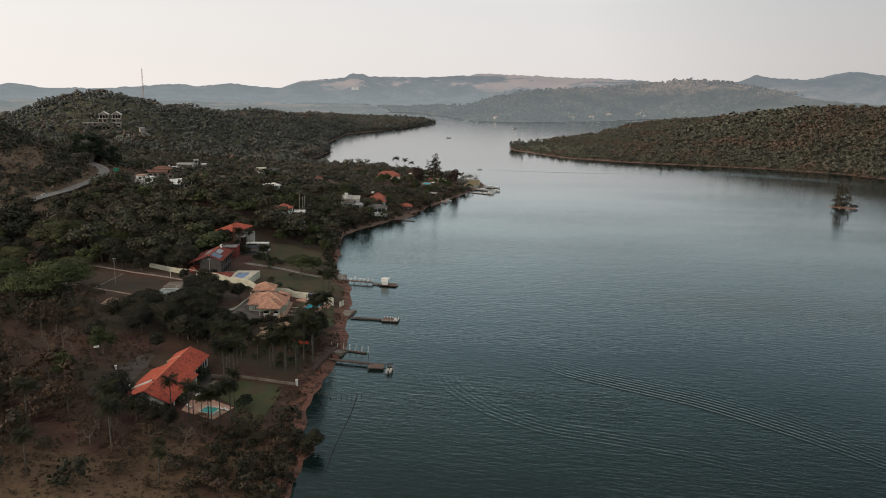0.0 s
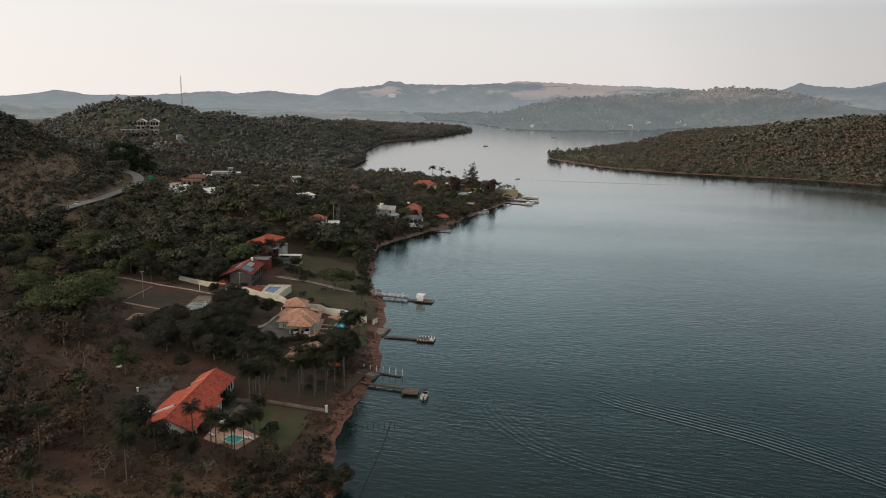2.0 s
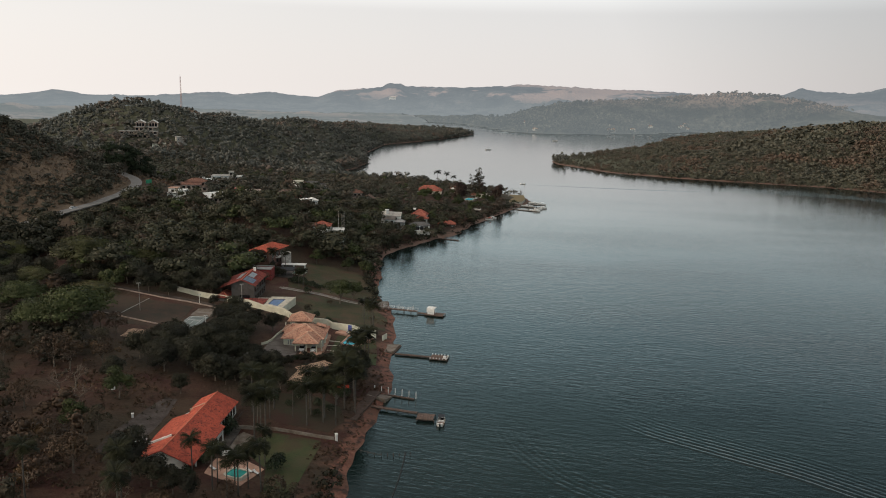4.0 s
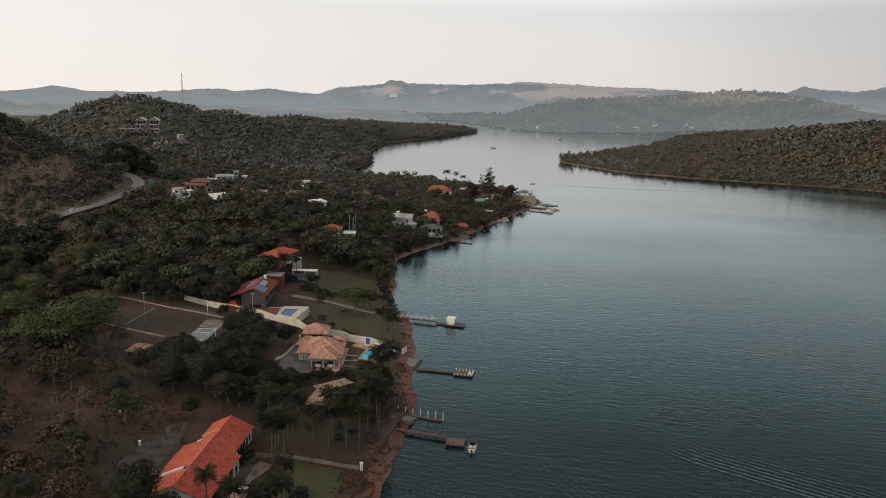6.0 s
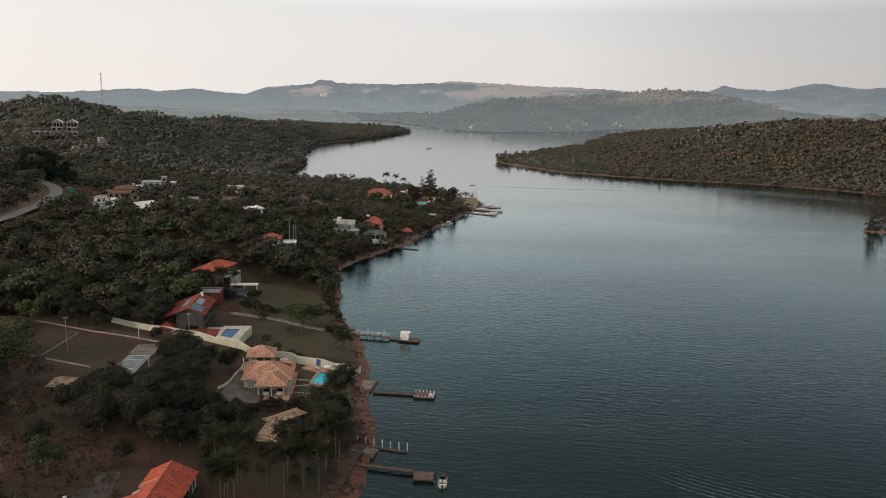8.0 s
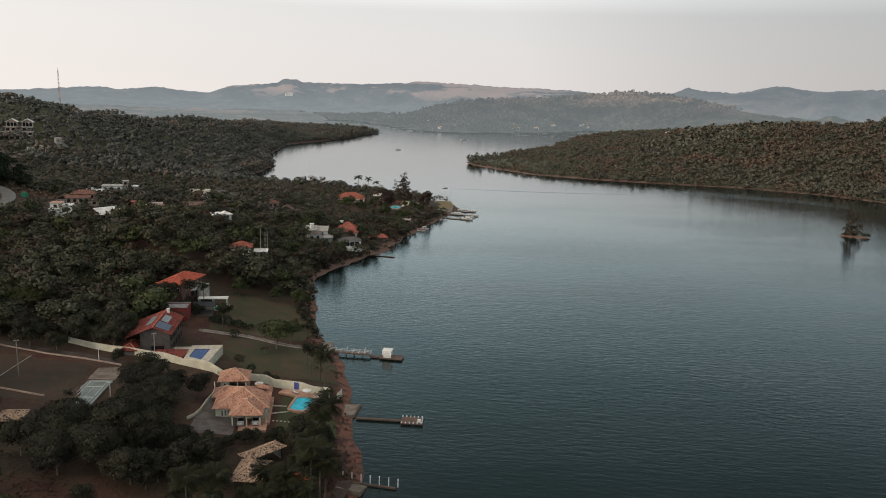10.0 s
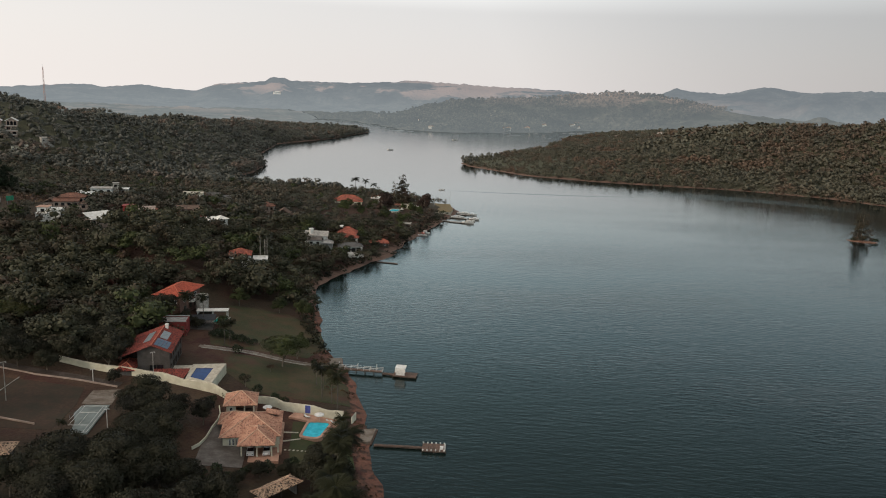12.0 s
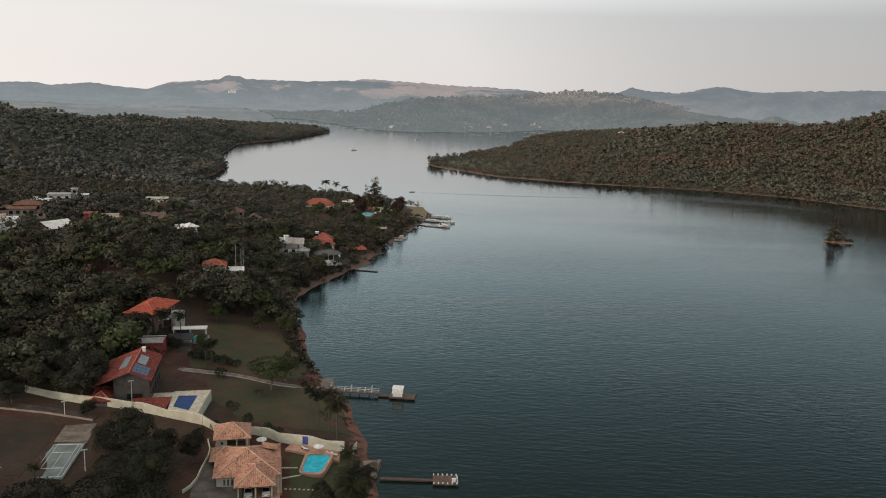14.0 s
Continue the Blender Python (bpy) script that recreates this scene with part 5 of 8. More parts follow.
long_house()
steps = thing("garden_steps", pose(11.6, 216.6, 0, 0, 0, -26), "worn stone steps going down along the lake side of the long house", "steps", kind="structure")
for k in range(12):
    x, y = 11.6 + 7.2 * 0.899 + (k - 0.8) * 0.438, 216.6 - 7.2 * 0.438 + (k - 0.8) * 0.899
    part("step", Geo().box(5.9, 8.6, k - 1.2, k - 0.42, ground_z(x, y) - 0.6, ground_z(x, y) + 0.3), M_PAVING, steps)
patch("pavement", "cobbled drive beside the long house", [(-11, 210), (-6, 210), (1, 217), (6, 228), (9, 237), (6, 239), (0, 231), (-7, 220)], M_DRIVE, 0.04)
tub = thing("garden_tub", pose(-7.1, 245.7, ground_z(-7.1, 245.7)), "white upturned tub on bare ground", "tub")
part("shell", Geo().limb((0, 0, -0.05), (0, 0, 0.35), 0.85, 0.7, 12).limb((0, 0, 0.35), (0, 0, 0.45), 0.7, 0.4, 12), M_POST, tub)
marker = thing("gate_post", pose(-2.2, 228.2, ground_z(-2.2, 228.2)), "squat white post beside the cobbled drive", "post")
part("shaft", Geo().box(-0.28, 0.28, -0.28, 0.28, -0.3, 1.0), M_WHITE, marker)
part("cap", Geo().box(-0.36, 0.36, -0.36, 0.36, 1.0, 1.12), M_WHITE, marker)
car("pickup", "white pickup parked on the cobbled drive", pose(-1.2, 213.6, ground_z(-1.2, 213.6) + 0.05, 0, 0, 62), pickup=True)
patch("terrace", "terracotta pool terrace behind the long house", [(12.5, 198), (19.5, 191.5), (26, 199.5), (22, 207), (16, 206.5)], M_TERRA, 0.12, category="terrace")


def sunk_pool(name, label, outline, tile, coping, rim=0.5):
    """A pool: coping ring, walls and still water a hand below the rim."""
    z = max(ground_z(x, y) for x, y in outline) + 0.3
    pts = [Vector((x, y, 0)) for x, y in outline]
    c = sum(pts, Vector()) / len(pts)
    out = [p + (p - c).normalized() * rim for p in pts]
    n = len(pts)
    ob = thing(name, pose(0, 0, z), label, "pool")
    g = Geo()
    ring = [(*p.xy, 0.12) for p in out] + [(*p.xy, 0.12) for p in pts] + [(*p.xy, -0.4) for p in pts] + [(*p.xy, -1.8) for p in out]
    f = []
    for i in range(n):
        j = (i + 1) % n
        f += [(i, j, n + j, n + i), (n + i, n + j, 2 * n + j, 2 * n + i), (3 * n + i, 3 * n + j, j, i)]
    part("coping", g.add(ring, f), coping, ob, "pale stone edge")
    part("pool_water", Geo().add([(*p.xy, -0.08) for p in pts], [tuple(range(n))]), tile, ob)
    return ob


def rounded(points, r=1.2, k=4):
    """An outline with rounded corners."""
    out = []
    n = len(points)
    for i in range(n):
        p, a, b = (Vector(points[j % n]) for j in (i, i - 1, i + 1))
        u, v = (a - p).normalized() * r, (b - p).normalized() * r
        for j in range(k + 1):
            t = j / k
            out.append(tuple((p + u) * (1 - t) ** 2 + p * 2 * t * (1 - t) + (p + v) * t**2))
    return out


sunk_pool("swimming_pool", "small teal pool among palms beside the long house", rounded([(16.8, 196.8), (19.6, 193.8), (22, 196.4), (19.2, 199.2)], 0.8), M_POOL_GREEN, M_STONE)
umbrella("white umbrella on the terracotta terrace", 18.2, 205.4, ground_z(18.2, 205.4) + 0.1, 1.35)
patch("path", "worn stone path from the long house to its terrace", [(15.9, 213.2), (18.2, 208.4), (21.2, 213.2), (26.4, 217.4), (24, 220.0), (17.2, 216.0)], M_LANE, 0.1, category="path")
for x, y in ((22.5, 198.6), (23.8, 197.4), (14.6, 199.6)):
    lounger(x, y, ground_z(x, y) + 0.12, 30)
wall_run("garden_wall", "low pale wall along the lawn down to the shore", [(x, y, ground_z(x, y) + 0.8) for x, y in ((23, 222), (27, 220.4), (31.2, 218.5), (36.7, 215.6), (41, 213.8), (45.7, 211.9))], 0.4, M_LANE, coping=False)
post = thing("gate_post", pose(46.2, 211.7, ground_z(46.2, 211.7) - 0.2), "white masonry post at the end of the low wall", "post")
part("shaft", Geo().box(-0.3, 0.3, -0.3, 0.3, 0, 2.0), M_WHITE, post)
part("cap", Geo().box(-0.38, 0.38, -0.38, 0.38, 2.0, 2.15), M_WHITE, post)

def lawn_mat(name, c1, c2, dry, bare):
    """Grass worn to dry and bare red patches."""
    m, n, l, s = node_mat(name)
    blades = noise_node(n, l, 0.5, 5, 0.3, 0.7, coords="World")
    c = mix_node(n, l, blades, c1, c2)
    c = mix_node(n, l, noise_node(n, l, 7.0, 4, 0.42, 0.64, coords="World"), c, dry)
    c = mix_node(n, l, noise_node(n, l, 15.0, 5, 0.53, 0.68, coords="World"), c, bare)
    l.new(c, s.inputs["Base Color"])
    s.inputs["Roughness"].default_value = 0.95
    bump_node(n, l, blades, 0.6, 0.08, s)
    return m


M_LAWN = lawn_mat("mown_grass", (0.020, 0.031, 0.008), (0.046, 0.062, 0.016), (0.056, 0.050, 0.020), (0.05, 0.024, 0.014))
M_LAWN_DRY = lawn_mat("dry_mown_grass", (0.020, 0.024, 0.008), (0.050, 0.052, 0.016), (0.064, 0.043, 0.020), (0.064, 0.024, 0.014))
M_LAWN_WORN = lawn_mat("worn_grass", (0.026, 0.024, 0.011), (0.042, 0.036, 0.016), (0.048, 0.030, 0.016), (0.050, 0.019, 0.012))
patch("lawn", "dark green lawn between the long house and the shore", [(23, 184), (28, 183.5), (35, 197), (41.5, 209), (42, 211.5), (31, 217), (26.8, 216), (23.4, 210), (26.4, 200)], M_LAWN, 0.05, category="lawn")
patch("lawn", "worn lawn under the palms beside the shore", [(27, 228), (35, 221), (45, 216), (51, 222), (52, 230), (47, 237), (37, 240), (28, 238)], M_LAWN_WORN, 0.05, category="lawn")
patch("lawn", "green lawn in front of the beige house", [(57, 266), (72, 262), (76, 274), (79, 285), (66, 289), (60, 275)], M_LAWN, 0.05, category="lawn")
patch("lawn", "sparse lawn beside the blue pool", [(62, 309), (86, 297), (92, 312), (89, 330), (76, 336), (62, 345), (58, 326)], M_LAWN_DRY, 0.05, category="lawn")
patch("lawn", "sparse lawn below the upper red house", [(60, 352), (74, 345), (88, 337), (100, 350), (105, 368), (99, 388), (78, 396), (73, 384), (72, 372), (62, 362)], M_LAWN_DRY, 0.05, category="lawn")


# ---- the beige house with its pavilion and pool ----
def beige_house():
    h = thing("house", pose(52.8, 281.6, 4.8, 0, 0, -21.5), "cream house under a hipped beige tile roof", "house")
    part("terrace", Geo().box(-8.2, 7.4, -7.8, 9.6, -2.5, 0.0).box(-3.0, 6.9, -12.2, -7.8, -2.5, -0.004), M_TERRA, h, "tiled terracotta apron")
    walls(h, -6.6, 6.4, -5.0, 8.4, 0, 3.4, M_CREAM)
    main = hip_roof(h, -6.6, 6.4, -5.0, 8.4, 3.3, 6.3, M_TILE_BEIGE, M_CAP, 0.8)
    # solid block; its dark colour stands in for the dormer's shaded opening
    part("dormer", Geo().box(3.6, 5.6, 4.2, 6.4, 3.6, 4.75), M_DARKWOOD, main, "dormer block coloured dark for its shaded opening")
    part("dormer_roof", Geo().plate([(6.3, 3.9, 4.55), (6.3, 6.7, 4.55), (3.0, 6.7, 5.35), (3.0, 3.9, 5.35)], 0.14), M_TILE_BEIGE, main)
    hip_roof(h, -2.0, 5.4, -9.7, -0.5, 3.2, 5.4, M_TILE_BEIGE, M_CAP, 0.7, label="beige tile roof over the carport", name="carport_roof")
    hip_roof(h, -8.2, -1.5, 3.0, 8.7, 3.1, 5.0, M_TILE_BEIGE, M_CAP, 0.5, name="wing_roof")
    for x in (-1.8, 1.8, 5.2):
        pillar(h, x, -9.5, 0, 3.2)
    for y in (-7.6, -3.0, 0.5):
        pillar(h, 6.6, y, 0, 3.2)
    for x in (-4.9, -4.1, -3.3):
        window(h, x, -5.03, 0.9, 0.55, 1.7, "s", glass=M_DARKGLASS)
    for y in (-3.5, 1.5, 6):
        window(h, 6.43, y, 0.1, 2.0, 2.2, "e")
    for y in (-2, 4):
        window(h, -6.63, y, 0.9, 1.4, 1.2, "w")
    return h


beige = beige_house()
for x in (0.2, 4.0):
    car("car", "white car parked in the carport", beige.matrix_basis @ pose(x, -7.7, 0.02, 0, 0, 180))


def pavilion():
    h = thing("pavilion", pose(54.7, 297.8, 6.2, 0, 0, -20), "open cream pavilion under a beige tile roof", "pavilion")
    part("floor_slab", Geo().box(-4, 4, -3.8, 3.8, -3, 0), M_TERRA, h)
    part("wall", Geo().box(-3.6, 3.6, 3.2, 3.45, 0, 2.7).box(-3.6, -3.35, -3.4, 3.2, 0, 2.7).box(-3.35, -1.2, -3.4, -3.15, 0, 2.7), M_CREAM, h)
    part("counter", Geo().box(-0.9, 3.0, -2.4, -1.8, 0, 1.0), M_DARKWOOD, h)
    for x, y in ((3.4, -3.3), (3.4, 3.1), (1.0, -3.3)):
        pillar(h, x, y, 0, 2.7)
    hip_roof(h, -3.6, 3.6, -3.4, 3.5, 2.6, 5.1, M_TILE_BEIGE, M_CAP, 0.8)
    window(h, -2.4, -3.43, 0.9, 0.8, 1.0, "s")


pavilion()
patch("pavement", "grey paved forecourt beside the cream house", [(36, 271), (46, 267.5), (49.5, 276), (52, 284), (50.5, 291), (48.5, 295), (40.5, 282)], M_PAVING, 0.1)
patch("terrace", "terracotta terrace round the pool", [(65.4, 291.0), (76.1, 282.7), (78.7, 287.2), (67.9, 293.2)], M_TERRA, 0.55, category="terrace", depth=1.6)
sunk_pool("swimming_pool", "bright turquoise pool with a rounded terracotta edge", rounded([(65.0, 280.2), (68.6, 277.4), (74.8, 284.4), (70.0, 287.6)], 1.5), M_POOL, M_TERRA, 1.0)
umbrella("white umbrella by the turquoise pool", 72.5, 286.8, ground_z(72.5, 286.8) + 0.5)
umbrella("white umbrella beside the pavilion", 60.8, 294.5, ground_z(60.8, 294.5) + 0.05, 1.3)
for i, (x, y) in enumerate(((74.9, 285.9), (75.9, 285.3), (70.0, 289.4))):
    lounger(x, y, ground_z(x, y) + 0.58, 35)
for k, (a, b) in enumerate((((61.2, 283.6), (64.8, 282.6)), ((60.0, 279.0), (64.2, 279.2)), ((58.6, 274.0), (66.2, 271.4)))):
    path = thing("stepping_stones", pose(0, 0, 0), "row of pale stepping stones across the lawn", "path", kind="structure")
    n = 9
    for i in range(n):
        x, y = a[0] + (b[0] - a[0]) * i / (n - 1), a[1] + (b[1] - a[1]) * i / (n - 1)
        part("stone", Geo().box(-0.28, 0.28, -0.2, 0.2, -0.1, 0.1), M_STONE, path, at=pose(x, y, ground_z(x, y) + 0.06, 0, 0, (i * 37) % 40))

wall_run("garden_wall", "cream garden wall with a sweeping top", [(14.6, 343.2, 12.2), (20, 337.2, 11.7), (25.7, 332.2, 11.3), (31, 328.6, 11.0), (34, 326.1, 10.7), (37, 323.6, 10.4)])
wall_run("garden_wall", "cream garden wall below the pavilion stepping to the shore", [(51.3, 310.4, 8.8), (53.2, 306.0, 8.0), (57.5, 303.4, 7.2), (61.8, 301.5, 7.0), (64.4, 298.9, 7.1), (65.9, 296.2, 6.6), (72.3, 290.8, 6.5), (75.6, 288.9, 5.3), (79.6, 287.0, 5.0)])
wall_run("garden_wall", "short cream wall at the waterside steps", [(81.9, 286.7, 2.9), (84.5, 289.7, 2.6)], 0.3)
wall_run("garden_wall", "cream wall beside the forecourt", [(x, y, ground_z(x, y) + 0.8) for x, y in ((37.5, 279.0), (39.7, 280.8), (41.8, 283.4), (44.4, 288.0), (47.0, 292.3), (48.6, 296.0), (49.6, 301.0))], 0.22, coping=False)
gate = thing("garden_gate", pose(71.2, 291.72, 4.3, 0, 0, -40.2), "blue gate in the cream garden wall", "gate")
part("leaf", Geo().box(-0.75, 0.75, -0.24, -0.17, 0, 2.2), M_BLUE, gate)
part("frame", Geo().box(-0.85, -0.75, -0.25, -0.14, 0, 2.3).box(0.75, 0.85, -0.25, -0.14, 0, 2.3).box(-0.75, 0.75, -0.25, -0.14, 2.2, 2.3), M_POST, gate)
part("handle", Geo().box(0.55, 0.62, -0.3, -0.24, 1.0, 1.15), M_METAL, gate)


# ---- the red-roofed house with the dark blue pool ----
def solar_house():
    h = thing("house", pose(41.0, 337.0, 10.5, 0, 0, -22), "two-storey grey house under red tiles with solar panels", "house")
    g = Geo()
    for y in (-9.2, 8.95):
        g.add([(x, y + k, z) for k in (0, 0.25) for x, z in ((-4.0, -4.5), (4.9, -4.5), (4.9, 4.3), (0, 6.25), (-4.0, 4.6))], [(0, 1, 2, 3, 4), (9, 8, 7, 6, 5), (0, 5, 6, 1), (1, 6, 7, 2), (2, 7, 8, 3), (3, 8, 9, 4), (4, 9, 5, 0)])
    g.box(4.65, 4.9, -8.95, 8.95, -4.5, 4.3).box(-4.0, -3.75, -8.95, 8.95, -4.5, 4.6)
    part("wall", g, surface("dark_brown_grey_render", (0.062, 0.054, 0.050), (0.090, 0.080, 0.074), 0.2, 1.5), h)
    g = Geo().plate([(5.7, -10.0, 4.2), (5.7, 10.0, 4.2), (0, 10.0, 6.5), (0, -10.0, 6.5)], 0.16)
    g.plate([(0, -10.0, 6.5), (0, 10.0, 6.5), (-9.0, 10.0, 2.87), (-9.0, -10.0, 2.87)], 0.16)
    roof = part("roof", g, M_TILE_DEEP, h, "weathered deep red tiles")
    part("ridge_cap", Geo().limb((0, -10.0, 6.55), (0, 10.0, 6.55), 0.13, 0.13, 6), M_CAP_RED, roof)
    for i in range(4):
        for j in range(3):
            k, y = 0.16 + i * 0.17, -8.6 + j * 2.0
            x0, x1 = 5.7 * (k - 0.07), 5.7 * (k + 0.085)
            z0, z1 = 6.5 - 2.3 * (k - 0.07) + 0.12, 6.5 - 2.3 * (k + 0.085) + 0.12
            part("solar_panel", Geo().plate([(x1, y, z1), (x1, y + 1.9, z1), (x0, y + 1.9, z0), (x0, y, z0)], 0.06), M_SOLAR, roof)
    part("solar_heater", Geo().plate([(2.9, -1.8, 5.49), (2.9, 4.6, 5.49), (0.8, 4.6, 6.34), (0.8, -1.8, 6.34)], 0.08), M_METAL, roof, "pale solar water heater")
    part("solar_heater", Geo().plate([(-1.6, -4.0, 6.02), (-1.6, 5.0, 6.02), (-3.6, 5.0, 5.21), (-3.6, -4.0, 5.21)], 0.08), M_METAL, roof)
    for y in (-7.2, -3.6, 0, 3.6, 7.2):
        window(h, 4.93, y, 1.3, 2.2, 2.2, "e", M_DARKWOOD, M_DARKGLASS)
        window(h, 4.93, y, -2.2, 2.2, 2.2, "e", M_DARKWOOD, M_DARKGLASS)
    window(h, 1.2, -9.23, -1.2, 4.0, 1.6, "s", M_DARKWOOD, M_DARKGLASS)
    part("chimney", Geo().box(0.6, 1.4, 7.3, 8.1, 5.5, 7.3).box(0.5, 1.5, 7.2, 8.2, 7.3, 7.45), M_WHITE, h, "white chimney")
    hip_roof(h, -9.2, -4.6, -12.0, -4.0, -0.2, 1.5, M_TILE_DEEP, M_CAP_RED, 0.5, name="annex_roof")
    walls(h, -9.2, -4.6, -12.0, -4.0, -4.5, -0.2, M_SLATE)
    part("annex_roof", Geo().plate([(1.0, -12.5, -1.05), (9.6, -16.4, -1.54), (10.6, -9.7, -0.7), (0.6, -9.7, -0.7)], 0.16), M_TILE_DEEP, h)
    part("annex_wall", Geo().slab([(1.4, -12.3), (9.2, -15.9), (10.2, -9.9), (1.0, -9.9)], -4.5, -1.75), M_SLATE, h)
    part("terrace", Geo().box(4.95, 10.5, -9.4, -3.0, -4.5, -2.2), M_STONE, h, "pale flagged terrace")


solar_house()
red = thing("outbuilding", pose(51.4, 366.0, 8.4, 0, 0, -22), "red rendered outbuilding with a flat roof", "outbuilding")
walls(red, -4.4, 4.4, -3.5, 3.5, -1.5, 4.1, M_REDWALL)
part("flat_roof", Geo().box(-4.1, 4.1, -3.2, 3.2, 3.7, 3.85), M_GREY, red)
part("parapet", Geo().box(-4.5, 4.5, 3.1, 3.6, 4.1, 4.35).box(-4.5, 4.5, -3.6, -3.1, 4.1, 4.3), M_GREY, red)
window(red, -1.5, -3.53, 1.2, 1.4, 1.4, "s", M_POST, M_DARKGLASS)

deck = thing("pool_terrace", pose(0, 0, 0), "raised cream-walled terrace round a dark blue pool", "terrace")
D_OUT = [(44.6, 318.2), (50.4, 311.8), (58.0, 325.2), (49.1, 328.6)]
D_IN = [(46.0, 318.6), (48.8, 314.4), (53.8, 323.2), (49.3, 325.3)]
g = Geo()
ring = [(*p, 9.3) for p in D_OUT] + [(*p, 9.3) for p in D_IN] + [(*p, 8.6) for p in D_IN]
g.add(ring, [f for i in range(4) for j in [(i + 1) % 4] for f in ((i, j, 4 + j, 4 + i), (4 + i, 4 + j, 8 + j, 8 + i))])
part("deck", g, M_STONE, deck, "pale stone deck")
part("wall", Geo().add([(*p, 2.5) for p in D_OUT] + [(*p, 9.296) for p in D_OUT], [(i, (i + 1) % 4, 4 + (i + 1) % 4, 4 + i) for i in range(4)]), M_CREAM, deck)
part("pool_water", Geo().add([(*p, 9.1) for p in D_IN], [(0, 1, 2, 3)]), M_POOL_BLUE, deck, "still dark blue water")
wall_run("garden_wall", "cream wall carrying the pool terrace", [(37.0, 323.5, 10.4), (39.2, 321.7, 10.5), (44.0, 316.9, 9.4), (48.9, 312.7, 9.2), (51.2, 310.5, 9.0)], 0.3)

# ---- the upper red house, its white canopy and pool ----
up = thing("house", pose(57.8, 389.3, 9.6, 0, 0, -39), "tall house under a broad orange-red hipped roof", "house")
walls(up, -4.4, 4.4, -7.8, 7.8, -3, 6.9, surface("brown_render", (0.16, 0.085, 0.065), (0.21, 0.115, 0.09), 0.2, 1.5))
hip_roof(up, -4.4, 4.4, -7.8, 7.8, 6.8, 9.2, M_TILE_PATCHED, M_CAP_RED, 1.3)
for y in (-4, 0, 4):
    window(up, 4.43, y, 3.6, 1.8, 1.8, "e")
    window(up, 4.43, y, 0.4, 1.8, 1.8, "e", M_DARKWOOD)
for x in (-3, 2.5):
    window(up, x, -7.83, 3.6, 1.6, 1.5, "s")
part("stair_tower", Geo().limb((8.2, 1.7, -3), (8.2, 1.7, 5.2), 2.3, 2.3, 16), M_CONCRETE, up, "round grey concrete stair tower")
part("balcony", Geo().box(4.45, 6.2, -1.5, 6.5, 2.9, 3.1).box(6.1, 6.2, -1.5, 6.5, 3.1, 4.0), M_WHITE, up)
shade = thing("shade_roof", pose(62.4, 371.5, 7.0, 0, 0, -18), "dark flat shade roof over a yard", "roof")
part("roof_sheet", Geo().box(-4.5, 4.0, -3.0, 4.2, 3.0, 3.15), M_CANVAS, shade)
for x in (-4.2, 3.7):
    for y in (-2.7, 3.9):
        pillar(shade, x, y, -2, 3.0, 0.1, M_DARKWOOD)
can = thing("canopy", pose(67.8, 380.2, 7.0, 0, 0, -22), "flat white canopy over a pool bar", "canopy")
part("canopy_roof", Geo().box(-5.6, 5.6, -1.6, 2.0, 2.9, 3.15), M_WHITE, can)
for x in (-5.2, 0, 5.2):
    for y in (-1.3, 1.7):
        pillar(can, x, y, -2, 2.9, 0.12, M_WHITE)
part("wall", Geo().box(-5.3, -0.5, 1.6, 1.85, -2, 2.9), M_DARKWOOD, can)
sunk_pool("swimming_pool", "small green pool under the white canopy", [(66.0, 373.8), (69.8, 372.0), (73.2, 377.4), (69.4, 379.0)], M_POOL_GREEN, M_STONE, 0.4)
patch("pavement", "dark paved yard before the white canopy", [(56, 368), (64, 366), (66, 372), (68, 379), (60, 379)], M_PAVING, 0.1)
strip("pavement", "narrow pale lane down to the dock", [(56, 351), (60.8, 348.1), (70.8, 343.5), (79.3, 335.0), (87.1, 331.4), (93, 330.0)], 2.0, M_LANE)
for off in (-1.15, 1.15):
    strip("kerb", "pale kerb along the lane", [(x + 0.5 * off, y + 0.87 * off) for x, y in ((57, 350.4), (60.8, 348.1), (70.8, 343.5), (79.3, 335.0), (86, 331.9))], 0.28, M_CONCRETE, 0.2, "kerb")

# ---- court, field and lanes ----
court = thing("tennis_court", pose(0, 0, 0), "small grey-green tennis court with white lines", "court", kind="structure")
CO = [Vector((10.0, 295.1)), Vector((16.4, 292.0)), Vector((23.4, 307.4)), Vector((17.0, 310.5))]


def court_at(u, v):
    p = CO[0].lerp(CO[1], u).lerp(CO[3].lerp(CO[2], u), v)
    return p.x, p.y


g = Geo()
n = 12
g.add([(*court_at(i / n, j / n), 9.25) for j in range(n + 1) for i in range(n + 1)] + [(*court_at(u, v), 7.5) for u, v in ((0, 0), (1, 0), (1, 1), (0, 1))],
      [(j * 13 + i, j * 13 + i + 1, j * 13 + i + 14, j * 13 + i + 13) for j in range(n) for i in range(n)] + [(169, 170, 12, 0), (170, 171, 168, 12), (171, 172, 156, 168), (172, 169, 0, 156)])
part("court_surface", g, M_COURT, court)


def court_line(u0, v0, u1, v1):
    a, b = Vector((*court_at(u0, v0), 9.27)), Vector((*court_at(u1, v1), 9.27))
    part("line", Geo().limb(a, b, 0.07, 0.07, 4), M_POST, court)


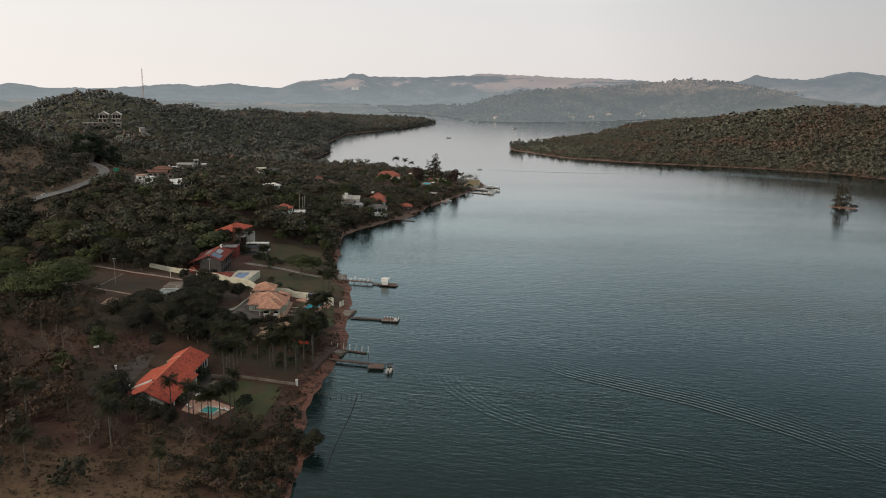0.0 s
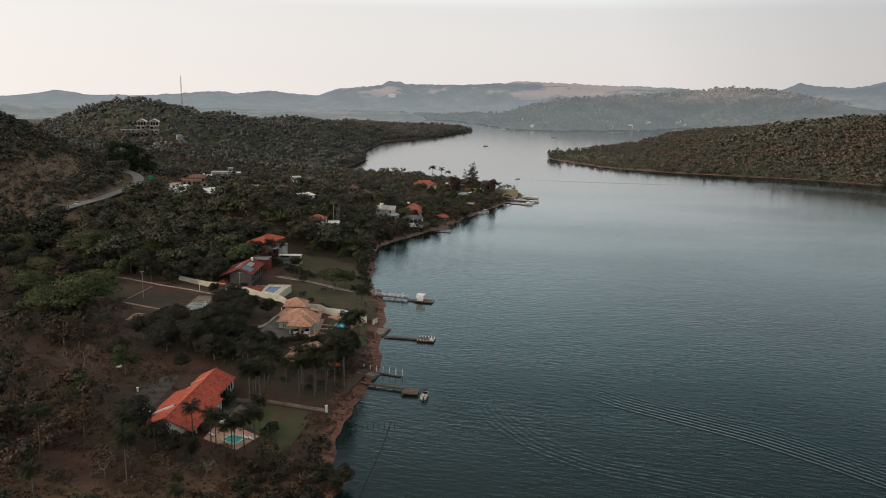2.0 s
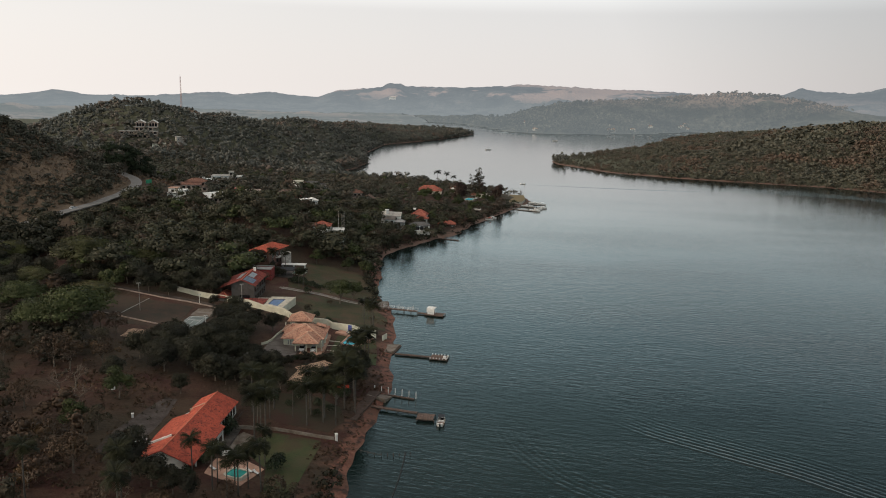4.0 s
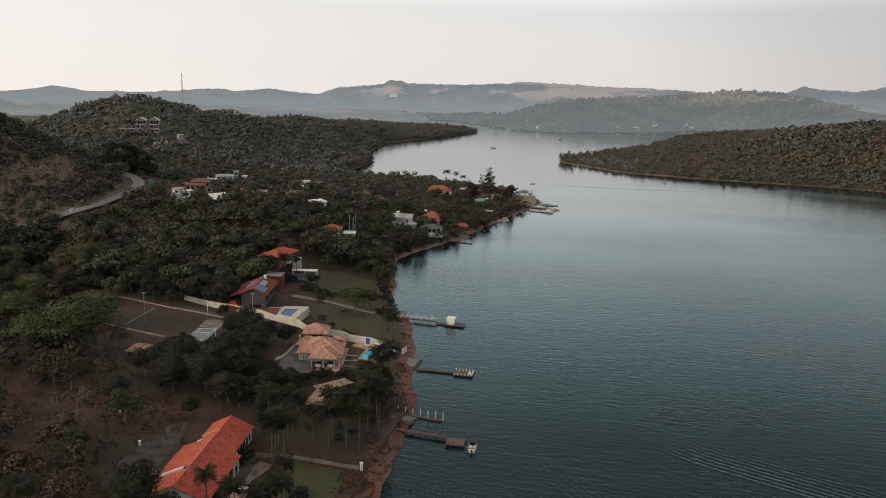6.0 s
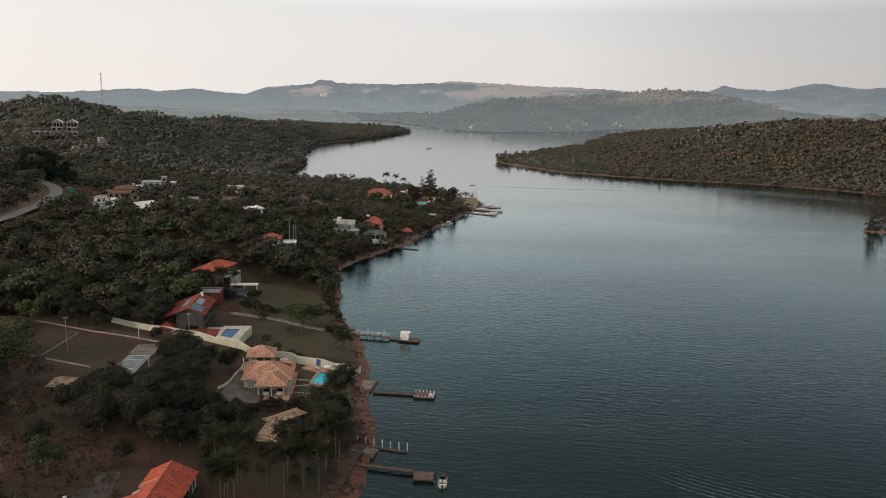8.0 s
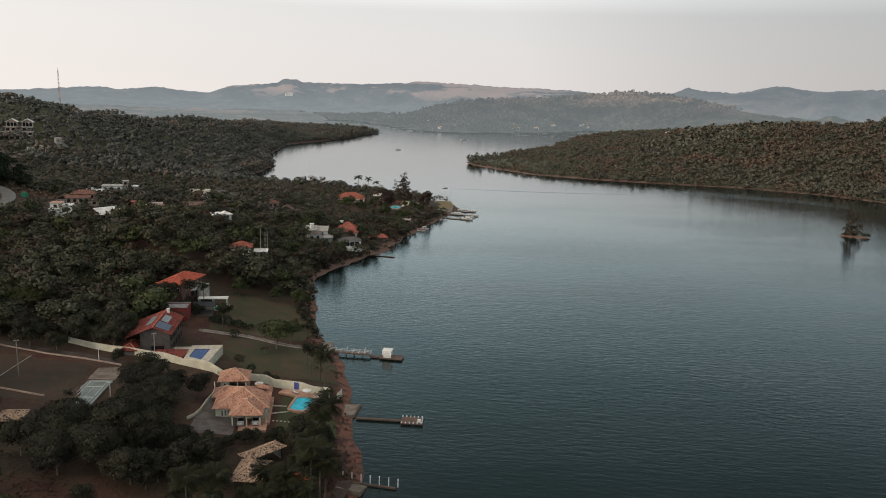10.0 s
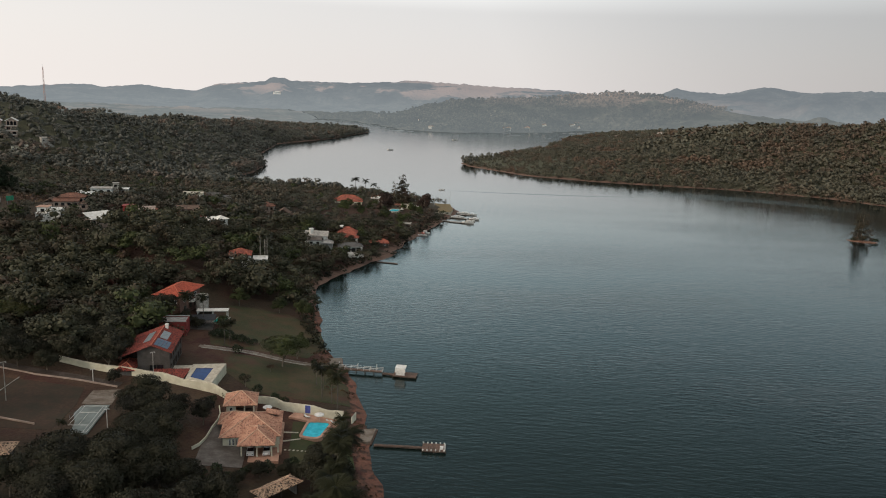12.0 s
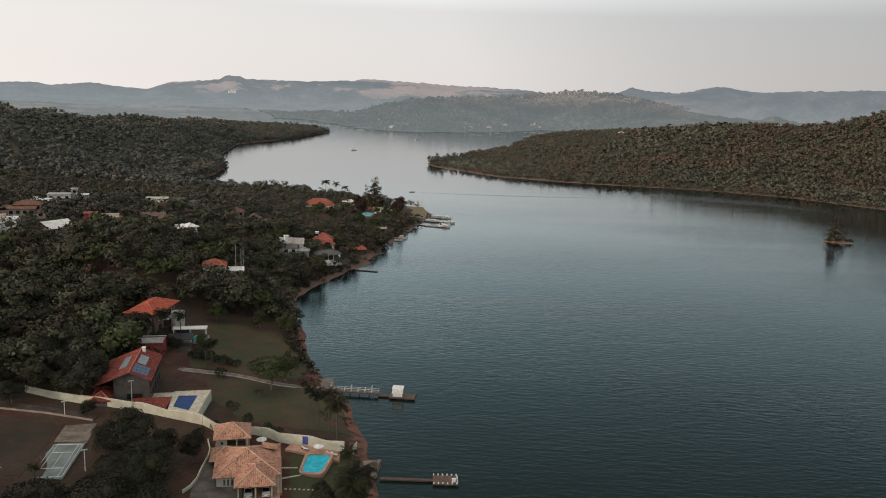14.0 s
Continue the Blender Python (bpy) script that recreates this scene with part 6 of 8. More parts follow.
for u in (0.06, 0.18, 0.82, 0.94):
    court_line(u, 0.05, u, 0.95)
for v in (0.05, 0.95):
    court_line(0.06, v, 0.94, v)
for v in (0.28, 0.72):
    court_line(0.18, v, 0.82, v)
court_line(0.5, 0.28, 0.5, 0.72)
for u in (0.02, 0.98):
    x, y = court_at(u, 0.5)
    part("net_post", Geo().limb((x, y, 9.2), (x, y, 10.3), 0.05, 0.05, 6), M_METAL, court)
patch("pavement", "pale paved square at the head of the court", [(17.2, 311), (23.8, 307.8), (27.6, 318.4), (20.8, 319.2)], M_LANE, 0.12)
patch("ground", "bare brown playing field with a white post", [(-22, 325), (-6, 305), (9, 297), (16, 311), (19, 322), (3, 333), (-10, 345)], surface("bare_field", (0.034, 0.017, 0.010), (0.058, 0.031, 0.018), 0.8, 5.0, 0.95, dirt=(0.026, 0.020, 0.010)), 0.05, category="field")
for pts in ([(-37, 338.5), (-23, 329.2), (-4.3, 310.8), (6, 301.5)], [(-24, 362), (-6, 350), (8, 334.5), (18, 327.8), (27, 320.5)]):
    wall_run("kerb_wall", "low white kerb wall along the field", [(x, y, ground_z(x, y) + 0.45) for x, y in pts], 0.26, M_PINK, coping=False)
strip("road", "narrow grey lane behind the field", [(-60, 380), (-30, 369), (-6, 353), (8, 338), (20, 329), (28, 322)], 2.8, M_DRIVE)


def light_post(x, y, h, label, mat=None):
    z = ground_z(x, y)
    ob = thing("light_post", pose(x, y, z), label, "post", "posts round the field")
    part("pole", Geo().limb((0, 0, -0.5), (0, 0, h), 0.11, 0.08, 8), mat or M_POST, ob)
    part("arm", Geo().box(-0.6, 0.6, -0.05, 0.05, h - 0.15, h), mat or M_POST, ob)
    for a, b in ((-0.7, -0.35), (0.35, 0.7)):
        part("lamp_head", Geo().box(a, b, -0.12, 0.12, h - 0.3, h - 0.15), M_GREY, ob)


wall_run("field_line", "white painted kerb across the bare field", [(x, y, ground_z(x, y) + 0.25) for x, y in ((-6.9, 314.4), (-2.1, 323.4), (4.0, 333.6))], 0.16, M_CONCRETE, coping=False)
light_post(0.5, 318.5, 10.5, "tall pale floodlight post on the bare field", M_CONCRETE)
light_post(36.9, 323.0, 8.5, "grey utility post beside the garden wall", M_CONCRETE)
light_post(21.2, 294.6, 5.0, "short white floodlight post beside the court")
light_post(21.5, 325.3, 4.0, "short white lamp post beside the lane")


# ---- rustic shelters by the shore ----
def shelter(label, x, y, z, rz, w, l, top, walled=True, roof=None):
    s = thing("shelter", pose(x, y, z, 0, 0, rz), label, "shelter", "rustic shelters")
    hip_roof(s, -w / 2, w / 2, -l / 2, l / 2, 2.3, top, roof or M_TILE_OLD, roof or M_CAP, 0.6)
    for sx in (-1, 1):
        for sy in (-1, 0, 1):
            pillar(s, sx * (w / 2 - 0.3), sy * (l / 2 - 0.3), -1.5, 2.3, 0.12, M_DARKWOOD)
    if walled:
        part("wall", Geo().box(-w / 2 + 0.4, w / 2 - 0.4, l / 2 - 0.6, l / 2 - 0.4, -1.5, 2.2), M_GREY, s)


shelter("open shelter under old mottled roof tiles", 44.3, 244.2, ground_z(44.3, 244.2) + 0.5, -32, 6.0, 8.6, 4.3)
shelter("low shelter under old mottled roof tiles", 49.6, 253.2, ground_z(49.6, 253.2) + 0.2, -71, 3.4, 9.5, 3.2)
shelter("small shed under grey-brown old tiles", 22.5, 254.5, ground_z(22.5, 254.5), -20, 6.5, 6.5, 3.9, roof=M_TILE_BROWN)
shelter("small shed under old tiles in the trees", -1.5, 285.5, ground_z(-1.5, 285.5), -20, 5, 5, 3.8)
awn = thing("awning", pose(54.9, 240.7, ground_z(54.9, 240.7)), "bright red awning by the shore", "awning")
part("cloth", Geo().add([(0, 0, 3.4), (-1.9, -1.9, 2.3), (1.9, -1.9, 2.3), (1.9, 1.9, 2.3), (-1.9, 1.9, 2.3), (-1.9, -1.9, 1.6), (1.9, -1.9, 1.6), (1.9, 1.9, 1.6), (-1.9, 1.9, 1.6)],
     [(0, 1, 2), (0, 2, 3), (0, 3, 4), (0, 4, 1), (1, 5, 6, 2), (2, 6, 7, 3), (3, 7, 8, 4), (4, 8, 5, 1)]), M_RED_PAINT, awn)
for sx in (-1.8, 1.8):
    for sy in (-1.8, 1.8):
        part("pole", Geo().limb((sx, sy, -0.3), (sx, sy, 2.3), 0.05, 0.05, 6), M_METAL, awn)

# ---- docks and shore works ----


def plank_deck(g, a, b, width, z, plank=0.32):
    """Planks laid across the way from a to b."""
    a, b = Vector((*a, z)), Vector((*b, z))
    d = (b - a)
    n = int(d.length / plank)
    u = d.normalized()
    m = Matrix.Translation(a) @ Matrix.Rotation(math.atan2(u.y, u.x), 4, "Z")
    for i in range(n):
        lift = 0.012 * ((i * 7) % 5 - 2)
        g.box(i * plank + 0.02, (i + 1) * plank - 0.02, -width / 2, width / 2, -0.08 + lift, lift, m)
    return m, d.length


def dock(name, label, runs, piles=True, rail=None, planks=None):
    """A dock of straight runs (a, b, width, height), on piles, with rails where asked."""
    ob = thing(name, pose(0, 0, 0), label, "dock", "docks along the shore")
    for i, (a, b, width, z) in enumerate(runs):
        g = Geo()
        m, n = plank_deck(g, a, b, width, z)
        part("deck", g, planks or M_PLANK, ob)
        part("beam", Geo().box(0, n, -width / 2, -width / 2 + 0.14, -0.35, -0.09, m).box(0, n, width / 2 - 0.14, width / 2, -0.35, -0.09, m), M_DARKWOOD, ob)
        if piles:
            k = max(2, int(n / 2.6) + 1)
            for j in range(k):
                for s in (-1, 1):
                    p = m @ Vector((n * j / (k - 1), s * (width / 2 - 0.1), 0))
                    part("pile", Geo().limb((p.x, p.y, -2.6), (p.x, p.y, z - 0.05), 0.1, 0.09, 6), M_DARKWOOD, ob)
        if rail and i in rail:
            k = max(2, int(n / 1.9) + 1)
            for s in (-1, 1):
                for j in range(k):
                    p = m @ Vector((n * j / (k - 1), s * (width / 2 - 0.05), 0))
                    part("rail_post", Geo().box(p.x - 0.05, p.x + 0.05, p.y - 0.05, p.y + 0.05, z, z + (2.0 if j % 3 == 0 else 1.1)), M_POST, ob)
                p, q = m @ Vector((0, s * (width / 2 - 0.05), 1.0)), m @ Vector((n, s * (width / 2 - 0.05), 1.0))
                part("rail", Geo().limb(p, q, 0.04, 0.04, 4), M_POST, ob)
                p, q = m @ Vector((0, s * (width / 2 - 0.05), 0.55)), m @ Vector((n, s * (width / 2 - 0.05), 0.55))
                part("rail", Geo().limb(p, q, 0.025, 0.025, 4), M_POST, ob)
    return ob


dock("dock", "timber dock with white rails and a square end platform", [((95.5, 327.8), (107.2, 319.0), 1.5, 1.2), ((107.2, 319.0), (111.6, 315.6), 1.3, 0.6), ((110.2, 317.0), (116.4, 312.2), 4.2, 0.7)], rail=(0,))
hut = thing("boat_shelter", pose(112.0, 315.4, 0.72, 0, 0, -37.5), "white canvas shelter on the dock platform", "shelter")
for sx in (-1.4, 1.4):
    for sy in (-1.3, 1.3):
        part("pole", Geo().limb((sx, sy, 0), (sx, sy, 2.4), 0.06, 0.06, 6), M_POST, hut)
part("roof", Geo().box(-1.7, 1.7, -1.6, 1.6, 2.4, 2.6), M_UMBRELLA, hut)
part("side_cloth", Geo().box(-1.6, 1.6, -1.55, -1.48, 1.1, 2.4).box(-1.65, -1.58, -1.5, 1.5, 1.1, 2.4), M_UMBRELLA, hut)
part("counter", Geo().box(-1.3, 1.3, -1.2, -0.7, 0, 0.95), M_POST, hut)

d2 = dock("dock", "low dark timber dock with a square bollard platform", [((82.5, 273.6), (94.2, 266.0), 1.0, 0.55), ((93.2, 266.8), (98.4, 263.5), 4.4, 0.6)])
m2 = Matrix.Translation((93.2, 266.8, 0.6)) @ Matrix.Rotation(math.atan2(-3.3, 5.2), 4, "Z")
for i in range(6):
    for s in (-2.1, 2.1):
        p = m2 @ Vector((0.2 + i * 1.1, s, 0))
        part("bollard", Geo().box(p.x - 0.12, p.x + 0.12, p.y - 0.12, p.y + 0.12, 0.6, 1.0), M_POST, d2)
for i in range(1, 5):
    p = m2 @ Vector((5.9, -2.1 + i * 0.85, 0))
    part("bollard", Geo().box(p.x - 0.12, p.x + 0.12, p.y - 0.12, p.y + 0.12, 0.6, 1.0), M_POST, d2)
box = thing("storage_box", pose(97.0, 263.4, 0.6, 0, 0, -32), "white storage box on the dock platform", "box")
part("body", Geo().box(-0.45, 0.45, -0.3, 0.3, 0, 0.7), M_POST, box)
part("lid", Geo().box(-0.48, 0.48, -0.33, 0.33, 0.7, 0.78), M_POST, box)

dock("dock", "brown timber dock with a wide end platform", [((60.5, 232.6), (72.6, 222.8), 1.2, 0.9), ((71.8, 221.2), (76.2, 218.8), 4.0, 0.8)])
dock("dock", "short grey jetty below a white house", [((178.0, 471.0), (186.5, 463.0), 1.0, 0.4)])
walk_deck = dock("boardwalk", "broad dark plank boardwalk above the bank", [((53.0, 223.2), (65.6, 240.9), 3.4, 1.5)], planks=M_BOARD)
del walk_deck["group"]


def boat(label, x, y, rz, length=6.0, canopy=True, cover=None, name="motorboat"):
    """A small motorboat; its bow points along +y."""
    b = thing(name, pose(x, y, 0.0, 0, 0, rz), label, "boat")
    k, w = length, length * 0.19
    rows = []
    for t, wid, sheer in ((-0.5, 0.86, 0.75), (-0.2, 1.0, 0.75), (0.15, 0.96, 0.8), (0.35, 0.62, 0.9), (0.5, 0.06, 1.0)):
        rows += [(-wid * w * 0.55, t * k * 0.94, -0.25), (-wid * w, t * k, sheer * k / 6.5), (wid * w, t * k, sheer * k / 6.5), (wid * w * 0.55, t * k * 0.94, -0.25)]
    f = [(i * 4 + j, i * 4 + j + 1, i * 4 + j + 5, i * 4 + j + 4) for i in range(4) for j in (0, 2)] + [(3, 2, 1, 0), (16, 17, 18, 19)]
    f += [(i * 4 + 3, i * 4, i * 4 + 4, i * 4 + 7) for i in range(4)]
    part("hull", Geo().add(rows, f), M_HULL, b)
    part("floor", Geo().box(-w * 0.85, w * 0.85, -0.48 * k, 0.2 * k, 0.2, 0.26), M_PLANK, b)
    part("foredeck", Geo().add([(-w * 0.96, 0.15 * k, 0.83 * k / 6.5), (w * 0.96, 0.15 * k, 0.83 * k / 6.5), (w * 0.6, 0.35 * k, 0.92 * k / 6.5), (0, 0.49 * k, 1.0 * k / 6.5), (-w * 0.6, 0.35 * k, 0.92 * k / 6.5)], [(0, 1, 2, 3, 4)]), M_HULL, b)
    part("windscreen", Geo().plate([(-w * 0.8, 0.13 * k, 0.75), (w * 0.8, 0.13 * k, 0.75), (w * 0.7, 0.06 * k, 1.25), (-w * 0.7, 0.06 * k, 1.25)], 0.03), M_DARKGLASS, b)
    part("seat", Geo().box(-w * 0.7, w * 0.7, -0.42 * k, -0.34 * k, 0.26, 0.7).box(-w * 0.7, -0.1, -0.08 * k, 0.0, 0.26, 0.75).box(0.1, w * 0.7, -0.08 * k, 0.0, 0.26, 0.75), M_UMBRELLA, b)
    part("outboard", Geo().box(-0.2, 0.2, -0.58 * k, -0.5 * k, 0.0, 1.0), M_RUBBER, b)
    if canopy:
        part("canopy", Geo().box(-w * 0.8, w * 0.8, -0.1 * k, 0.25 * k, 1.75, 1.83), cover or M_CANVAS, b, "dark canvas canopy")
        for sx in (-1, 1):
            for t in (-0.08, 0.22):
                part("pole", Geo().limb((sx * w * 0.75, t * k, 0.5), (sx * w * 0.75, t * k, 1.76), 0.025, 0.025, 5), M_METAL, b)
    return b


boat("white motorboat with dark canopy moored at the dock", 77.2, 216.6, 58 - 90 + 4)

# mooring posts and slipway
slip = tagged(new("slipway", Geo().add([(62.0, 238.2, 1.7), (66.6, 234.4, 1.2), (71.5, 239.6, -0.4), (67.8, 243.6, -0.2), (62.0, 238.2, -1), (66.6, 234.4, -1), (71.5, 239.6, -2), (67.8, 243.6, -2)],
     [(0, 1, 2, 3), (0, 4, 5, 1), (1, 5, 6, 2), (2, 6, 7, 3), (3, 7, 4, 0)]).mesh("slipway", M_LANE)), "concrete slipway into the lake", "slipway", kind="structure")
for i in range(7):
    k = i / 6
    x, y = 66.0 + 10.2 * k, 243.4 - 8.9 * k
    p = thing("mooring_post", pose(x, y, 0), "white mooring post beside the slipway", "post", "mooring posts")
    part("shaft", Geo().limb((0, 0, -2.6), (0, 0, 2.1), 0.13, 0.13, 8), M_POST, p)
    part("cap", Geo().limb((0, 0, 2.1), (0, 0, 2.2), 0.16, 0.12, 8), M_POST, p)
dock("dock", "thin dark walkway along the mooring posts", [((65.4, 242.6), (75.4, 233.8), 0.6, 0.4)])

# landings above the bank
for outline, z, label in (([(75.6, 276.2), (82.3, 275.2), (87.0, 281.6), (81.0, 283.4)], 0.8, "stepped tan landing by the water"), ([(92.6, 328.2), (96.6, 327.2), (99.8, 335.5), (95.8, 337.0)], 1.5, "concrete landing at the head of the dock")):
    ob = thing("landing", pose(0, 0, 0), label, "landing", kind="structure")
    part("slab", Geo().slab(outline, -1.5, z), M_LANE, ob)
    c = Vector((sum(p[0] for p in outline) / 4, sum(p[1] for p in outline) / 4))
    part("step", Geo().slab([tuple(c + (Vector(p) - c) * 1.12) for p in outline], -1.6, z - 0.5), M_PLANK, ob)

# the old fence and float line running out into the lake
fence_line = thing("groyne", pose(0, 0, 0), "line of dark weathered posts running into the water", "fence")
for i in range(12):
    k = i / 11
    x, y = 47 + 15.5 * k, 211.4 - 10.8 * k - 3.0 * math.sin(k * 3.14)
    part("post", Geo().limb((x, y, -2.8), (x, y, max(0.9, ground_z(x, y) + 1.1)), 0.09, 0.07, 5), M_DARKWOOD, fence_line)
for i in range(6):
    k, k2 = i / 11, (i + 1) / 11
    a, b = (Vector((47 + 15.5 * q, 211.4 - 10.8 * q - 3.0 * math.sin(q * 3.14), max(0.5, ground_z(47 + 15.5 * q, 211.4 - 10.8 * q - 3.0 * math.sin(q * 3.14)) + 0.6))) for q in (k, k2))
    part("wire", Geo().limb(a, b, 0.05, 0.05, 4), M_DARKWOOD, fence_line)
boom = thing("float_line", pose(0, 0, 0), "dark float line lying on the water", "float line")
pts = [Vector((61.8 - 21.0 * k + 0.4 * math.sin(k * 6), 202.3 - 41.0 * k, 0.03)) for k in [i / 24 for i in range(25)]]
for a, b in zip(pts, pts[1:]):
    part("float", Geo().limb(a, a.lerp(b, 0.86), 0.14, 0.14, 6), M_RUBBER, boom)

# ---- highway ----
strip("road", "grey asphalt highway curving over the slope", [(*p,) for p in ROADWAY], 6.4, M_ASPHALT, 0.25, "road", 4.0)
sign = thing("road_sign", pose(8.6, 545, ground_z(8.6, 545), 0, 0, 20), "green road sign beside the highway", "sign")
part("board", Geo().box(-1.8, 1.8, -0.05, 0.05, 2.2, 4.6), M_GREENSIGN, sign)
for x in (-1.2, 1.2):
    part("post", Geo().box(x - 0.06, x + 0.06, 0.06, 0.16, -0.3, 4.6), M_METAL, sign)
car("car", "white car on the highway", pose(-30, 474, ground_z(-30, 474) + 0.3, 0, 0, -40))


# ---- village houses ----
def villa(label, x, y, rz, w, l, eave, ridge, wall_mat, roof_mat, cap=None, base=None, sink=4.0, roof="hip", storeys=1):
    """A village house: rendered walls, windows by storey, hipped, gabled or flat roof."""
    z = ground_z(x, y) if base is None else base
    h = thing("house", pose(x, y, z, 0, 0, rz), label, "house", "village houses")
    walls(h, -w / 2, w / 2, -l / 2, l / 2, -sink, eave, wall_mat, gable=ridge - eave if roof == "gable" and l >= w else 0)
    if roof == "flat":
        part("flat_roof", Geo().box(-w / 2 - 0.3, w / 2 + 0.3, -l / 2 - 0.3, l / 2 + 0.3, eave, eave + 0.25), roof_mat, h)
        part("parapet", Geo().box(-w / 2 - 0.3, w / 2 + 0.3, l / 2 + 0.1, l / 2 + 0.32, eave + 0.25, eave + 0.8), wall_mat, h)
    else:
        hip_roof(h, -w / 2, w / 2, -l / 2, l / 2, eave - 0.1, ridge, roof_mat, cap or M_CAP_RED, 0.6, roof == "gable")
    step = eave / storeys
    for s in range(storeys):
        for i in range(max(2, int(w / 3.2))):
            window(h, -w / 2 + w * (i + 0.5) / max(2, int(w / 3.2)), -l / 2 - 0.03, s * step + 0.8, 1.3, 1.3, "s", M_POST, M_DARKGLASS)
        for i in range(max(2, int(l / 3.5))):
            window(h, w / 2 + 0.03, -l / 2 + l * (i + 0.5) / max(2, int(l / 3.5)), s * step + 0.8, 1.3, 1.3, "e", M_POST, M_DARKGLASS)
    return h


def compound(label, x, y, rz, base, blocks, sink=5.0):
    """A house of several joined volumes: (x0, x1, y0, y1, floor, eave, ridge, roof kind, wall, roof)."""
    h = thing("house", pose(x, y, base, 0, 0, rz), label, "house", "village houses")
    for x0, x1, y0, y1, z0, eave, ridge, roof, wall_mat, roof_mat in blocks:
        walls(h, x0, x1, y0, y1, z0 - sink, eave, wall_mat)
        if roof == "flat":
            part("flat_roof", Geo().box(x0 - 0.35, x1 + 0.35, y0 - 0.5, y1 + 0.2, eave, eave + 0.22), roof_mat, h)
        elif roof == "shed":
            part("shed_roof", Geo().plate([(x0 - 0.5, y0 - 0.7, eave), (x1 + 0.5, y0 - 0.7, eave), (x1 + 0.5, y1 + 0.4, ridge), (x0 - 0.5, y1 + 0.4, ridge)], 0.14), roof_mat, h)
        else:
            hip_roof(h, x0, x1, y0, y1, eave - 0.1, ridge, roof_mat, M_CAP_RED if roof_mat is M_TILE_ORANGE else roof_mat, 0.7, roof == "gable")
        n = max(1, int((x1 - x0) / 3.0))
        for k in range(n):
            window(h, x0 + (x1 - x0) * (k + 0.5) / n, y0 - 0.03, eave - 2.3, 1.6, 1.5, "s", M_DARKWOOD, M_DARKGLASS)
        n = max(1, int((y1 - y0) / 3.5))
        for k in range(n):
            window(h, x1 + 0.03, y0 + (y1 - y0) * (k + 0.5) / n, eave - 2.3, 1.4, 1.4, "e", M_POST, M_DARKGLASS)
    return h


compound("white rendered house of two cubes with a terracotta roof terrace", 25, 520, -20, 24.6, [(-5.5, -0.5, -2, 4, 0, 4.9, 5, "flat", M_WHITE, M_TERRA), (-0.4, 5.5, -4, 3, 0, 4.0, 5, "flat", M_WHITE, M_WHITE), (-5.5, -0.5, -4.5, -2.1, 0, 2.2, 3, "flat", M_WHITE, M_WHITE)])
compound("house under a single-pitch white sheet roof", 45, 505, 24, 23.6, [(-6, 6, -3, 3, 0, 2.0, 4.6, "shed", M_PINK, M_WHITE)])
compound("deep red cube house with a low tan-roofed wing", 62.5, 529, -15, 22.4, [(-3, 2.6, -3, 3, 0, 5.0, 6, "flat", M_REDWALL, M_REDWALL), (2.7, 12, -2, 4, 0, 3.0, 4.0, "shed", M_REDWALL, M_PINK)])
compound("low house under dull orange tiles beside a red cube", 73.5, 536, -15, 20.2, [(-4, 6, -3, 3, 0, 2.6, 4.4, "hip", M_CREAM, M_TILE_FADED)])
compound("small white house with a rounded white shell roof", 101.5, 507, 10, 19.0, [(-4.5, 0, -2.5, 2.5, 0, 2.6, 3.8, "shed", M_WHITE, M_WHITE), (0.2, 5, -3, 3, 0, 3.0, 4.4, "hip", M_WHITE, M_WHITE)])
compound("house under mottled brown tiles among trees", 96, 541, -10, 19.6, [(-7, 4, -3.5, 3, 0, 3.2, 4.8, "gable", M_PINK, M_TILE_BROWN), (1, 8, -6, -3.6, 0, 2.2, 3.6, "shed", M_REDWALL, M_TILE_BROWN)])
compound("long house under layered faded orange roofs", 34, 548, -15, 25.2, [(-3, 9, -1, 6, 0, 5.0, 6.8, "hip", M_PINK, M_TILE_FADED), (-5, 7, -5, -1.1, 0, 3.4, 4.6, "shed", M_PINK, M_TILE_FADED), (-10, -3.2, -4, 4, 0, 2.6, 4.6, "gable", M_PINK, M_TILE_BROWN), (7.2, 11.5, -5.5, 0, 0, 2.2, 3.4, "hip", M_PINK, M_TILE_BROWN)])
compound("flat white modern house with a square water tower", 59.5, 585, -15, 24.2, [(-9, 2.5, -4, 4, 0, 5.4, 6, "flat", M_WHITE, M_CONCRETE), (2.6, 5.6, -1, 2, 0, 8.2, 9, "flat", M_CONCRETE, M_CONCRETE), (5.7, 11, -3, 3, 0, 5.0, 6, "flat", M_GREY, M_WHITE)])
compound("sheds under tilted pale sheet roofs behind the trees", 45, 575, -12, 25.2, [(-8, -1, -3, 2, 0, 3.0, 4.4, "shed", M_GREY, M_WHITE), (-0.8, 8, -2, 3, 0, 2.6, 3.5, "shed", M_GREY, M_POST)])
compound("cream house with a slanting white terrace among trees", 111, 597, -20, 18.2, [(-7, 5, -2, 5, 0, 5.2, 6, "flat", M_CREAM, M_STONE), (-2, 4, -6, -2.1, 0, 1.8, 4.2, "shed", M_WHITE, M_WHITE)])
compound("dark grey gabled house behind a cream one", 128, 606, -20, 14.8, [(-7, 1, -3, 3, 0, 4.6, 7.0, "gable", M_GREY, M_SLATE), (1.2, 8, -4, 2, 0, 3.6, 5.6, "gable", M_WHITE, M_SLATE)])
villa("white house below a red roof and tall bare poles", 94.5, 438, -20, 9, 8, 4.0, 6.2, M_WHITE, M_TILE_VILLAGE, base=13.8, sink=9)
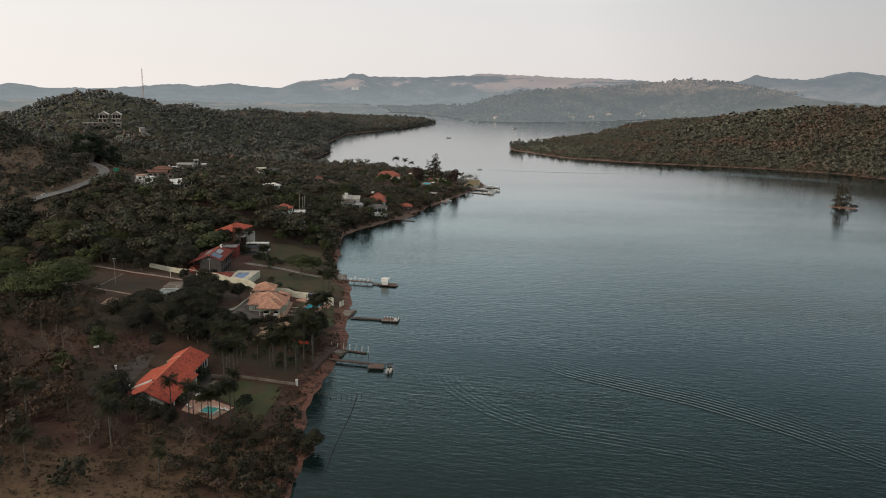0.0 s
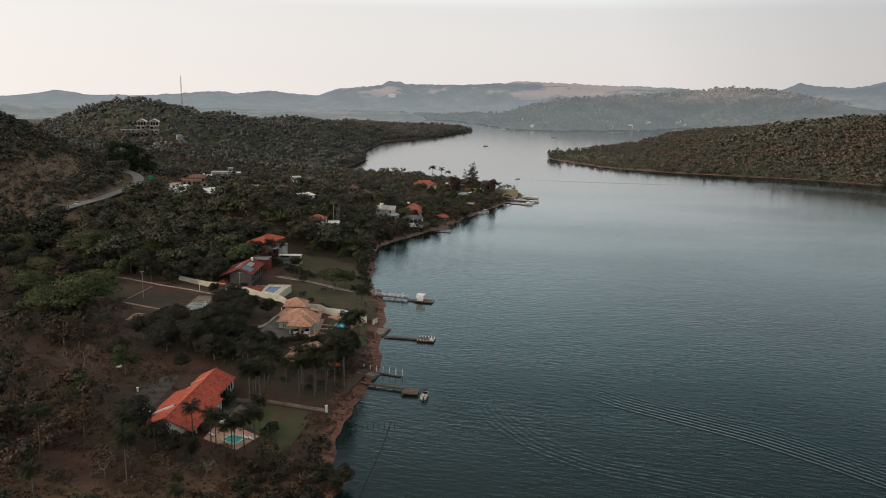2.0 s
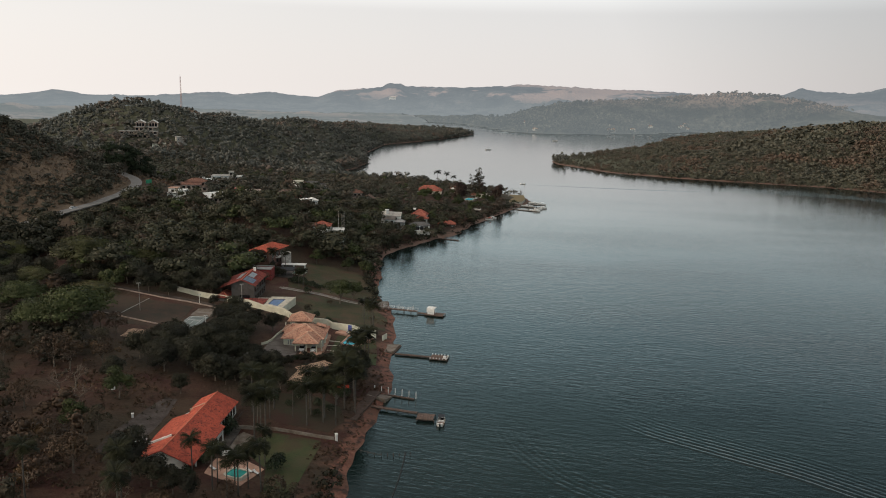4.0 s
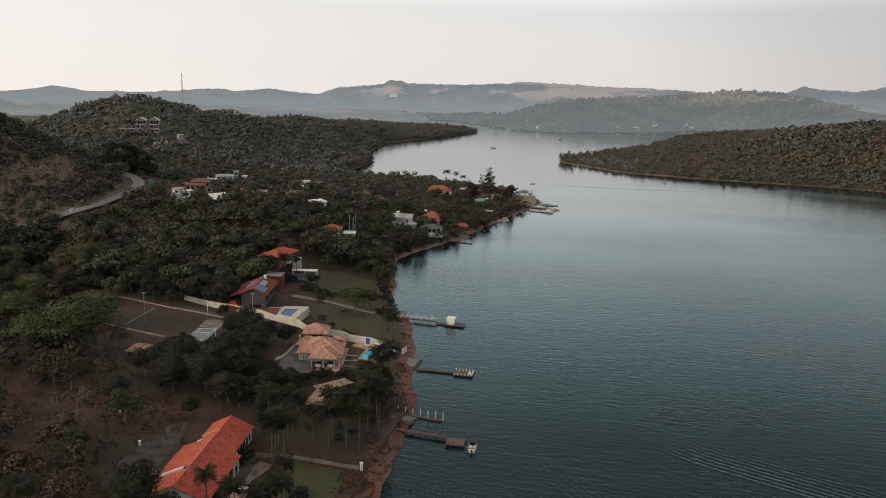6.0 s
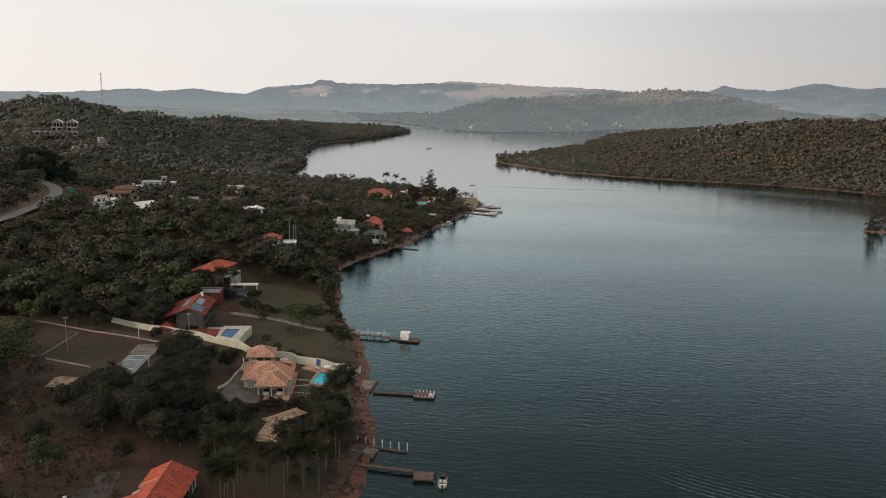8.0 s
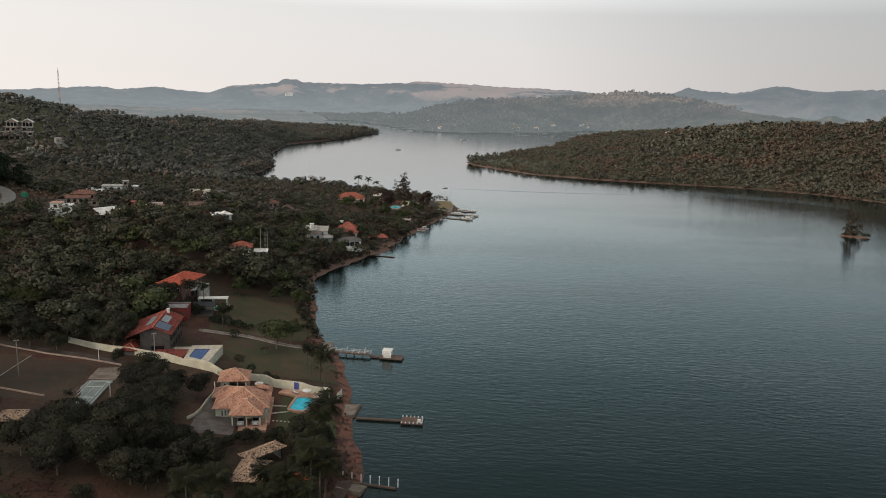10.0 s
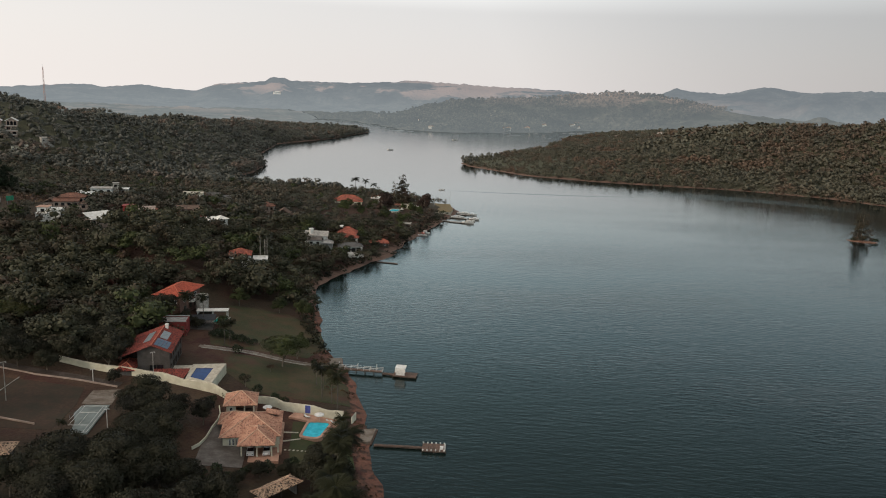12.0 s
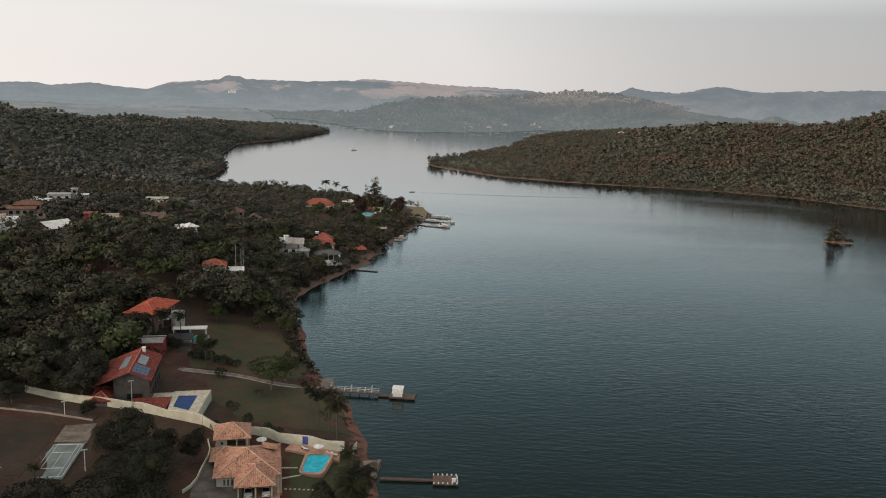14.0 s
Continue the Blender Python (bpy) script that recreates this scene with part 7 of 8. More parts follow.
villa("low white annex in the trees", 102.5, 434.5, -20, 6, 5, 3.5, 5, M_WHITE, M_WHITE, base=11.9, sink=8, roof="flat")
compound("tiered pale house of stepped grey sheet roofs with a tall chimney", 152, 493.5, -25, 7.4, [(-6, 0, -3, 4, 0, 5.6, 7.0, "shed", M_WHITE, M_CONCRETE), (0.1, 6, -2, 4, 0, 5.0, 6.8, "shed", M_WHITE, M_CONCRETE), (-4, 3, -7, -3.1, 0, 3.6, 5.0, "shed", M_WHITE, M_PAVING), (3.1, 9, -8, -2.1, 0, 2.4, 3.8, "hip", M_GREY, M_GREY)])
ch = thing("chimney", pose(149.5, 494.5, 12.6), "tall white chimney stack", "chimney")
part("stack", Geo().box(-0.9, 0.9, -0.9, 0.9, 0, 3.4), M_WHITE, ch)
part("cap", Geo().box(-1.1, 1.1, -1.1, 1.1, 3.4, 3.7), M_WHITE, ch)
compound("red-roofed house with stepped roofs and a white chimney", 176, 506.5, -30, 5.0, [(-5, 5, -3, 5, 0, 5.4, 8.6, "hip", M_WHITE, M_TILE_VILLAGE), (-1, 6.5, -6.5, -3.1, 0, 3.6, 5.4, "hip", M_WHITE, M_TILE_VILLAGE), (-4, -2.6, -1, 0.4, 0, 9.2, 9.6, "flat", M_WHITE, M_WHITE)])
wh = villa("white boathouse villa with a dark roof on the shore", 167.5, 483, -16, 12.5, 6.5, 3.2, 4.8, M_WHITE, M_SLATE, M_SLATE, base=4.6, sink=4.5, storeys=1)
part("terrace", Geo().slab([(-4.0, -3.3), (-3.0, -5.4), (3.0, -8.2), (6.2, -6.4), (7.2, -3.3)], -2.2, -1.0).slab([(-2.9, -5.5), (3.0, -8.3), (3.0, -8.15), (-2.9, -5.35)], -1.0, -0.1).slab([(3.0, -8.3), (6.3, -6.5), (6.15, -6.35), (3.0, -8.15)], -1.0, -0.1), M_WHITE, wh, "white prow-shaped terrace over the bank")
for x in (-4.0, -1.4, 1.4, 4.0):
    window(wh, x, -3.36, 0.1, 2.3, 2.5, "s", M_DARKWOOD, M_DARKGLASS)
# kiosk walls use the dark timber colour to paint in the roof's shade
villa("small orange-roofed kiosk near the water", 195, 504, -25, 11, 5.5, 2.3, 4.3, M_DARKWOOD, M_TILE_VILLAGE, base=1.6, sink=1.5)
villa("broad red-roofed house behind palms", 227, 622, -25, 20, 12, 3.2, 7.0, M_CREAM, M_TILE_VILLAGE, base=8.0)
villa("white pool house on the point", 252, 625, -30, 9, 5, 3.2, 4.6, M_WHITE, M_WHITE, base=8.4)
villa("white hillside house among trees", 46, 868, 10, 10, 7, 3.5, 5, M_CONCRETE, M_CONCRETE, roof="flat", base=35.4, sink=8)
villa("pale hillside house among trees", 24, 852, 0, 13, 6, 3.5, 5, M_CREAM, M_CONCRETE, roof="flat", base=29.4, sink=8)
villa("white house on the hilltop", 66, 985, 0, 12, 9, 6, 8, M_WHITE, M_TILE_OLD, base=None, sink=8)

compound("low house under dull orange tiles", 84, 520, -15, 20.0, [(-5, 5, -3, 3, 0, 2.8, 4.4, "hip", M_CREAM, M_TILE_FADED)])
compound("pinkish house under a faded red roof in the trees", 153, 580, -25, 12.4, [(-5, 4, -4, 4, 0, 4.0, 6.0, "hip", M_PINK, M_TILE_FADED)])
compound("brown gabled house half hidden by trees", 158, 562, -25, 10.2, [(-5, 3, -4, 4, 0, 4.0, 6.6, "gable", M_PINK, M_TILE_BROWN), (3.1, 7, -5, 0, 0, 2.6, 3.6, "shed", M_PINK, M_TILE_BROWN)])
villa("large white building on a far hillside", 958, 2973, -10, 26, 12, 4.5, 6, M_WHITE, M_WHITE, base=67, sink=6)
for x, y in ((1133, 1714), (1146, 1718), (1220, 1736), (1327, 1804), (1462, 1850), (1478, 1838), (1490, 1862), (995, 1908), (926, 1729), (1167, 1346), (1304, 1352)):
    villa("small pale house half hidden by far woods", x, y, -20, 12, 7, 4.2, 6.4, M_WHITE, M_CONCRETE, base=ground_z(x, y) + 2, sink=8)
poles = ((104.6, 434.5), (106.4, 437.0), (103.4, 437.6))
for x, y in poles:
    p = thing("pole", pose(x, y, ground_z(x, y)), "tall bare pole beside the white house", "pole", "poles by the white house")
    part("shaft", Geo().limb((0, 0, -0.5), (0, 0, 18), 0.16, 0.1, 6), M_CONCRETE, p)
    part("crossarm", Geo().box(-0.6, 0.6, -0.05, 0.05, 17.1, 17.3), M_DARKWOOD, p)


def hill_mansion():
    h = thing("house", pose(8, 892, 45.0, 0, 0, -8), "brown and white terraced mansion with arched gables on the hillside", "house")
    for x0, x1, y0, y1, z0, z1 in ((-24, 16, -9, -3, -16, -4.6), (-20, 17, -5, 3, -12, -1.4), (-6, 16, 1, 9, -8, 2.6)):
        part("storey", Geo().box(x0, x1, y0, y1, z0, z1), M_PINK, h)
        part("terrace_edge", Geo().box(x0 - 0.8, x1 + 0.8, y0 - 1.4, y0 - 0.9, z1 - 0.3, z1 + 0.6), M_CONCRETE, h, "pale balustrade")
        n = int((x1 - x0) / 4.4)
        for j in range(n):
            window(h, x0 + (j + 0.5) * (x1 - x0) / n, y0 - 0.03, z1 - 3.4, 2.8, 2.6, "s", M_PINK, M_DARKGLASS)
    for a, b in ((-5, 4), (7.5, 16.5)):
        m = (a + b) / 2
        wing = part("gabled_wing", Geo().add([(x, y, z) for y in (3, 10) for x, z in ((a, 2.6), (b, 2.6), (b, 7.4), (m, 9.6), (a, 7.4))], [(0, 1, 2, 3, 4), (9, 8, 7, 6, 5), (0, 5, 6, 1), (1, 6, 7, 2), (4, 9, 5, 0)]), M_PINK, h)
        g = Geo().plate([(b + 0.8, 2.0, 7.0), (b + 0.8, 10.6, 7.0), (m, 10.6, 9.9), (m, 2.0, 9.9)], 0.4).plate([(m, 2.0, 9.9), (m, 10.6, 9.9), (a - 0.8, 10.6, 7.0), (a - 0.8, 2.0, 7.0)], 0.4)
        part("wing_roof", g, M_WHITE, wing, "white-edged gable roof")
        for k in (0.2, 0.5, 0.8):
            x = a + (b - a) * k
            part("arch", Geo().add([(x + 1.1 * math.cos(i * math.pi / 8), 2.95, 5.4 + 1.1 * math.sin(i * math.pi / 8)) for i in range(9)] + [(x - 1.1, 2.95, 2.9), (x + 1.1, 2.95, 2.9)], [tuple(range(11))]), M_DARKGLASS, wing)


hill_mansion()


# ---- the mast on the hill ----
def mast():
    x, y = 62.5, 1142
    z = ground_z(x, y) - 1
    h = 102.8 - z
    m = thing("radio_mast", pose(x, y, z), "tall red and white lattice mast on the hill", "mast")
    r0 = 1.6
    for i in range(3):
        a = i * math.tau / 3
        part("leg", Geo().limb((math.cos(a) * r0, math.sin(a) * r0, 0), (math.cos(a) * 0.5, math.sin(a) * 0.5, h), 0.22, 0.16, 5), M_MAST, m)
    g = Geo()
    n = 16
    for j in range(n):
        for i in range(3):
            a, b = i * math.tau / 3, (i + 1) * math.tau / 3
            ra, rb = r0 + (0.5 - r0) * j / n, r0 + (0.5 - r0) * (j + 1) / n
            g.limb((math.cos(a) * ra, math.sin(a) * ra, h * j / n), (math.cos(b) * rb, math.sin(b) * rb, h * (j + 1) / n), 0.1, 0.1, 4)
    part("lattice", g, M_MAST, m)
    part("antenna", Geo().limb((0, 0, h), (0, 0, h + 3), 0.12, 0.06, 5), M_METAL, m)


mast()

# ---- the point: grass court, landing stages and boats ----
M_LAWN_STRAW = lawn_mat("straw_lawn", (0.145, 0.112, 0.050), (0.20, 0.155, 0.072), (0.175, 0.120, 0.060), (0.17, 0.095, 0.055))
COURT_GREEN = [(288, 598), (300, 596), (309, 608), (321, 632), (311, 640), (300, 622)]
green = thing("grass_court", pose(0, 0, 0), "straw-yellow grass court on the point", "lawn", kind="structure")
part("bank_wall", Geo().slab(COURT_GREEN, -1.5, 2.9), M_STONE, green, "low pale stone wall round the court")
part("grass", Geo().slab([(304 + (x - 304) * 0.985, 616 + (y - 616) * 0.985) for x, y in COURT_GREEN], 2.9, 3.0), M_LAWN_STRAW, green)
fence = thing("court_fence", pose(0, 0, 0), "tall wire fence behind the grass court", "fence")
back = [Vector((300 + 11 * k, 622 + 18 * k, 3.0)) for k in (0, 0.2, 0.4, 0.6, 0.8, 1)] + [Vector((314, 637.6, 3.0)), Vector((318, 634.4, 3.0)), Vector((320.6, 632.2, 3.0))]
for i, p in enumerate(back):
    part("fence_post", Geo().limb(p, p + Vector((0, 0, 11 if i == 8 else 5.5)), 0.10, 0.09, 5), M_CONCRETE, fence)
for a, b in zip(back, back[1:]):
    for z in (1.2, 2.6, 4.0, 5.4):
        part("fence_wire", Geo().limb(a + Vector((0, 0, z)), b + Vector((0, 0, z)), 0.05, 0.05, 4), M_METAL, fence)
sunk_pool("swimming_pool", "turquoise pool among the trees of the point", rounded([(245.5, 593.5), (250.5, 589.8), (258.5, 598.5), (253.0, 602.0)], 1.5), M_POOL, M_STONE, 1.2)
umbrella("white umbrella by the pool on the point", 257.5, 595.0, ground_z(257.5, 595.0))
compound("cream house with low white flat roofs on the point", 272, 609, -30, 4.4, [(-7, 1, -3, 4, 0, 3.6, 4, "flat", M_CREAM, M_STONE), (1.2, 6, -5, 1, 0, 2.6, 3, "flat", M_STONE, M_WHITE), (-12, -7.2, -1, 4, 0, 3.0, 4.4, "hip", M_PINK, M_TILE_FADED)])
compound("small shed with a grey roof above the bank of the point", 238.6, 551.5, -35, 2.4, [(-2.5, 2.5, -1.8, 1.8, 0, 2.4, 3.0, "shed", M_DARKWOOD, M_CONCRETE)])
for a, b in (((294, 589), (304, 579)), ((281, 577), (291, 567)), ((307, 600), (315, 592)), ((284, 571), (292, 563))):
    dock("dock", "pale floating dock at the point", [(a, b, 2.2, 0.5)], piles=False, planks=M_CONCRETE)
boat("white motorboat with canopy at the point", 307.5, 575, -130, 8, True, M_UMBRELLA)
boat("white motorboat tied up at the point", 294.5, 563, -130, 9, True, M_UMBRELLA)
boat("dark-covered motorboat at the point", 301, 570, -130, 7, True)
boat("long white motorboat with a white canopy at the point", 313.5, 599.5, -130, 10, True, M_UMBRELLA)
boat("white motorboat moored against a floating dock", 299.5, 585.5, -130, 10, True, M_UMBRELLA)
boat("white cabin boat at the outer dock", 317.5, 594.0, -130, 8, True, M_HULL)
boat("white motorboat drawn up near the kiosk", 244.4, 537.5, -130, 7.5, True, M_UMBRELLA)
boat("red and white motorboat near the kiosk", 239.5, 531.5, -125, 6, True, M_RED_PAINT)
boat("small motorboat out on the lake", 544.6, 1187.9, 80, 9, True)
boat("motorboat far out on the lake", 800.5, 1412.6, 80, 11, True)
boat("small speedboat crossing the lake", 372, 733, 72, 5.0, False)

# ---- the islet ----
islet = thing("islet", pose(528, 411, 0, 0, 0, -52), "tiny islet of red earth in the lake", "islet", kind="structure")
g = Geo()
rings = []
for r, z in ((1.0, -1.2), (0.93, 0.15), (0.7, 0.55), (0.35, 0.9), (0.05, 1.0)):
    rings.append([(math.cos(a * math.tau / 24) * 10.0 * r * (1 + 0.12 * math.sin(a * 1.9)), math.sin(a * math.tau / 24) * 4.5 * r * (1 + 0.18 * math.cos(a * 2.7)), z) for a in range(24)])
g.add(sum(rings, []), [(k * 24 + i, k * 24 + (i + 1) % 24, (k + 1) * 24 + (i + 1) % 24, (k + 1) * 24 + i) for k in range(4) for i in range(24)])
part("mound", g, surface("red_earth", (0.20, 0.105, 0.072), (0.29, 0.16, 0.11), 0.5, 2.0), islet)

# ---- trees, each at its place ----
def plant(makers, spots, seed, spread=(0.85, 1.2)):
    """Copies of the model trees at spots (x, y, size in metres of the model's own scale)."""
    r = random.Random(seed)
    for i, (x, y, *s) in enumerate(spots):
        k = (s[0] if s else 1.0) * r.uniform(*spread)
        m = pose(x, y, max(0.0, ground_z(x, y)) - 0.05, 0, 0, r.uniform(0, 360)) @ Matrix.Diagonal((k * r.uniform(0.9, 1.1), k * r.uniform(0.9, 1.1), k, 1))
        src = makers[i % len(makers)]
        if src.get("used"):
            copy_thing(src, m)
        else:
            src.matrix_basis = m
            src["used"] = 1


def finish(makers):
    for o in makers:
        del o["used"]


WIDE = [tree("tree", "broad spreading tree with a light green crown", M_LEAF_GREEN, 21 + i, 11, 7.2, 3600, 0.40, 17, True, trunk_share=0.24) for i in range(2)]
DARK = [tree("tree", "dense dark green tree with a rounded crown", M_LEAF_DARK, 31 + i, 10, 5.2, 3900, 0.36, 14, trunk_share=0.22) for i in range(3)]
GREEN = [tree("tree", "leafy mid-green tree with an uneven crown", M_LEAF_GREEN, 41 + i, 9, 4.4, 2200, 0.42, 10) for i in range(3)]
DRY = [tree("tree", "half-dry olive brown tree with a thin crown", (M_LEAF_DRY, M_LEAF_OLIVE)[i % 2], 51 + i, 8, 4.0, 1000, 0.42, 9) for i in range(4)]
BARE = [bare_tree("bare_tree", "almost leafless grey tree", 61 + i, 8, M_LEAF_DRY, (0, 90, 160)[i]) for i in range(3)]
PALM = [palm("palm", "slender palm with a full crown of arching fronds", 71 + i, 9.5 + i, 2.75, 42) for i in range(3)]
BUSH = [shrub("shrub", "rounded dark green garden shrub", M_HEDGE, 81 + i, n=420, leaf=0.26) for i in range(2)]
SCRUB = [shrub("shrub", "dry brown scrub bush", M_LEAF_DRY if i % 2 else M_LEAF_OLIVE, 85 + i, 2.4, 2.0, 420, 0.3) for i in range(3)]

BROAD = [tree("tree", "great dark tree with a broad dense crown", M_LEAF_DARK, 35 + i, 10, 7.6, 6200, 0.36, 26, True, trunk_share=0.2) for i in range(2)]
plant(BROAD, [(19.5, 269, 1.0), (8.5, 272, 0.95), (13, 261, 0.9), (26, 270, 0.85), (21, 275, 0.8), (27, 284, 0.8), (33, 290, 0.72), (29, 297, 0.75), (6, 262, 0.8), (8, 357, 0.8), (15, 352, 0.75), (23, 352, 0.8), (30, 356, 0.75), (21, 363, 0.9), (1, 356, 0.8)], 17, (0.95, 1.05))
DOME = [tree("tree", "great umbrella-shaped tree with an olive green crown", M_LEAF_DOME, 24 + i, 15, 13.0, 8200, 0.46, 44, True, trunk_share=0.3) for i in range(2)]
plant(DOME, [(-21, 378, 1.0), (-15, 317, 0.74), (-37, 352, 0.62), (-50, 398, 0.8), (6, 381, 0.55)], 18, (0.97, 1.03))
plant(DARK, [(-42, 372, 1.0), (-34, 366, 1.0), (-48, 364, 1.0), (-28, 360, 0.9), (-53, 380, 1.1), (-24, 350, 0.85), (-14, 361, 0.9), (-4, 366, 0.9), (-44, 345, 0.9), (-56, 358, 1.0), (186, 491, 0.45), (205, 508, 0.5), (172, 496, 0.6), (181, 497, 0.5), (222, 608, 0.5)], 19)
plant(WIDE, [(-29, 291, 1.15), (77, 330, 0.92), (-18, 289, 1.4), (-22, 386, 0.85), (-37, 318, 1.0), (-47, 378, 0.85), (84.5, 337, 0.62)], 1, (0.95, 1.05))
plant(DARK, [(4, 343, 0.8), (30.5, 295.5, 0.58), (23.5, 262, 0.8), (28.4, 249, 0.85), (35.7, 249, 0.75), (22.5, 246.5, 0.7), (29, 268, 0.6), (38, 295, 0.72), (27.5, 303, 0.72), (33.5, 303.5, 0.75), (43, 291, 0.6), (30, 296, 0.8), (31.4, 279.7, 0.75), (26.5, 275, 0.85), (28.5, 288, 0.65), (31, 284, 0.6), (-2.6, 198.5, 0.95), (1.4, 193.3, 0.7), (40.5, 172, 0.5)], 2)
plant(DARK, [(5.5, 189.5, 0.62), (8.6, 187.5, 0.5), (26.8, 323.7, 0.55), (34, 262, 0.5), (38.5, 260, 0.45), (43, 259.5, 0.4), (48.5, 262, 0.4), (53.5, 259.5, 0.42), (12, 347, 0.75), (17, 342, 0.7), (21.7, 339, 0.6), (18, 354, 0.85), (11, 337, 0.6), (27, 346, 0.75), (7, 352, 0.8), (26.5, 333, 0.8), (31, 341, 0.8), (30.5, 261, 0.65), (37, 256, 0.5)], 102)
plant(DARK, [(57.5, 241, 0.75), (54.5, 245, 0.6), (45.5, 372, 0.9), (55.5, 371.5, 0.6), (35.3, 360, 0.9), (41, 365, 0.8), (59.5, 368, 0.5), (50.5, 376, 0.8), (35, 253.3, 0.62), (20, 249.5, 0.8), (25.5, 249, 0.7), (17, 252, 0.7), (27.4, 263.3, 0.75), (14.8, 256, 0.9), (6.5, 257, 0.9), (27.8, 237.5, 0.6), (37.4, 242.5, 0.6), (56.5, 258.5, 0.55), (62, 262, 0.65), (66, 255, 0.6), (527.5, 411.5, 0.42), (524.5, 414, 0.36), (31, 358, 0.8), (0, 268, 0.9), (-7, 252, 0.7), (10, 241, 0.55), (60, 248, 0.9), (60, 255, 0.8), (64, 252, 0.7), (64.5, 268, 0.5)], 12)
plant(GREEN, [(-33.8, 337, 0.9), (-9.4, 347), (45.4, 390, 1.0), (-5.4, 239, 0.95), (-3.8, 358), (-15.5, 225, 0.7), (-29, 294.5, 0.9), (68, 368, 0.5), (88, 345, 0.55), (91, 352, 0.5), (33, 347, 0.8), (82, 396, 0.8), (96, 389, 0.8), (103, 381, 0.75)], 3)
plant(DRY, [(31.8, 392), (-25.8, 273), (-18.4, 260.5), (-11.2, 276), (-22.9, 288.7), (-7.1, 293), (-22.7, 264), (-27.2, 288), (-9.9, 262.8), (-10, 222, 0.7), (-14, 201), (-6, 212, 0.6), (-20, 215), (4, 188, 0.5), (16, 186, 0.5), (-2, 181, 0.6), (22, 180, 0.5), (30, 184, 0.5), (-27, 235.6), (-16.8, 286), (-12, 300), (-34, 250), (-38, 222), (-30, 206), (-36, 270), (-40, 300), (-44, 325), (60.5, 314, 0.45), (71.5, 325, 0.4)], 4)
plant(BARE, [(-19.8, 243.7), (-14.8, 237), (-17.9, 210.5), (-16, 247), (-22, 196.3), (-9, 181, 0.8), (11.5, 178, 0.7), (33, 385, 1.2), (24, 372, 1.1), (-4, 186, 0.7), (4, 180, 0.6)], 5)
plant(PALM, [(56.1, 239.5, 1.2), (56.9, 234.4, 1.25), (51.4, 232.1, 1.0), (45.1, 221.7, 0.95), (42.6, 225.7, 0.85), (52.9, 229.4, 1.3), (55.3, 227.1, 1.2), (48.1, 220.1, 1.1), (61, 247.5, 1.2), (65.7, 253.6, 1.2), (63.2, 251, 1.15), (71.8, 270.2, 0.95), (79.8, 291.6, 1.0), (81.5, 300, 0.95), (79.9, 303.5, 0.85), (46.1, 224.6, 1.05), (40.3, 220.1, 1.0), (58.8, 243, 1.15),
             (28.5, 221, 0.95), (27.6, 229.3, 0.95), (31.5, 225, 0.9), (33.4, 229.8, 0.9), (43, 229.5, 0.95), (37.5, 224.5, 0.85)], 6, (0.92, 1.08))
plant(PALM, [(10, 197.0, 0.8), (13.6, 190.0, 0.85), (16.3, 186.8, 0.85), (18.7, 187.7, 0.8), (21.2, 190.5, 0.75), (23.6, 188.5, 0.95), (18.6, 192.5, 0.7), (15, 193.5, 0.75), (26.3, 199.8, 0.9), (26.2, 216.4, 1.0), (29.1, 217.2, 1.05), (27.4, 219, 0.95), (-4.6, 177.7, 0.95), (-21.1, 170, 0.8), (4.2, 161, 0.75), (-4.4, 189, 0.9), (-22.2, 192.5, 0.95), (4.8, 168, 0.6), (82.1, 313.3, 0.55), (82.8, 309.6, 0.5), (11.2, 289.7, 0.5), (64.2, 350.5, 0.7), (66.5, 352.5, 0.7), (62.5, 372, 0.9), (57, 374, 0.9)], 7, (0.92, 1.08))
plant(BUSH, [(21.2, 222.4, 1.6), (19.6, 219.6, 1.1), (20.3, 221.0, 1.3), (25, 213, 1.0), (27, 212, 0.9), (44, 226, 1.0), (48, 228, 0.9), (46, 232, 1.1), (52, 236, 1.1), (50, 240, 1.0), (55, 237, 0.9), (38, 232, 1.0), (33, 234, 1.1), (35, 238, 1.2), (41, 236, 1.0), (57, 247, 1.3), (528, 411.5, 1.8), (523.5, 415.5, 1.3), (533, 405, 1.2), (9, 197, 1.5), (28.5, 199, 1.2), (30, 203, 1.3), (13.5, 203, 1.0), (53.6, 308.1, 1.1), (48.3, 304.5, 0.8)], 8)
plant(BUSH, [(-15, 340.8), (56.5, 287.9, 0.8), (65.5, 302.6), (67.2, 301.2), (62.4, 309, 0.8), (62.7, 361, 1.0), (64.2, 359.6, 1.1), (65.8, 358.2, 1.0), (67.4, 356.8, 1.1), (69, 355.4, 1.0), (70.6, 354, 1.1), (72.2, 352.6, 1.0), (74, 351.2, 0.9), (47.6, 266.0, 1.0), (40, 265.5, 0.9), (42, 264.5, 0.8), (51, 264.5, 0.9), (55, 263.5, 1.0), (57.5, 266, 0.9), (36.5, 264.5, 1.0), (45, 263.5, 0.7), (61, 319.6, 0.9), (66, 343, 0.9), (88, 331.5)], 108)
plant(SCRUB, [(28.5, 177.8), (21.4, 175.7), (29.4, 168.8), (23.5, 165.5), (14.6, 173.4), (7.8, 166.7), (-3.6, 168.5), (-8.9, 205.5), (3.2, 185.6), (31, 163), (16.9, 163.5), (-20, 316), (10, 181), (18, 184), (24, 183), (-1, 176), (-12, 172), (-18, 182), (-26, 186), (-30, 176), (27, 188), (-9, 190), (34, 180), (33, 174), (12, 168), (2, 161)], 9, (0.8, 1.6))
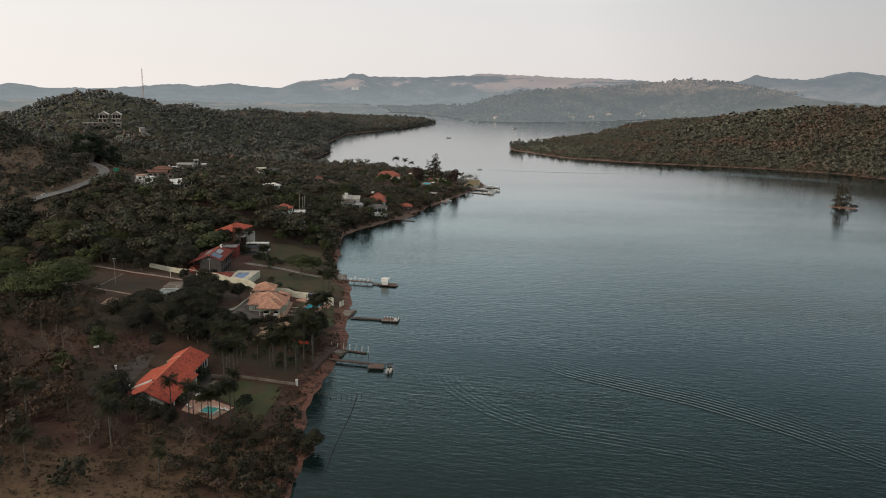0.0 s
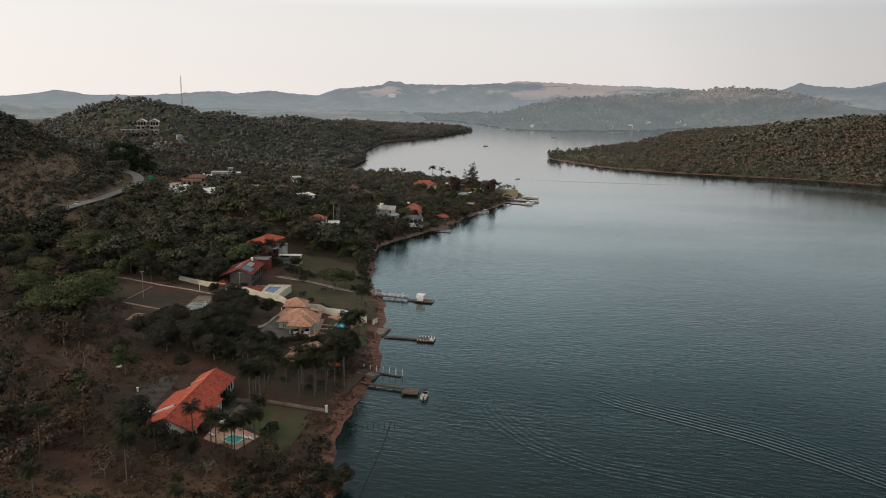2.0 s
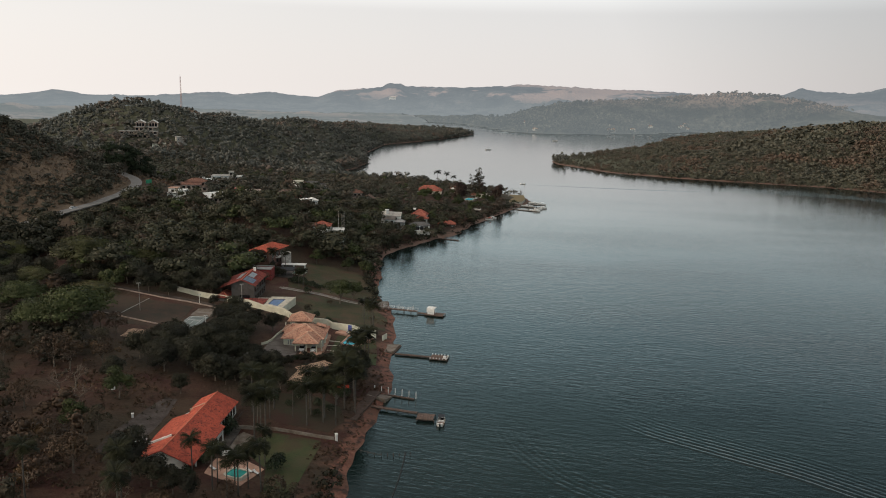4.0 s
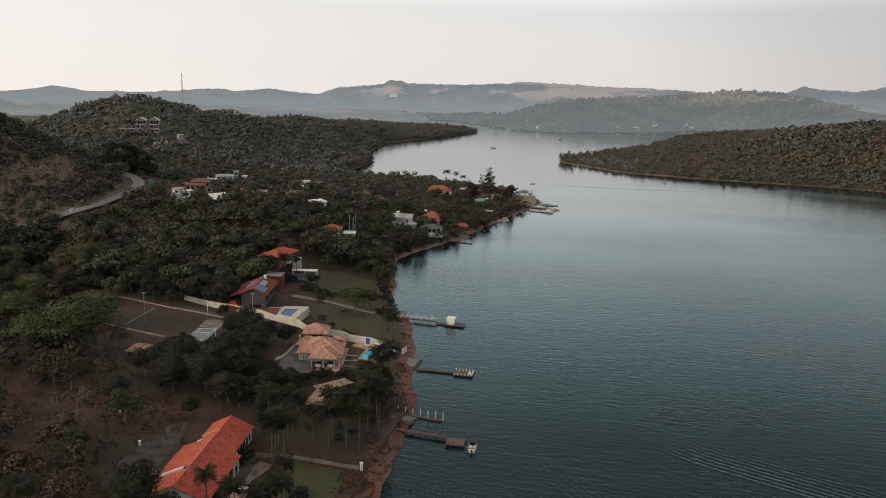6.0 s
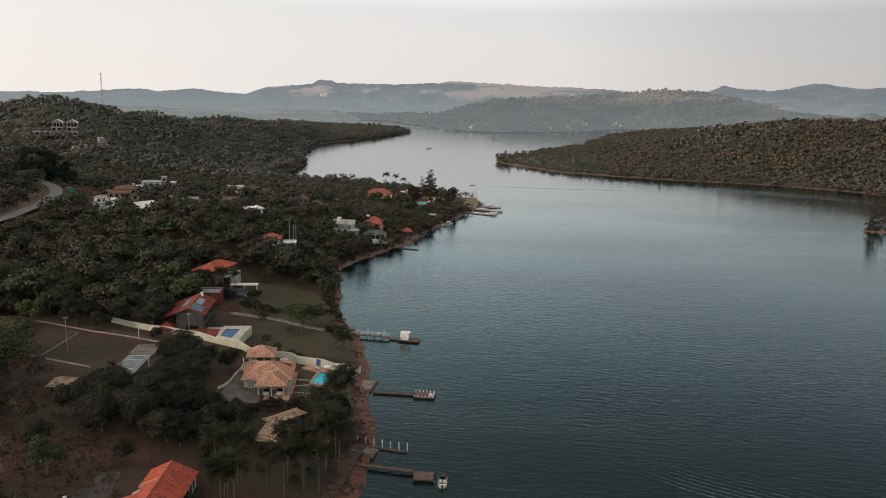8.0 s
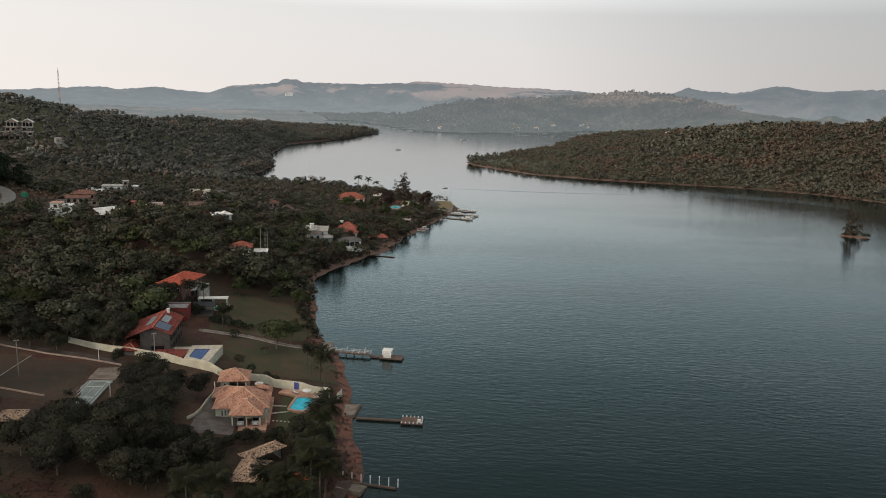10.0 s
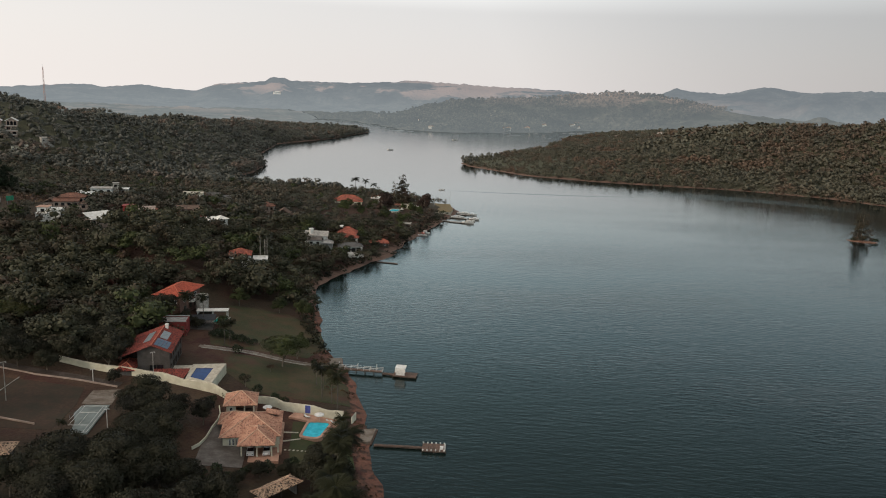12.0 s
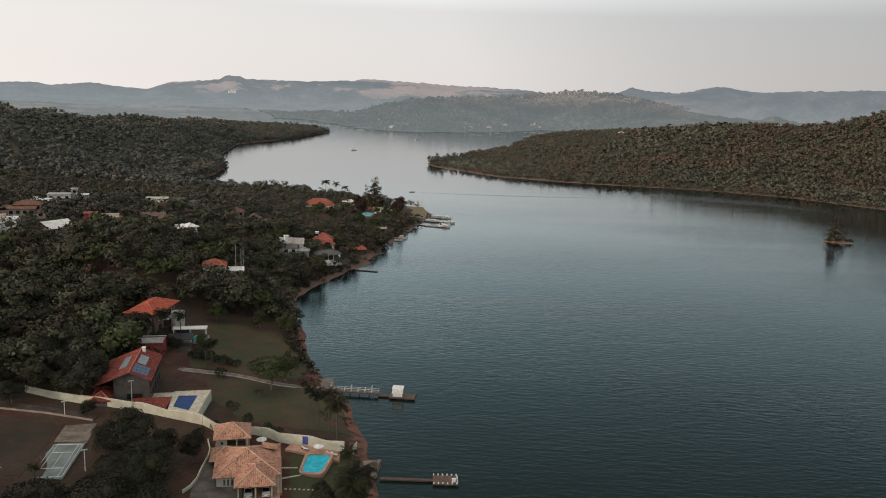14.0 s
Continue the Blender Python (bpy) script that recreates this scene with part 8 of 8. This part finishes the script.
# tall thin trees at the point, and the islet's two
def tiered_tree(label, seed, height, radius, n, leaf):
    """A slender tree whose thin tiers of leaves start low and narrow upwards."""
    rng = np.random.default_rng(seed)
    ob = thing("tree", pose(0, 0, -500), label, "tree")
    g = Geo().limb((0, 0, -0.5), (0.2, 0.1, height * 0.95), 0.018 * height, 0.004 * height, 7)
    L = []
    for i in range(14):
        k = 0.12 + 0.84 * i / 13
        a, out = i * 2.4, radius * (1 - 0.72 * k) * rng.uniform(0.5, 1.0)
        p = (math.cos(a) * out, math.sin(a) * out, height * k)
        g.limb((0, 0, height * (k - 0.05)), p, 0.05, 0.02, 4)
        L.append((*p, radius * (0.52 - 0.3 * k), radius * 0.3))
    part("trunk", g, M_TRUNK, ob)
    v, f = leaf_cloud(rng, L, n, leaf)
    c = new("crown", arrays_mesh("crown", v, f, M_LEAF_OLIVE))
    c.parent = ob
    return ob


THIN = [tiered_tree("tall slender olive tree with sparse tiers", 91 + i, 15, 4.0, 1100, 0.55) for i in range(2)]
plant(THIN, [(262.5, 617, 1.1), (269.5, 618, 1.35), (270.5, 615, 1.0), (266, 614, 0.7), (527, 411.5, 1.2), (525, 413.5, 0.8), (530.5, 408, 0.5)], 10)
PINE = [tree("tree", "tall rust-brown columnar tree", M_LEAF_RUST, 95, 12, 3.0, 1300, 0.5, 12, trunk_share=0.1)]
plant(PINE, [(236.5, 580, 1.35), (239, 583, 1.15), (234.5, 582, 1.1), (276, 595.5, 1.05), (278.2, 597.0, 0.9), (274.4, 597.0, 0.85)], 11)
CYPRESS = [tree("tree", "tall dense dark tree beside the highway bend", M_HEDGE, 97, 24, 5.5, 2400, 0.8, 22, trunk_share=0.05)]
plant(CYPRESS, [(-12, 574, 1.0), (-5, 579, 1.1), (3, 582, 1.0), (-16, 582, 0.9), (-1, 589, 1.05), (9, 584, 0.8)], 14, (0.95, 1.05))
ROYAL = [palm("palm", "tall slender palm standing above the point", 76 + i, 15.0 + i, 3.8, 30) for i in range(2)]
plant(ROYAL, [(243.5, 646.2, 0.98), (252.5, 648, 0.84), (254.8, 637.3, 0.78), (274, 614, 0.5)], 15, (0.97, 1.03))
plant(GREEN, [(262.4, 588.5, 1.1), (255, 573, 0.55), (263, 581, 0.95), (249, 568, 0.55), (240, 566, 0.6), (268, 588, 0.85), (232, 572, 1.1), (226, 560, 1.0), (236, 556, 0.9), (243, 559, 0.8), (241, 606, 0.7), (219, 603, 0.7), (262, 601, 0.6), (211, 592, 0.8), (221, 590, 0.8), (229, 588, 0.8), (206, 580, 0.9), (216, 576, 0.9)], 16)
for makers in (ROYAL, CYPRESS, BROAD, DOME, WIDE, DARK, GREEN, DRY, BARE, PALM, BUSH, SCRUB, THIN, PINE):
    finish(makers)
